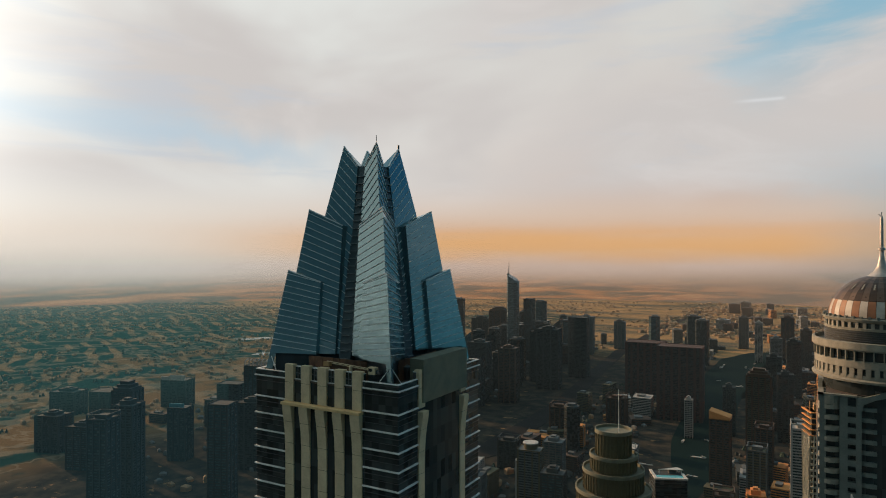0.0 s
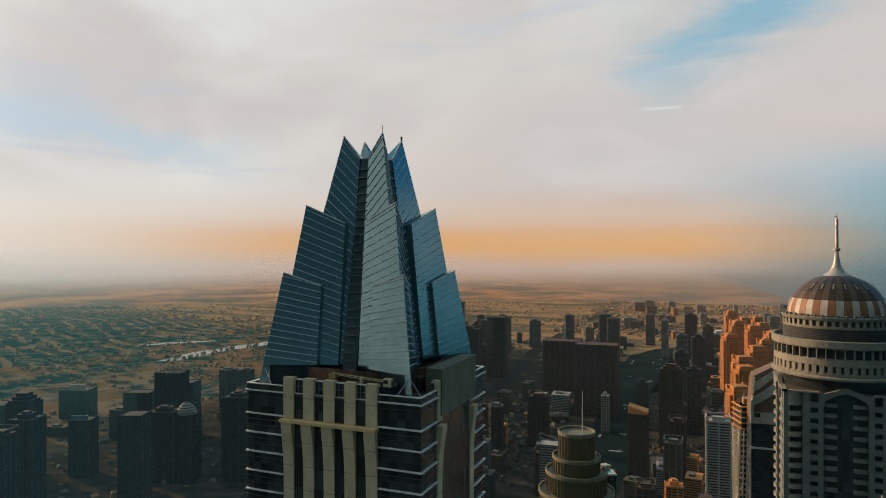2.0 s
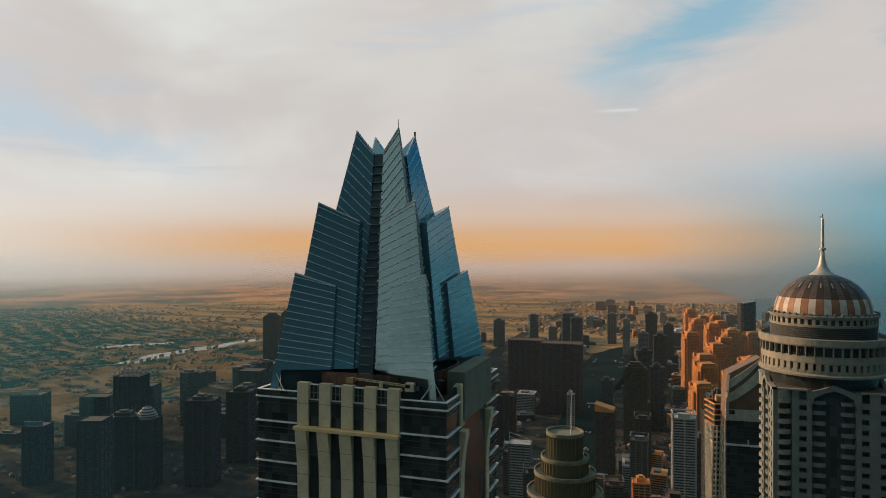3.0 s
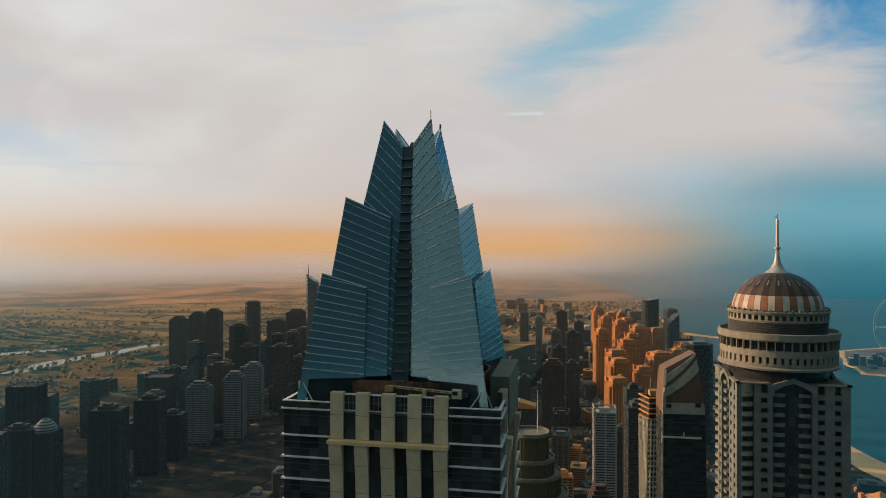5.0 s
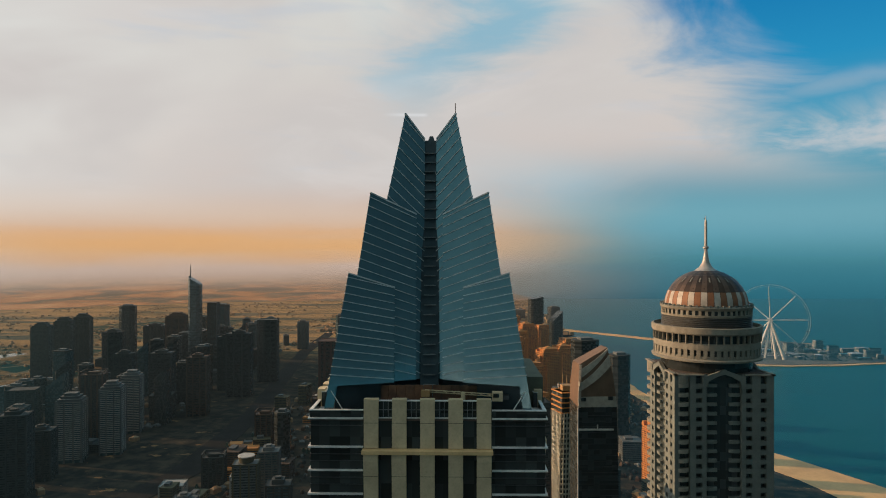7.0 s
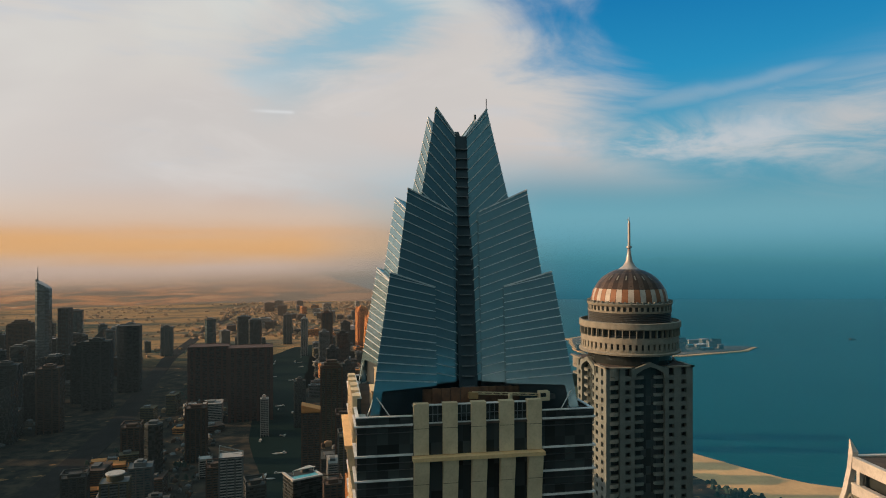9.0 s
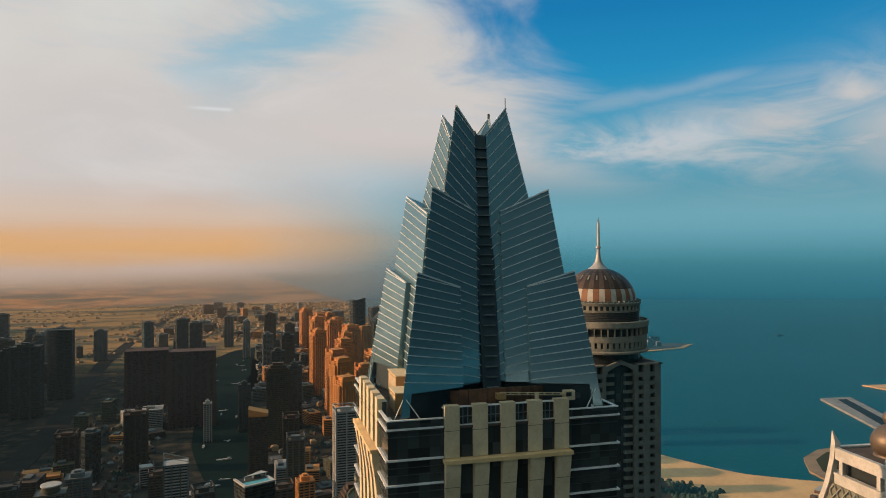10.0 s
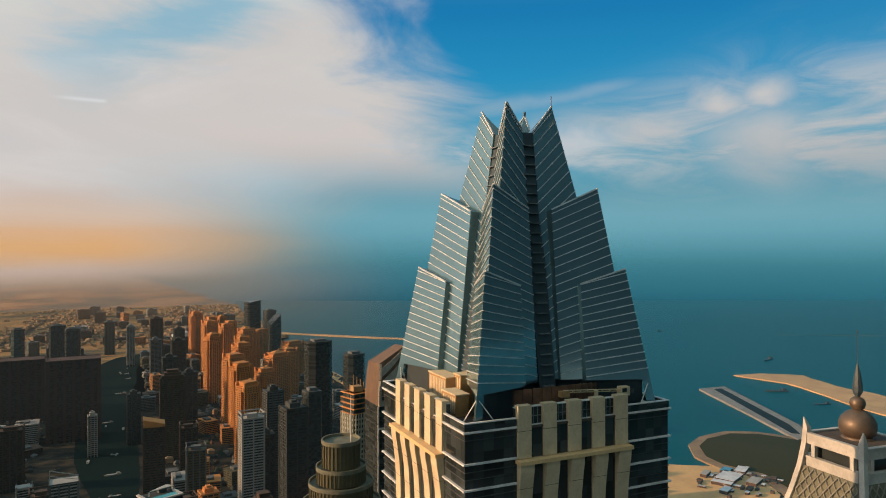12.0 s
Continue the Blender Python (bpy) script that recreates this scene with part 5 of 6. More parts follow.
def glass_tower(x, y, w, d, h, rot, glass="black_glass", label="", cut=0.12, cap="flat", name="office_tower"):
    """An office tower: chamfered glass shaft, thin floor lines and a shaped head."""
    t = empty(name, pose(x, y, 0, 0, 0, rot), label or "dark glass office tower", "tower", "city towers")
    ring = ngon_box(w, d, w * cut)
    prism("shaft", ring, 0, h, M[glass], t)
    big = [(px * 1.012, py * 1.012) for px, py in ring]
    lines = joined([prism_data(big, z, z + 0.7) for z in np.arange(4, h - 1, 7.2)])
    attach("lining", mesh_of("lining", *lines, M["dark_wall"]), t, kind="stuff")
    if cap == "flat":
        prism("crown_wall", big, h, h + 3.0, M["dark_wall"], t)
        boxes("roof_room", [(-w * 0.25, -d * 0.25, h + 3.0, w * 0.25, d * 0.25, h + 7)], M["grey_wall"], t)
    elif cap == "sail":
        verts = [(px, py, h) for px, py in ring] + [(px * 0.96, py * 0.96, h + (0.5 + px / w) * w * 0.8 + 1) for px, py in ring]
        faces = prism_data(ring, 0, 1)[1]
        attach("sail_head", mesh_of("sail_head", verts, faces, M[glass]), t)
    elif cap == "slope":
        verts = [(px, py, h) for px, py in ring] + [(px, py, h + (0.5 + px / w) * w * 0.16 + 1) for px, py in ring]
        attach("sloped_head", mesh_of("sloped_head", verts, prism_data(ring, 0, 1)[1], M[glass]), t)
        boxes("roof_step", [(-w * 0.5, -d * 0.3, h, -w * 0.1, d * 0.3, h + w * 0.05)], M["dark_wall"], t)
    elif cap == "spire":
        verts = [(px, py, h) for px, py in ring] + [(px * 0.9 - w * 0.05, py * 0.9, h + 3 + (0.5 - px / w) * w * 0.55) for px, py in ring]
        attach("blade_head", mesh_of("blade_head", verts, prism_data(ring, 0, 1)[1], M[glass]), t)
        # pale strip that stands for sunlight on the tower's west edge
        boxes("edge_fin", [(-w * 0.52, -d * 0.2, 0, -w * 0.46, d * 0.2, h + 24)], M["pale_wall"], t)
        pole("spire", (-w * 0.42, 0, h), (-w * 0.42, 0, h + 57), 2.2, M["grey_wall"], t, tip=0.5)
    return t


JBR = 24.0
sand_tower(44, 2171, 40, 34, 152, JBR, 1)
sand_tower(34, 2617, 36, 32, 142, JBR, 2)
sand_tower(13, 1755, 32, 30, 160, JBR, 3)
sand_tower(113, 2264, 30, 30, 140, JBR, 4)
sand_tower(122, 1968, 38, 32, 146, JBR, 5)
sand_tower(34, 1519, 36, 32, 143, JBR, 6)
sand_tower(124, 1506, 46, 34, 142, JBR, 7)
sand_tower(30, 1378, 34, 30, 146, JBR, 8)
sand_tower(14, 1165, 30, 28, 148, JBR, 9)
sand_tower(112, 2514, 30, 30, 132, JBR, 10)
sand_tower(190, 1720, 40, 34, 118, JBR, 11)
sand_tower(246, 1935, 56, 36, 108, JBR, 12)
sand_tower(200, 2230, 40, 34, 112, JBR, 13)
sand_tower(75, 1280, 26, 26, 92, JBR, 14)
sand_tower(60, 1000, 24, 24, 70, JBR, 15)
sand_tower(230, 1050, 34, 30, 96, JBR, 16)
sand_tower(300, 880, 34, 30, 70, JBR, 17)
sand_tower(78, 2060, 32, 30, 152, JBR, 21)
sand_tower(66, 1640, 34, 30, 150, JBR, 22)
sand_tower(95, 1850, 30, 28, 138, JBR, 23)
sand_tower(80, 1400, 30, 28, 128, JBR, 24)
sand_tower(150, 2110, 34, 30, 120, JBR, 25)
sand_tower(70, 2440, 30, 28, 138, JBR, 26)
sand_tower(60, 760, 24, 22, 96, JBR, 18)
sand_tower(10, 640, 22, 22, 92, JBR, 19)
glass_tower(202, 2394, 50, 38, 192, 20, "black_glass", "black glass tower with a slightly slanted head near the shore", cap="slope")
glass_tower(299, 2620, 42, 36, 142, 20, "black_glass", "black glass tower with a flat top near the shore")
glass_tower(262, 2330, 44, 40, 120, 20, "black_glass", "black glass tower with a low sloping roof", cap="sail")
glass_tower(171, 1326, 50, 40, 190, 12, "black_glass", "broad black glass tower with rounded shoulders", cut=0.2)
glass_tower(215, 1230, 34, 34, 176, 12, "black_glass", "black glass tower beside the shore road", cut=0.2)
apartment_tower(28, 1012, 25, 26, 168, 8, "dark_wall", band="grey_wall", label="dark apartment tower with thin balcony lines")
apartment_tower(14, 800, 26, 28, 190, 8, "dark_wall", "black_glass", label="black apartment tower with fine floor lines", bays=2)
glass_tower(60, 905, 22, 22, 182, 8, "black_glass", "slim dark tower with a rounded head")
apartment_tower(-18, 905, 29, 26, 158, 4, "pale_wall", "city_glass", label="pale grey apartment tower with white floor bands and roof frame", cap="frame", bays=2, step=3.4)
apartment_tower(8, 960, 24, 24, 120, 4, "dark_wall", label="dark tower block beside the pale tower")
apartment_tower(-130, 1065, 29, 26, 120, 0, "brown_wall", cap="slant", label="brown tower with a slanted roof screen by the canal")
apartment_tower(-96, 1307, 42, 26, 146, 0, "brown_wall", band="olive_wall", cap="steps", label="brown canal-side tower with stepped top", bays=4)
apartment_tower(-77, 1018, 26, 26, 94, 0, "grey_wall", band="olive_wall", cap="frame", label="canal-side tower with ribbed balconies and roof frame")
apartment_tower(-78, 1163, 27, 26, 90, 0, "brown_wall", cap="frame", label="brown canal-side tower with open roof frame")
apartment_tower(-227, 1383, 16, 18, 74, 6, "pale_wall", label="slim pale tower on the canal bank")
apartment_tower(-391, 1750, 96, 60, 132, 4, "maroon_wall", "black_glass", label="huge dark hotel block with a flat parapet", bays=6, cap="none")
apartment_tower(-268, 1529, 94, 56, 158, 4, "maroon_wall", "black_glass", label="huge brown hotel block with a flat parapet", bays=6, cap="none")
apartment_tower(-331, 1243, 36, 30, 94, 4, "brown_wall", label="tower block under construction with orange formwork", cap="frame", bays=4)
glass_tower(-365, 1086, 24, 24, 104, 0, "black_glass", "round-cornered black glass tower", cut=0.28)
apartment_tower(-419, 1174, 30, 28, 82, 4, "brown_wall", label="concrete tower block under construction", cap="frame")
apartment_tower(-160, 1440, 24, 24, 96, 4, "dark_wall", label="dark apartment tower on the canal")
apartment_tower(-60, 1440, 28, 26, 130, 4, "dark_wall", "black_glass", label="dark apartment tower between the canal and the beach")
apartment_tower(-90, 1620, 30, 26, 136, 4, "dark_wall", "black_glass", label="dark apartment tower between the canal and the beach")
apartment_tower(-60, 1880, 34, 30, 140, 6, "dark_wall", "city_glass", label="dark apartment tower between the canal and the beach")
apartment_tower(-110, 2080, 30, 28, 120, 6, "grey_wall", label="grey apartment tower by the far canal bend")
apartment_tower(-40, 2260, 30, 28, 128, 6, "dark_wall", label="dark apartment tower by the far canal bend")
glass_tower(-444, 2098, 30, 30, 160, 0, "blue_glass", "blue-grey glass tower behind the hotel blocks", cut=0.25)
glass_tower(-393, 2500, 46, 36, 128, 0, "city_glass", "grey glass tower with white side fins")
glass_tower(-330, 2260, 40, 34, 140, 0, "city_glass", "dark grey glass tower behind the hotel blocks")
apartment_tower(-178, 2405, 24, 24, 128, 4, "pale_wall", label="pale slab tower by the far canal bend")
apartment_tower(-99, 2520, 40, 30, 138, 4, "brown_wall", label="brown tower by the far canal bend")
apartment_tower(-250, 2700, 34, 30, 116, 4, "grey_wall", label="grey tower far along the canal")
white_roof = empty("white_block", pose(-23, 2549, 0, 0, 0, 4), "low block with a bright white stepped roof", "building")
boxes("body", [(-26, -16, 0, 26, 16, 70)], M["dark_wall"], white_roof)
boxes("roof_hall", [(-26, -16, 70, 6, 16, 78)], M["sheet_white"], white_roof)
boxes("raised_hall", [(6, -14, 70, 26, 14, 84)], M["sheet_white"], white_roof)
apartment_tower(40, 2850, 60, 40, 70, 4, "pale_wall", label="long pale low block far along the canal", cap="none", bays=5)
for px, py, ph in ((-1222, 1825, 156), (-1231, 1944, 158), (-1225, 2032, 160)):
    apartment_tower(px, py, 46, 38, ph, 10, "dark_wall", "city_glass", label="dark twin-shaped tower standing apart by the suburbs", cap="steps")
glass_tower(-824, 1893, 33, 34, 270, 0, "pale_glass", "tall blue-grey glass tower with a slanted head and spire", cut=0.22, cap="spire")
apartment_tower(-785, 1930, 26, 34, 215, 0, "dark_wall", "blue_glass", label="lower shoulder block of glass beside the spire tower", cap="none")
glass_tower(-1031, 1921, 44, 40, 204, 6, "city_glass", "tall dark tower with a flat round head", cut=0.25)
apartment_tower(-970, 1723, 46, 40, 156, 6, "dark_wall", "black_glass", label="dark tower with a rounded roofline")
glass_tower(-844, 2172, 44, 40, 186, 6, "blue_glass", "blue-grey tower with a rounded head", cut=0.28)
apartment_tower(-611, 1878, 54, 44, 172, 6, "dark_wall", "black_glass", label="broad black tower beside the highway", cap="none")
apartment_tower(-630, 1686, 60, 44, 158, 6, "dark_wall", "black_glass", label="broad dark tower beside the highway")
apartment_tower(-934, 2033, 60, 44, 164, 6, "brown_wall", "black_glass", label="brown stepped tower in the lake district", cap="steps")
apartment_tower(-1025, 2087, 62, 44, 130, 6, "dark_wall", label="dark block in the lake district")
apartment_tower(-760, 1535, 50, 40, 132, 8, "dark_wall", "black_glass", label="dark tower beside the highway")
apartment_tower(-660, 1492, 44, 40, 130, 8, "brown_wall", "black_glass", label="dark brown tower beside the highway")
apartment_tower(-690, 1760, 40, 36, 140, 8, "dark_wall", label="dark tower with a pale roof frame", cap="frame")
apartment_tower(-880, 1600, 44, 36, 120, 8, "dark_wall", label="dark tower in the lake district")
apartment_tower(-720, 2300, 50, 40, 130, 8, "grey_wall", "blue_glass", label="grey tower far in the lake district")
apartment_tower(-790, 2420, 44, 36, 110, 8, "pale_wall", "blue_glass", label="pale tower far in the lake district")
apartment_tower(-650, 2480, 40, 36, 100, 8, "grey_wall", "blue_glass", label="grey tower far in the lake district")
apartment_tower(-756, 1163, 44, 34, 106, 12, "grey_wall", "blue_glass", band="pale_wall", label="tower with curved white balcony bands", cap="steps", step=3.4)
apartment_tower(-776, 1271, 42, 34, 132, 12, "brown_wall", label="brown tower beside the highway", cap="frame", bays=4)
apartment_tower(-708, 1210, 38, 34, 118, 12, "grey_wall", "blue_glass", band="pale_wall", label="tower with curved white balcony bands and stepped crown", cap="steps", step=3.4)
apartment_tower(-740, 1350, 38, 34, 112, 12, "grey_wall", "blue_glass", band="pale_wall", label="tower with curved white balcony bands and stepped crown", cap="steps", step=3.4)
apartment_tower(-882, 1226, 50, 40, 112, 12, "dark_wall", "black_glass", label="black block with a flat parapet", cap="none")
apartment_tower(-751, 1070, 38, 32, 80, 12, "dark_wall", label="dark mid-rise tower beside the highway")
apartment_tower(-494, 968, 34, 30, 30, 8, "pale_wall", "blue_glass", label="low pale block with green glass beside the highway", cap="none")
apartment_tower(-374, 920, 36, 30, 56, 8, "pale_wall", label="tower frame under construction with olive netting", cap="frame")
apartment_tower(-353, 967, 30, 30, 80, 8, "grey_wall", "blue_glass", label="grey tower with a round roof drum")
apartment_tower(-1325, 1069, 62, 44, 62, 20, "dark_wall", "black_glass", label="dark block with white rooftop screens", cap="none")
boxes_top = empty("roof_screen", pose(-1325, 1069, 63.2, 0, 0, 20), "white angled rooftop screen on a dark block", "roof screen")
boxes("white_panel", [(-8, -21, 0, 28, -18, 12)], M["white"], boxes_top)
boxes("grey_panel", [(-30, -21, 0, -9, -18, 8)], M["pale_wall"], boxes_top)
apartment_tower(-1075, 755, 40, 34, 78, 20, "grey_wall", "blue_glass", label="tower with a teal roof screen", cap="none", bays=4)
teal_top = empty("roof_screen", pose(-1075, 755, 79.2, 0, 0, 20), "teal rooftop screen on a tower", "roof screen")
boxes("teal_panel", [(-16, -15, 0, 16, -13, 7)], M["teal"], teal_top)
apartment_tower(-985, 800, 34, 30, 92, 20, "slate_wall", "blue_glass", label="slate tower with a teal roof screen", cap="none")
teal_cap = empty("roof_screen", pose(-985, 800, 93.2, 0, 0, 20), "teal rooftop screen on a slate tower", "roof screen")
boxes("teal_panel", [(-14, -13, 0, 14, -11, 7)], M["teal"], teal_cap)
apartment_tower(-1050, 980, 50, 36, 96, 20, "dark_wall", "black_glass", label="black block on the edge of the suburbs", cap="none")
apartment_tower(-840, 830, 46, 36, 112, 20, "dark_wall", "black_glass", label="black tower on the edge of the suburbs")
apartment_tower(-1330, 900, 70, 44, 66, 20, "dark_wall", "black_glass", label="wide black block on the edge of the suburbs", cap="none")
apartment_tower(-1480, 900, 64, 44, 50, 20, "dark_wall", "black_glass", label="wide black block on the edge of the suburbs")
apartment_tower(-1230, 720, 50, 40, 66, 20, "dark_wall", label="dark block on the edge of the suburbs")
apartment_tower(-1090, 690, 44, 40, 72, 20, "dark_wall", "blue_glass", label="dark block on the edge of the suburbs")
apartment_tower(-886, 892, 44, 36, 160, 16, "dark_wall", "blue_glass", band="dark_wall", label="blue ribbed tower with hooped crown", cap="none", bays=5)
hoops = empty("roof_hoops", pose(-886, 892, 161, 0, 0, 16), "white hooped fins crowning a ribbed tower", "roof fins")
for i in range(6):
    ox = -20 + 8 * i
    bars("hoop", [((ox, -18, 0), (ox, -16, 8)), ((ox, -16, 8), (ox, -6, 11)), ((ox, -6, 11), (ox, 16, 0))], 1.3, M["pale_wall"], hoops)
apartment_tower(-809, 843, 34, 34, 106, 16, "dark_wall", label="dark tower under a striped dome", cap="none")
dome = empty("striped_dome", pose(-809, 843, 107.2), "small dome with white and dark stripes on a tower", "dome")
for i in range(5):
    f0, f1 = i / 5, (i + 0.55) / 5
    lathe("stripe", [(16 * math.cos(f0 * 1.35), 16 * f0 * 1.15), (16 * math.cos(f1 * 1.35), 16 * f1 * 1.15)], M["pale_wall"], dome, count=28)
lathe("dark_shell", [(15.2 * math.cos(f * 0.27), 3.6 * f) for f in range(6)], M["dark_wall"], dome, count=28)
apartment_tower(-722, 480, 26, 26, 176, 20, "slate_wall", "blue_glass", label="slate-coloured tower near the highway", cap="frame")
apartment_tower(-790, 560, 30, 28, 168, 20, "slate_wall", "city_glass", label="slate-coloured tower near the highway")
apartment_tower(-905, 640, 34, 30, 160, 20, "slate_wall", "blue_glass", label="slate-coloured tower near the highway", cap="steps")
apartment_tower(-660, 600, 28, 28, 176, 20, "dark_wall", "blue_glass", label="dark tower near the highway", cap="none")
apartment_tower(-1000, 1040, 54, 40, 108, 16, "dark_wall", "black_glass", label="black slab tower with a thin roof line", cap="none")
apartment_tower(-734, 880, 46, 36, 134, 16, "dark_wall", "black_glass", label="black slab tower near the highway")
apartment_tower(-748, 1000, 42, 36, 122, 16, "dark_wall", "black_glass", label="black slab tower near the highway")


def lake_towers():
    """Rows of close-set glass towers along the far side of the highway."""
    r = random.Random(52)
    taken = [(o.matrix_world.translation.x, o.matrix_world.translation.y) for o in bpy.data.objects if o.parent is None and o.type == "EMPTY"]
    kinds = (("blue_glass", "blue-grey glass tower in a close-set row by the highway"), ("black_glass", "black glass tower in a close-set row by the highway"), ("city_glass", "dark grey glass tower in a close-set row by the highway"))
    for y in range(1180, 2420, 62):
        for x in (-1010, -930, -850, -775, -712):
            u, v = x + r.uniform(-16, 16) - (y - 1180) * 0.03, y + r.uniform(-18, 18)
            w, d, h, pick, cap = r.uniform(24, 36), r.uniform(22, 32), r.uniform(64, 112) + (20 if y > 1500 else 0), r.choice(kinds), r.choice(("flat", "flat", "slope", "sail"))
            if r.random() < 0.35 or any(math.hypot(u - p, v - q) < 46 for p, q in taken):
                continue
            taken.append((u, v))
            glass_tower(u, v, w, d, h, r.uniform(-4, 16), pick[0], pick[1], cut=r.choice((0.06, 0.15, 0.26)), cap=cap)


lake_towers()


def terraced_drum():
    """Round olive tower top of stacked drums with a mast."""
    t = empty("round_tower", pose(-75.3, 277, 0), "olive round tower of stacked drums with a slim mast", "tower")
    for r, z0, z1 in ((15.5, 0, 272.5), (12.6, 272.5, 280.5), (9.8, 280.5, 286.5), (7.6, 286.5, 296.5)):
        lathe("drum", [(r - 0.5, z0), (r - 0.5, z1 - 1.0), (r - 1.5, z1 - 0.9)], M["olive_wall"], t, count=56)
        lathe("drum_rim", [(r - 0.9, z1 - 1.0), (r, z1 - 1.0), (r, z1 + 0.5), (r - 0.5, z1 + 0.5), (r - 0.5, z1 - 0.6), (r - 0.9, z1 - 0.6)], M["olive"], t, count=56)
        count = int(r * 4)
        ring_pieces(t, "rib", r - 0.4, count, (0.4, 0.5), max(z0, z1 - 14), z1 - 1.0, M["olive_wall"])
    pole("mast", (3, -3, 296), (3, -3, 314), 0.25, M["steel"], t, tip=0.1)


terraced_drum()


def lattice_tower():
    """Twisting tower under construction: a pale lattice that leans as it climbs, bare floors above it."""
    t = empty("lattice_tower", pose(-1, 502, 0, 0, 0, 6), "twisted tower wrapped in a pale concrete lattice, bare floors on top", "tower")
    a, step = 7.9, 3.7

    def ring_at(z, grow=0.0):
        """Corners of the storey at height z: the plan turns as it climbs."""
        turn = radians(14.0 - 0.12 * (266.0 - z))
        c, w = (math.cos(turn), math.sin(turn)), a + grow
        return [(c[0] * x - c[1] * y, c[1] * x + c[0] * y) for x, y in ((-w, -w), (w, -w), (w, w), (-w, w))]

    levels = [266.0 - step * k for k in range(56)]
    def loft(rings):
        """One closed skin through rings of four points, from the top down."""
        k = len(rings)
        skin = [tuple(4 * j + n for n in (i, i + 4, (i + 1) % 4 + 4, (i + 1) % 4)) for j in range(k - 1) for i in range(4)]
        return [v for ring in rings for v in ring], skin + [(0, 1, 2, 3), tuple(4 * k - 4 + n for n in (3, 2, 1, 0))]

    attach("core", mesh_of("core", *loft([[(x, y, z) for x, y in ring_at(z, -0.9)] for z in levels]), M["city_glass"]), t)
    for k, z in enumerate(levels):
        bare = k < 5
        ring = ring_at(z, 0.1 if not bare else 0.4)
        # bare floors get sand_wall, the orange of sunlit slabs put into their colour
        attach("bare_floor" if bare else "cross_band", mesh_of("cross_band", *prism_data(ring, z - (0.6 if bare else 1.15), z), M["sand_wall"] if bare else M["pale_lattice"]), t)
    for side in range(4):
        for i in range(8):
            f = i / 7
            rings = []
            for z in levels[4:]:
                p = ring_at(z, 0.15)
                u, v = [p[side][n] + (p[(side + 1) % 4][n] - p[side][n]) * f for n in (0, 1)]
                rings.append([(u - 0.38, v - 0.38, z), (u + 0.38, v - 0.38, z), (u + 0.38, v + 0.38, z), (u - 0.38, v + 0.38, z)])
            attach("upright", mesh_of("upright", *loft(rings), M["pale_lattice"]), t)
    for i in range(5):
        x = -a + 2 + 3.2 * i
        pole("rebar_mast", (x, -2 + i, 265), (x, -2 + i, 272 + 2.2 * (i * 3 % 4)), 0.28, M["plant"], t)
    boxes("lift_core", [(-3.5, -3.5, 262, 3.5, 3.5, 270)], M["plant"], t)


lattice_tower()


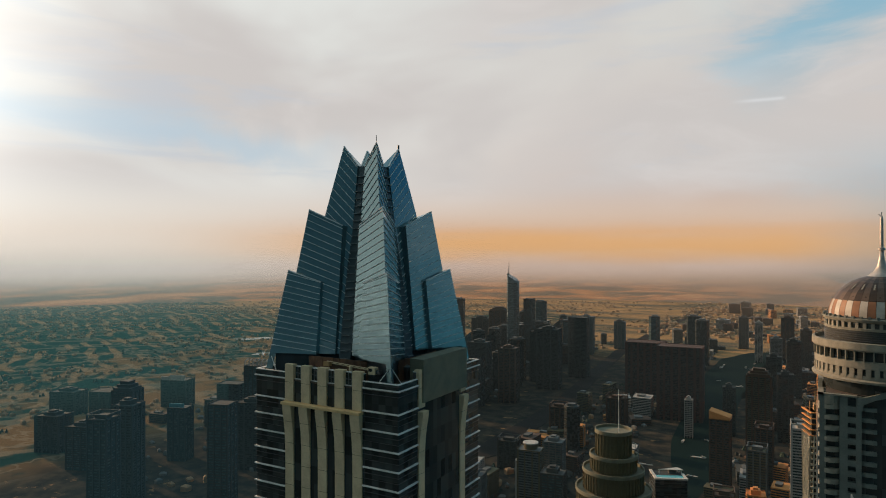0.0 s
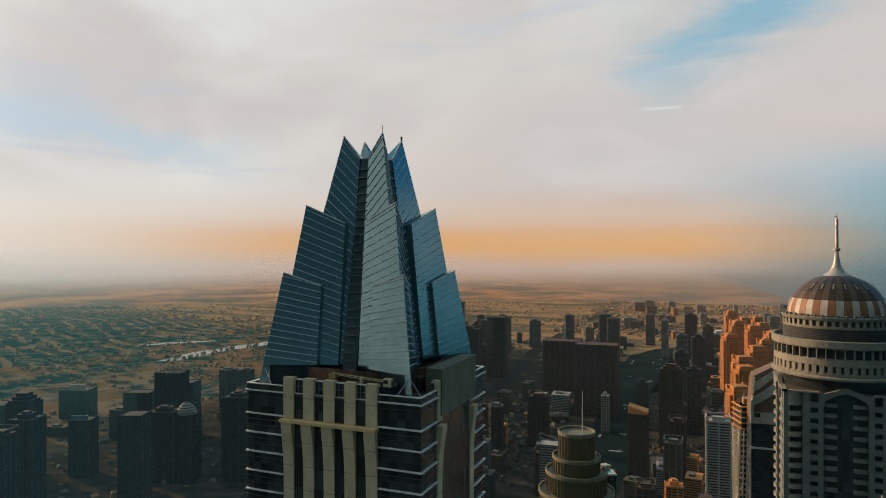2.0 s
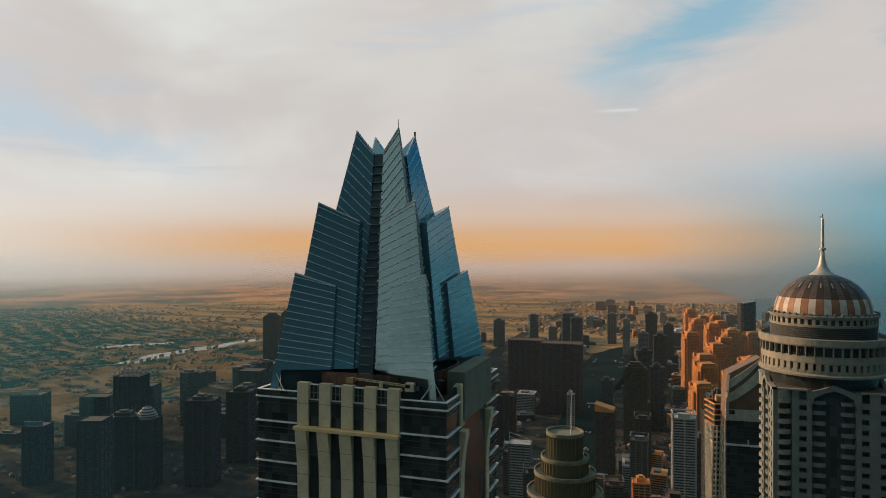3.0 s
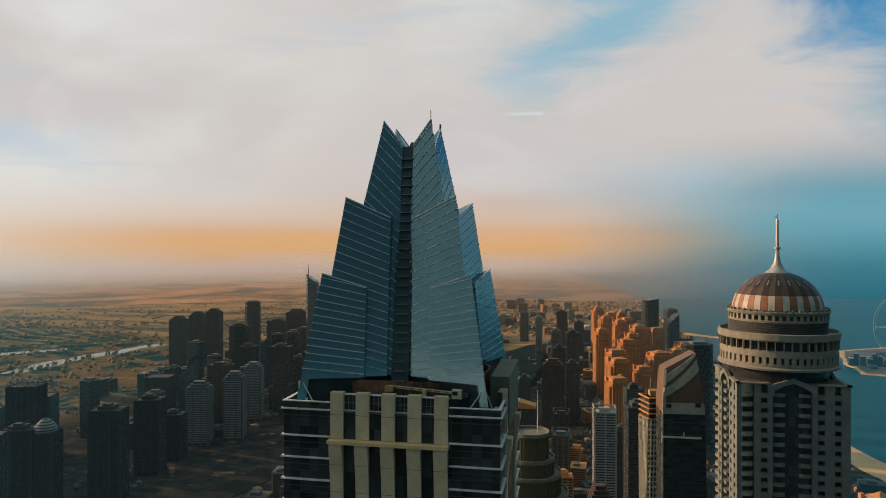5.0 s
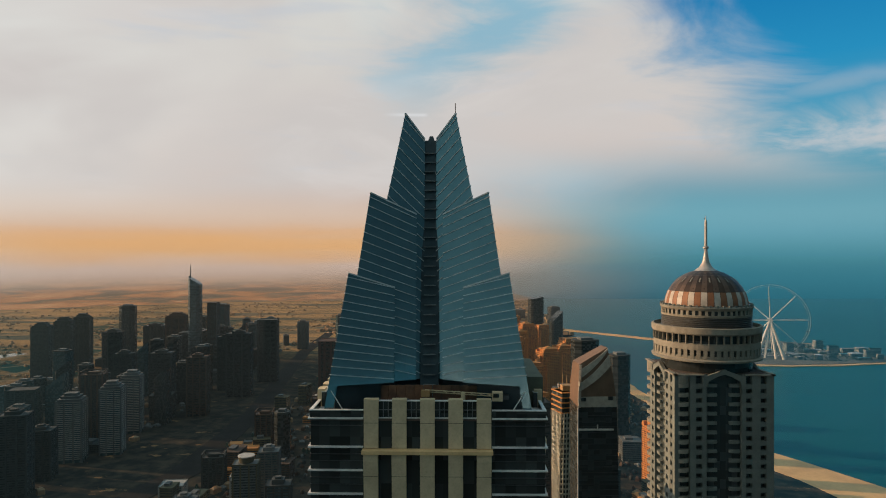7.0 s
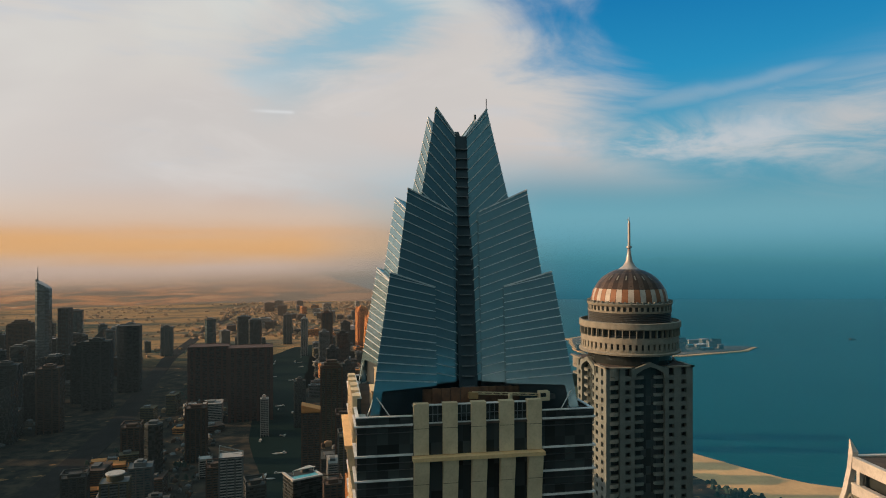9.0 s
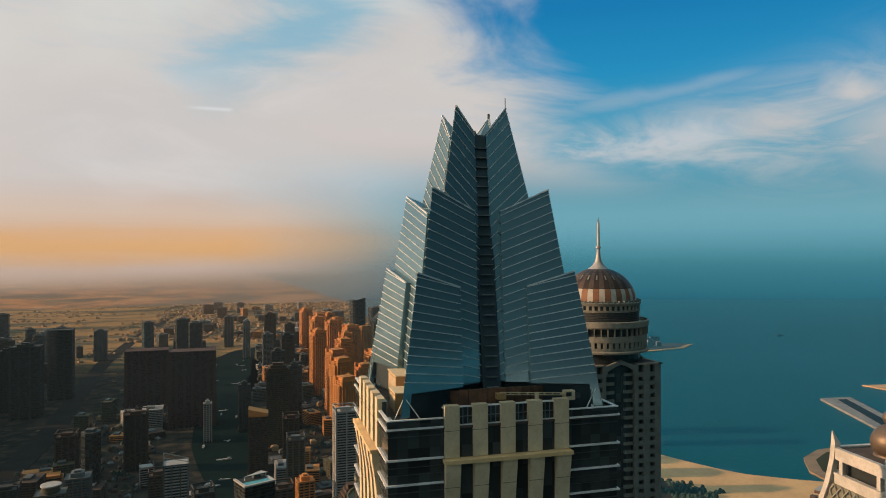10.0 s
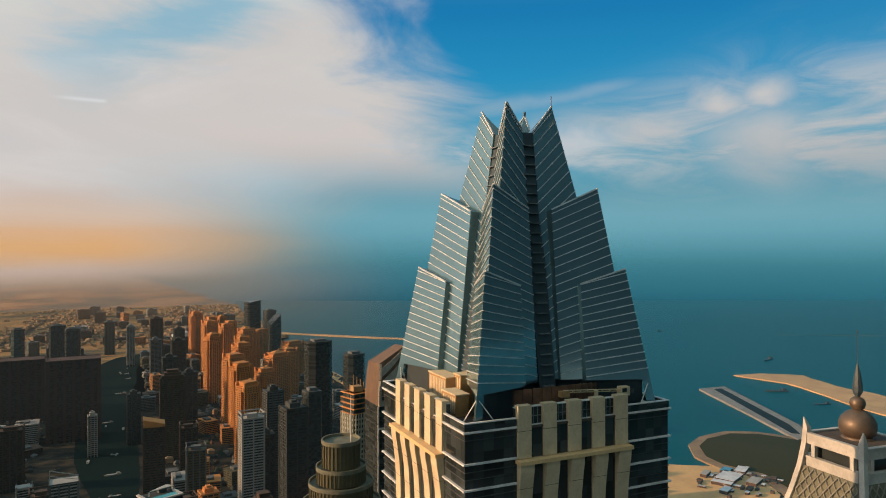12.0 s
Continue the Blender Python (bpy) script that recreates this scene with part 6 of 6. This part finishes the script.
def sail_tower():
    """Dark tower with a curved cream head that carries a bronze sail panel."""
    t = empty("curved_tower", pose(10.5, 462, 0, 0, 0, 2), "dark glass tower with a curved cream head and bronze sail panel", "tower")
    a, b = 13.0, 13.5
    prism("shaft", [(-a, -b), (a + 5, -b), (a + 5, b), (-a, b)], 0, 266, M["black_glass"], t, ring_top=[(-a, -b), (a, -b), (a, b), (-a, b)])
    boxes("pale_ledge", [(-a - 0.4, -b - 0.9, 250.6, a * 0.82, -b, 251.7)], M["white"], t, "white ledge across the glass")
    boxes("ledge_post", [(-0.4, -b - 0.7, 251.7, 0.3, -b, 254.4)], M["white"], t)
    boxes("edge_strip", [(-a - 0.35, -b - 0.35, 180, -a + 0.45, -b + 0.6, 265.6)], M["pale_wall"], t)
    lines = [(-a - 0.06, -b - 0.06, z, a + 5.0 * (266 - z) / 266 + 0.06, b + 0.06, z + 0.5) for z in np.arange(150, 264, 3.8)]
    boxes("lining", lines, M["dark_wall"], t, kind="stuff")
    # the head: a shell that narrows and curves back to a ridge
    count = 10
    outline = []
    for i in range(count + 1):
        f = i / count
        left = -a + 1.6 * f ** 2
        right = a - 5.5 * f ** 1.4
        front = -b - 0.2 + 9.0 * max(0.0, f - 0.55) ** 1.5
        z = 266 + 33.0 * f
        outline.append(((left, front, z - 5.0 * f), (right, front + 1.0, z + 6.0 * f ** 2), (right, b - 6 * f, z + 5.0 * f ** 2), (left, b - 3 * f, z - 6.0 * f)))
    verts = [v for ring in outline for v in ring]
    faces = [tuple(4 * j + k for k in (i, (i + 1) % 4, (i + 1) % 4 + 4, i + 4)) for j in range(count) for i in range(4)]
    faces += [(3, 2, 1, 0), tuple(4 * count + k for k in (0, 1, 2, 3))]
    attach("curved_head", mesh_of("curved_head", verts, faces, M["sail_bronze"]), t, "bronze curved head")

    def on_front(u, f, out):
        """A point of the head's front: u across it, f up it."""
        j = min(count - 1, int(f * count))
        g = f * count - j
        p, q = [Vector(outline[j + n][0]).lerp(Vector(outline[j + n][1]), u) for n in (0, 1)]
        return p.lerp(q, g) + Vector((0, -out, 0))

    def plate(name, low, high, label):
        """A cream plate on the head between two lines, given as heights at points across."""
        n = 8
        rim = [(i / n, low[0] + (low[1] - low[0]) * i / n, high[0] + (high[1] - high[0]) * i / n) for i in range(n + 1)]
        v = [tuple(on_front(u, f, out)) for out in (0.7, 0.0) for u, lo, hi in rim for f in (lo, hi)]
        m = 2 * (n + 1)
        fc = []
        for i in range(n):
            p = 2 * i
            fc += [(p, p + 2, p + 3, p + 1), (p + 1, p + 3, m + p + 3, m + p + 1), (p, m + p, m + p + 2, p + 2)]
        fc += [(0, 1, m + 1, m), (2 * n + 1, 2 * n, m + 2 * n, m + 2 * n + 1)]
        attach(name, mesh_of(name, v, fc, M["head_cream"]), t, label)

    plate("head_band", (0.0, 0.0), (0.24, 0.2), "cream band under the head")
    plate("diagonal_band", (0.36, 0.74), (0.55, 0.9), "cream band sweeping up across the head")
    plate("top_plate", (0.66, 0.96), (0.86, 0.99), "cream plate along the top of the head")
    strip = [bar_data(on_front(0.03, k / 8, 0.5), on_front(0.03, (k + 1) / 8 - 0.02, 0.5), 1.8, 1.6) for k in range(8)]
    attach("side_fin", mesh_of("side_fin", *joined(strip), M["head_cream"]), t, "cream fin up the side of the head")
    for u in (0.07, 0.78):
        p = on_front(u, 0.14, 0.75)
        boxes("vent_opening", [(p.x, p.y - 0.08, p.z, p.x + 3.4, p.y + 0.2, p.z + 2.4)], M["black_glass"], t)


sail_tower()


# ---- the observation wheel on its island ----
def big_wheel():
    t = empty("observation_wheel", pose(984, 2294, 0, 0, 0, -25), "giant white observation wheel on four splayed legs", "observation wheel")
    hub = Vector((0, 0, 129))
    n = 72
    for r, thick in ((120.0, 1.0), (114.0, 0.5)):
        pts = [hub + Vector((r * math.cos(2 * math.pi * i / n), 0, r * math.sin(2 * math.pi * i / n))) for i in range(n)]
        bars("rim", [(pts[i], pts[(i + 1) % n]) for i in range(n)], thick, M["steel"], t)
    for i in range(8):
        a = 2 * math.pi * (i + 0.0) / 8 + 0.05
        pole("spoke", hub, hub + Vector((112 * math.cos(a), 0, 112 * math.sin(a))), 2.2, M["steel"], t, tip=1.3)
    for sx in (-1, 1):
        for sy in (-1, 1):
            pole("leg", hub + Vector((0, sy * 8, 0)), (sx * 42, sy * 30, 2.5), 4.2, M["steel"], t, tip=5.0)
            pole("inner_leg", hub + Vector((0, sy * 8, 0)), (sx * 17, sy * 26, 2.5), 3.2, M["steel"], t, tip=3.8)
    pole("hub", hub + Vector((0, -12, 0)), hub + Vector((0, 12, 0)), 8.0, M["steel"], t, count=20)


big_wheel()
for i in range(44):
    px, py = 850 + 12.5 * i + rng.uniform(-12, 12), 2300 + rng.uniform(-70, 250) - 0.6 * i
    if math.hypot(px - 984, py - 2294) > 60 and px < 1380:
        block = empty("island_block", pose(px, py, 2.5, 0, 0, rng.uniform(-12, 12)), "low pale waterside block with bands of blue glass", "building", "island blocks")
        w, d, h = rng.uniform(16, 44), rng.uniform(12, 26), rng.choice((5, 8, 9, 12, 16, 30)) if px > 1080 or px < 960 else rng.uniform(5, 9)
        boxes("core", [(-w / 2 + 0.6, -d / 2 + 0.6, 0, w / 2 - 0.6, d / 2 - 0.6, h)], M["blue_glass"], block)
        boxes("banding", [(-w / 2, -d / 2, z, w / 2, d / 2, z + 1.2) for z in np.arange(3, h + 1.5, 3.8)], M["pale_wall"], block, kind="stuff")
        boxes("roof", [(-w / 2 - 0.5, -d / 2 - 0.5, h, w / 2 + 0.5, d / 2 + 0.5, h + 0.8)], M[rng.choice(("sheet_white", "pale_wall", "dark_wall", "teal", "grey_wall"))], block)


def boat(x, y, length, turn, label, hull="rail", z=-2.2, house="dark_wall"):
    t = empty("boat", pose(x, y, z, 0, 0, turn), label, "boat", "boats at sea")
    l, b = length / 2, length * 0.11
    ring = [(-l, -b * 0.8), (l * 0.55, -b), (l, 0), (l * 0.55, b), (-l, b * 0.8)]
    prism("hull", [(px * 0.94, py * 0.8) for px, py in ring], 0, length * 0.07, M[hull], t, ring_top=ring)
    boxes("wheelhouse", [(-l * 0.8, -b * 0.6, length * 0.07, -l * 0.45, b * 0.6, length * 0.16)], M[house], t)


boat(1790, 1640, 66, 200, "long dark barge anchored in open water")
boat(1380, 1270, 60, 150, "low barge lying between jetty and bank")
boat(1350, 1120, 44, 160, "dark work boat beside the sand bank")
boat(1700, 1080, 50, 175, "work boat with a white wheelhouse off the bank")
boat(2030, 2420, 50, 20, "small ship far out on the water")
boat(1500, 3050, 44, 70, "small ship far out on the water")
for i in range(26):
    px = rng.uniform(-285, -180)
    py = rng.uniform(1000, 2400)
    boat(px, py, rng.uniform(14, 30), rng.choice((5, 80, 90, 185)), "white motor yacht moored in the marina canal", "white", 0.05, "white")


# ---- low blocks among the towers, suburbs and far districts ----
def low_blocks(count, box, heights, sizes, mats, keep, seed, name, label):
    r = random.Random(seed)
    made = 0
    for _ in range(count * 6):
        if made >= count:
            break
        x, y = r.uniform(box[0], box[2]), r.uniform(box[1], box[3])
        if not keep(x, y):
            continue
        w, d, h = r.uniform(*sizes), r.uniform(*sizes), r.uniform(*heights)
        t = empty(name, pose(x, y, 0, 0, 0, r.uniform(-8, 22)), label, "building", name + "s")
        wall = M[r.choice(mats)]
        boxes("core", [(-w / 2 + 0.5, -d / 2 + 0.5, 0, w / 2 - 0.5, d / 2 - 0.5, h)], M["city_glass"], t)
        boxes("banding", [(-w / 2, -d / 2, z, w / 2, d / 2, z + 1.5) for z in np.arange(0.5, h, 3.6)], wall, t, kind="stuff")
        boxes("roof", [(-w / 2 - 0.3, -d / 2 - 0.3, h, w / 2 + 0.3, d / 2 + 0.3, h + 1.0)], wall, t)
        boxes("roof_room", [(-w * 0.3, -d * 0.25, h + 1.0, w * 0.1, d * 0.2, h + 4.5)], M["grey_wall"], t)
        made += 1


def in_canal(x, y):
    return -310 < x < -140 and y > 650


def streets(x, y):
    """City ground that is neither canal nor highway."""
    return not in_canal(x, y) and not (-700 < x < -475 and y > 950) and not (-1000 < x < -540 and 250 < y < 950 and abs(x + 1000 - (y - 250) * 0.6) < 110)


# sand_wall in the mix colours some blocks as if orange-lit by the sun
low_blocks(170, (-520, 620, 360, 2700), (8, 46), (18, 44), ("dark_wall", "brown_wall", "grey_wall", "olive_wall", "pale_wall", "sand_wall"), lambda x, y: streets(x, y), 11, "podium_block", "low city block with a flat roof among the towers")
low_blocks(60, (-1250, 900, -640, 2700), (8, 60), (20, 50), ("dark_wall", "brown_wall", "grey_wall", "dark_wall"), lambda x, y: x < -700, 12, "lake_block", "low dark block in the lake district")
low_blocks(46, (-520, 2500, 330, 4300), (8, 60), (20, 60), ("grey_wall", "brown_wall", "pale_wall", "sand_wall"), lambda x, y: not (in_canal(x, y) and y < 2600), 13, "far_block", "far low building in the dusty distance")


def villas(name, count, box, seed, label, keep=lambda x, y: True, size=(9, 18), wall="villa_wall", tall=(5, 9)):
    """Small houses with hipped roofs, joined, far too many to count."""
    r = random.Random(seed)
    chunks = []
    for _ in range(count):
        x, y = r.uniform(box[0], box[2]), r.uniform(box[1], box[3])
        if not keep(x, y) or noise.noise(Vector((x * 0.003, y * 0.003, 4.0))) < -0.15:
            continue
        w, d, h = r.uniform(*size), r.uniform(*size), r.uniform(*tall)
        a = r.uniform(0, 1.57)
        c, s = math.cos(a), math.sin(a)

        def spot(u, v):
            return x + c * u - s * v, y + s * u + c * v
        ring = [spot(-w / 2, -d / 2), spot(w / 2, -d / 2), spot(w / 2, d / 2), spot(-w / 2, d / 2)]
        chunks.append(prism_data(ring, 0, h))
        chunks.append(prism_data(ring, h, h + 2.5, [spot(-w / 5, -d / 8), spot(w / 5, -d / 8), spot(w / 5, d / 8), spot(-w / 5, d / 8)]))
    ob = attach(name, mesh_of(name, *joined(chunks), M[wall]), None, label, "stuff")
    ob["category"] = "houses"


def land(x, y):
    return math.hypot(x + 60, y - 40) < 4750


villas("suburb_houses", 2300, (-4300, 700, -1280, 3000), 21, "small tan villas in winding suburb rows", land, (6, 13), "villa_wall", (4, 7))
villas("desert_houses", 1900, (-4200, 2500, 330, 4800), 22, "scattered pale houses in the far desert", land, (6, 16), "villa_wall", (3, 7))
villas("shore_houses", 1500, (-700, 2900, 420, 4800), 23, "pale low houses along the far shore", land, (9, 24), "villa_wall", (4, 12))


def bushes(name, count, box, seed, label, keep):
    """Clumps of trees: uneven little crowns, too many to count."""
    r = random.Random(seed)
    chunks = []
    for _ in range(count):
        x, y = r.uniform(box[0], box[2]), r.uniform(box[1], box[3])
        if not keep(x, y) or noise.noise(Vector((x * 0.004, y * 0.004, 11.0))) < -0.05:
            continue
        for _k in range(3):
            u, v, s = x + r.uniform(-7, 7), y + r.uniform(-7, 7), r.uniform(2.5, 6)
            ring = [(u + s * math.cos(i * 1.2566 + r.random()) * r.uniform(0.7, 1.1), v + s * math.sin(i * 1.2566) * r.uniform(0.7, 1.1)) for i in range(5)]
            chunks.append(prism_data(ring, 0, s * r.uniform(1.0, 1.6), [(u + (p - u) * 0.35, v + (q - v) * 0.35) for p, q in ring]))
    ob = attach(name, mesh_of(name, *joined(chunks), M["leaf"]), None, label, "stuff")
    ob["category"] = "trees"


M["leaf"] = material("dark_leaf", (0.02, 0.05, 0.042), 0.9, second=(0.03, 0.065, 0.05), scale=0.05, fine=0.4, bump=0.0)
bushes("suburb_trees", 800, (-4300, 700, -1280, 3000), 31, "dark green tree clumps between the villas", land)
bushes("street_trees", 500, (-520, 650, 360, 2600), 32, "dark tree clumps along the city streets", lambda x, y: not in_canal(x, y))


# ---- beach site ----
def beach_shed(px, py, w, d, h, turn, roof):
    site = empty("beach_shed", pose(px, py, 0.35, 0, 0, turn), "low shed with a sheet roof on the beach", "shed", "beach sheds")
    boxes("walls", [(-w / 2, -d / 2, 0, w / 2, d / 2, h)], M["brown_wall"], site)
    boxes("roof", [(-w / 2 - 0.4, -d / 2 - 0.4, h, w / 2 + 0.4, d / 2 + 0.4, h + 0.3)], M[roof], site)


for px, py, w, d, turn, roof in ((722, 822, 46, 30, 24, "sheet_white"), (768, 838, 30, 16, 30, "sheet_white"), (744, 848, 22, 14, 24, "blue_sheet"), (700, 850, 26, 10, 28, "pale_wall"), (690, 806, 30, 14, 118, "sheet_white"), (742, 790, 34, 16, 24, "pale_wall"), (670, 780, 24, 12, 24, "sheet_white")):
    beach_shed(px, py, w, d, 5.0, turn, roof)
for i in range(34):
    beach_shed(rng.uniform(650, 790), rng.uniform(745, 850), rng.uniform(5, 13), rng.uniform(4, 8), rng.uniform(2.5, 4), rng.choice((24, 28, 32, 118)), rng.choice(("brown_wall", "dark_wall", "sheet_white", "brown_wall", "pale_wall")))


# ---- tower tops close to the walk ----
def pool_tower():
    """Dark tower whose white roof wraps round a turquoise pool under a folded canopy."""
    t = empty("pool_tower", pose(-131, 681, 0, 0, 0, 24), "dark tower with a white U-shaped roof deck round a turquoise pool", "tower", "city towers")
    boxes("core", [(-15, -13, 0, 15, 13, 148)], M["black_glass"], t)
    for i in range(12):
        boxes("floor_band", [(-15.4, -13.4, 145.0 - 3.6 * i, 15.4, 13.4, 145.7 - 3.6 * i)], M["dark_wall"], t)
    boxes("roof_terrace", [(-15.2, -13.2, 148, 15.2, 13.2, 148.6)], M["dark_wall"], t)
    boxes("deck_arm", [(-15.6, -13.6, 148.6, 15.6, -11.2, 150.0)], M["white"], t)
    boxes("deck_arm", [(-15.6, -11.2, 148.6, -13.0, 13.6, 150.0)], M["white"], t)
    boxes("deck_arm", [(13.0, -11.2, 148.6, 15.6, 3.0, 150.0)], M["white"], t)
    boxes("pool_water", [(-12.6, -10.8, 148.62, 12.6, -2.0, 149.4)], M["pool"], t)
    prism("canopy", [(-9, 4.5), (15.6, 5.0), (12.0, 13.0)], 152.2, 152.8, M["white"], t, ring_top=[(-9, 4.5), (15.6, 5.0), (12.0, 13.0)])
    for x, y in ((-7.5, 5.2), (14.2, 6.0), (11.6, 11.8)):
        pole("canopy_post", (x, y, 148.6), (x, y, 152.2), 0.35, M["steel"], t)
    boxes("plant_room", [(2, 6, 148.6, 9, 11, 151.4)], M["grey_wall"], t)


pool_tower()
apartment_tower(-227, 897, 30, 26, 108, 6, "grey_wall", "city_glass", band="pale_wall", label="grey tower with pale balcony bands and an open white roof fin", cap="none")
fin = empty("roof_fin", pose(-227, 897, 109, 0, 0, 6), "open white triangular fin frame on a tower roof", "roof fin")
bars("rib", [((-14, -10, 0), (-14, -10, 15))], 0.8, M["white"], fin)
bars("rail", [((-14, -10, 15), (14, -10, 6))], 0.8, M["white"], fin)
bars("rail", [((-14, -10, 9), (14, -10, 1.5))], 0.6, M["white"], fin)
bars("rib", [((14, -10, 0), (14, -10, 6))], 0.8, M["white"], fin)
apartment_tower(-185, 767, 22, 20, 114, 14, "dark_wall", "black_glass", label="slim dark tower with a white roof frame", cap="frame", bays=2)
apartment_tower(-371, 917, 34, 28, 78, 8, "olive_wall", "city_glass", band="grey_wall", label="olive tower with a white ring on the roof", cap="none")
ring = empty("roof_drum", pose(-371, 917, 79), "pale round roof drum with a white lip", "roof drum")
lathe("drum", [(10, 0), (10, 7)], M["olive_wall"], ring, count=36)
lathe("lip", [(10, 7), (11.4, 7.2), (11.4, 8.6), (10, 8.8)], M["white"], ring, count=36)
for x, y, w, d, h, wall, glass, top in ((-300, 820, 30, 26, 84, "dark_wall", "blue_glass", "block"), (-262, 1000, 26, 24, 64, "brown_wall", "city_glass", "frame"),
                                        (-425, 840, 30, 26, 56, "grey_wall", "blue_glass", "block"), (-460, 1040, 34, 26, 48, "dark_wall", "city_glass", "frame"),
                                        (-62, 640, 24, 22, 96, "dark_wall", "black_glass", "block"), (-30, 740, 24, 22, 104, "brown_wall", "city_glass", "steps"),
                                        (-100, 850, 24, 22, 82, "brown_wall", "black_glass", "frame"), (-70, 905, 22, 22, 70, "sand_wall", "black_glass", "block")):
    apartment_tower(x, y, w, d, h, 8, wall, glass, label="mid-rise apartment block between the canal and the highway", cap=top, bays=3)


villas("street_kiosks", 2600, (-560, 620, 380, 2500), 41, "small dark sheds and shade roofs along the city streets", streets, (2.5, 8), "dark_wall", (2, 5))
villas("site_huts", 1500, (-640, 620, 380, 2400), 42, "small brown site huts and stacks among the towers", streets, (3, 9), "brown_wall", (2, 6))
# lighter wall colour gives these huts a sunlit look among the dark ones
villas("roadside_blocks", 700, (-900, 640, 380, 2600), 44, "small huts in the sand colour of sunlit walls between the towers", streets, (6, 15), "villa_wall", (3, 9))
villas("service_sheds", 1200, (-1250, 640, 380, 2600), 43, "small grey service sheds on the city ground", streets, (4, 12), "grey_wall", (2, 7))
bushes("island_trees", 260, (830, 2230, 1360, 2600), 33, "dark palm clumps on the reclaimed island", lambda x, y: math.hypot(x - 984, y - 2294) > 70)
bushes("beach_scrub", 420, (470, 735, 690, 1060), 34, "dark scrub and palms behind the beach", lambda x, y: x < 600 - (y - 800) * 0.6)
for i in range(9):
    px, py = 806 + 17.0 * i, 2330 + 9.0 * math.sin(i * 1.7)
    block = empty("waterside_block", pose(px, py, 2.5, 0, 0, -8), "teal glass waterside apartment block on the island", "building", "waterside blocks")
    h = 22 + 7 * (i * 5 % 3)
    boxes("core", [(-6.4, -8.4, 0, 6.4, 8.4, h)], M["blue_glass"], block)
    boxes("banding", [(-7, -9, z, 7, 9, z + 0.9) for z in np.arange(3, h, 3.6)], M["slate_wall"], block, kind="stuff")
    boxes("roof", [(-7.2, -9.2, h, 7.2, 9.2, h + 0.8)], M["pale_wall"], block)
# sand_wall puts the orange of sunlit roofs into the colour of these blocks
for x, y, w, d, h, wall in ((-430, 1130, 34, 24, 34, "sand_wall"), (-470, 1180, 26, 22, 26, "sand_wall"), (-395, 1215, 22, 22, 40, "sand_wall"), (-405, 1010, 26, 20, 30, "sand_wall"), (-300, 1150, 22, 20, 30, "pale_wall"), (-448, 930, 30, 22, 24, "pale_wall")):
    site = empty("site_block", pose(x, y, 0, 0, 0, 10), "half-built block with formwork in sunlit colours and open floors", "building", "site blocks")
    boxes("core", [(-w / 2 + 1, -d / 2 + 1, 0, w / 2 - 1, d / 2 - 1, h - 1)], M["black_glass"], site)
    boxes("banding", [(-w / 2, -d / 2, z, w / 2, d / 2, z + 0.8) for z in np.arange(3.4, h, 3.6)], M[wall], site, kind="stuff")
    boxes("formwork", [(-w / 2, -d / 2, h - 1, w / 2 - 4, d / 2 - 3, h + 2.2)], M[wall], site)
    for sx in (-1, 1):
        for sy in (-1, 1):
            boxes("column", [(sx * (w / 2 - 1.2) - 0.7, sy * (d / 2 - 1.2) - 0.7, 0, sx * (w / 2 - 1.2) + 0.7, sy * (d / 2 - 1.2) + 0.7, h + 4)], M["concrete"], site)
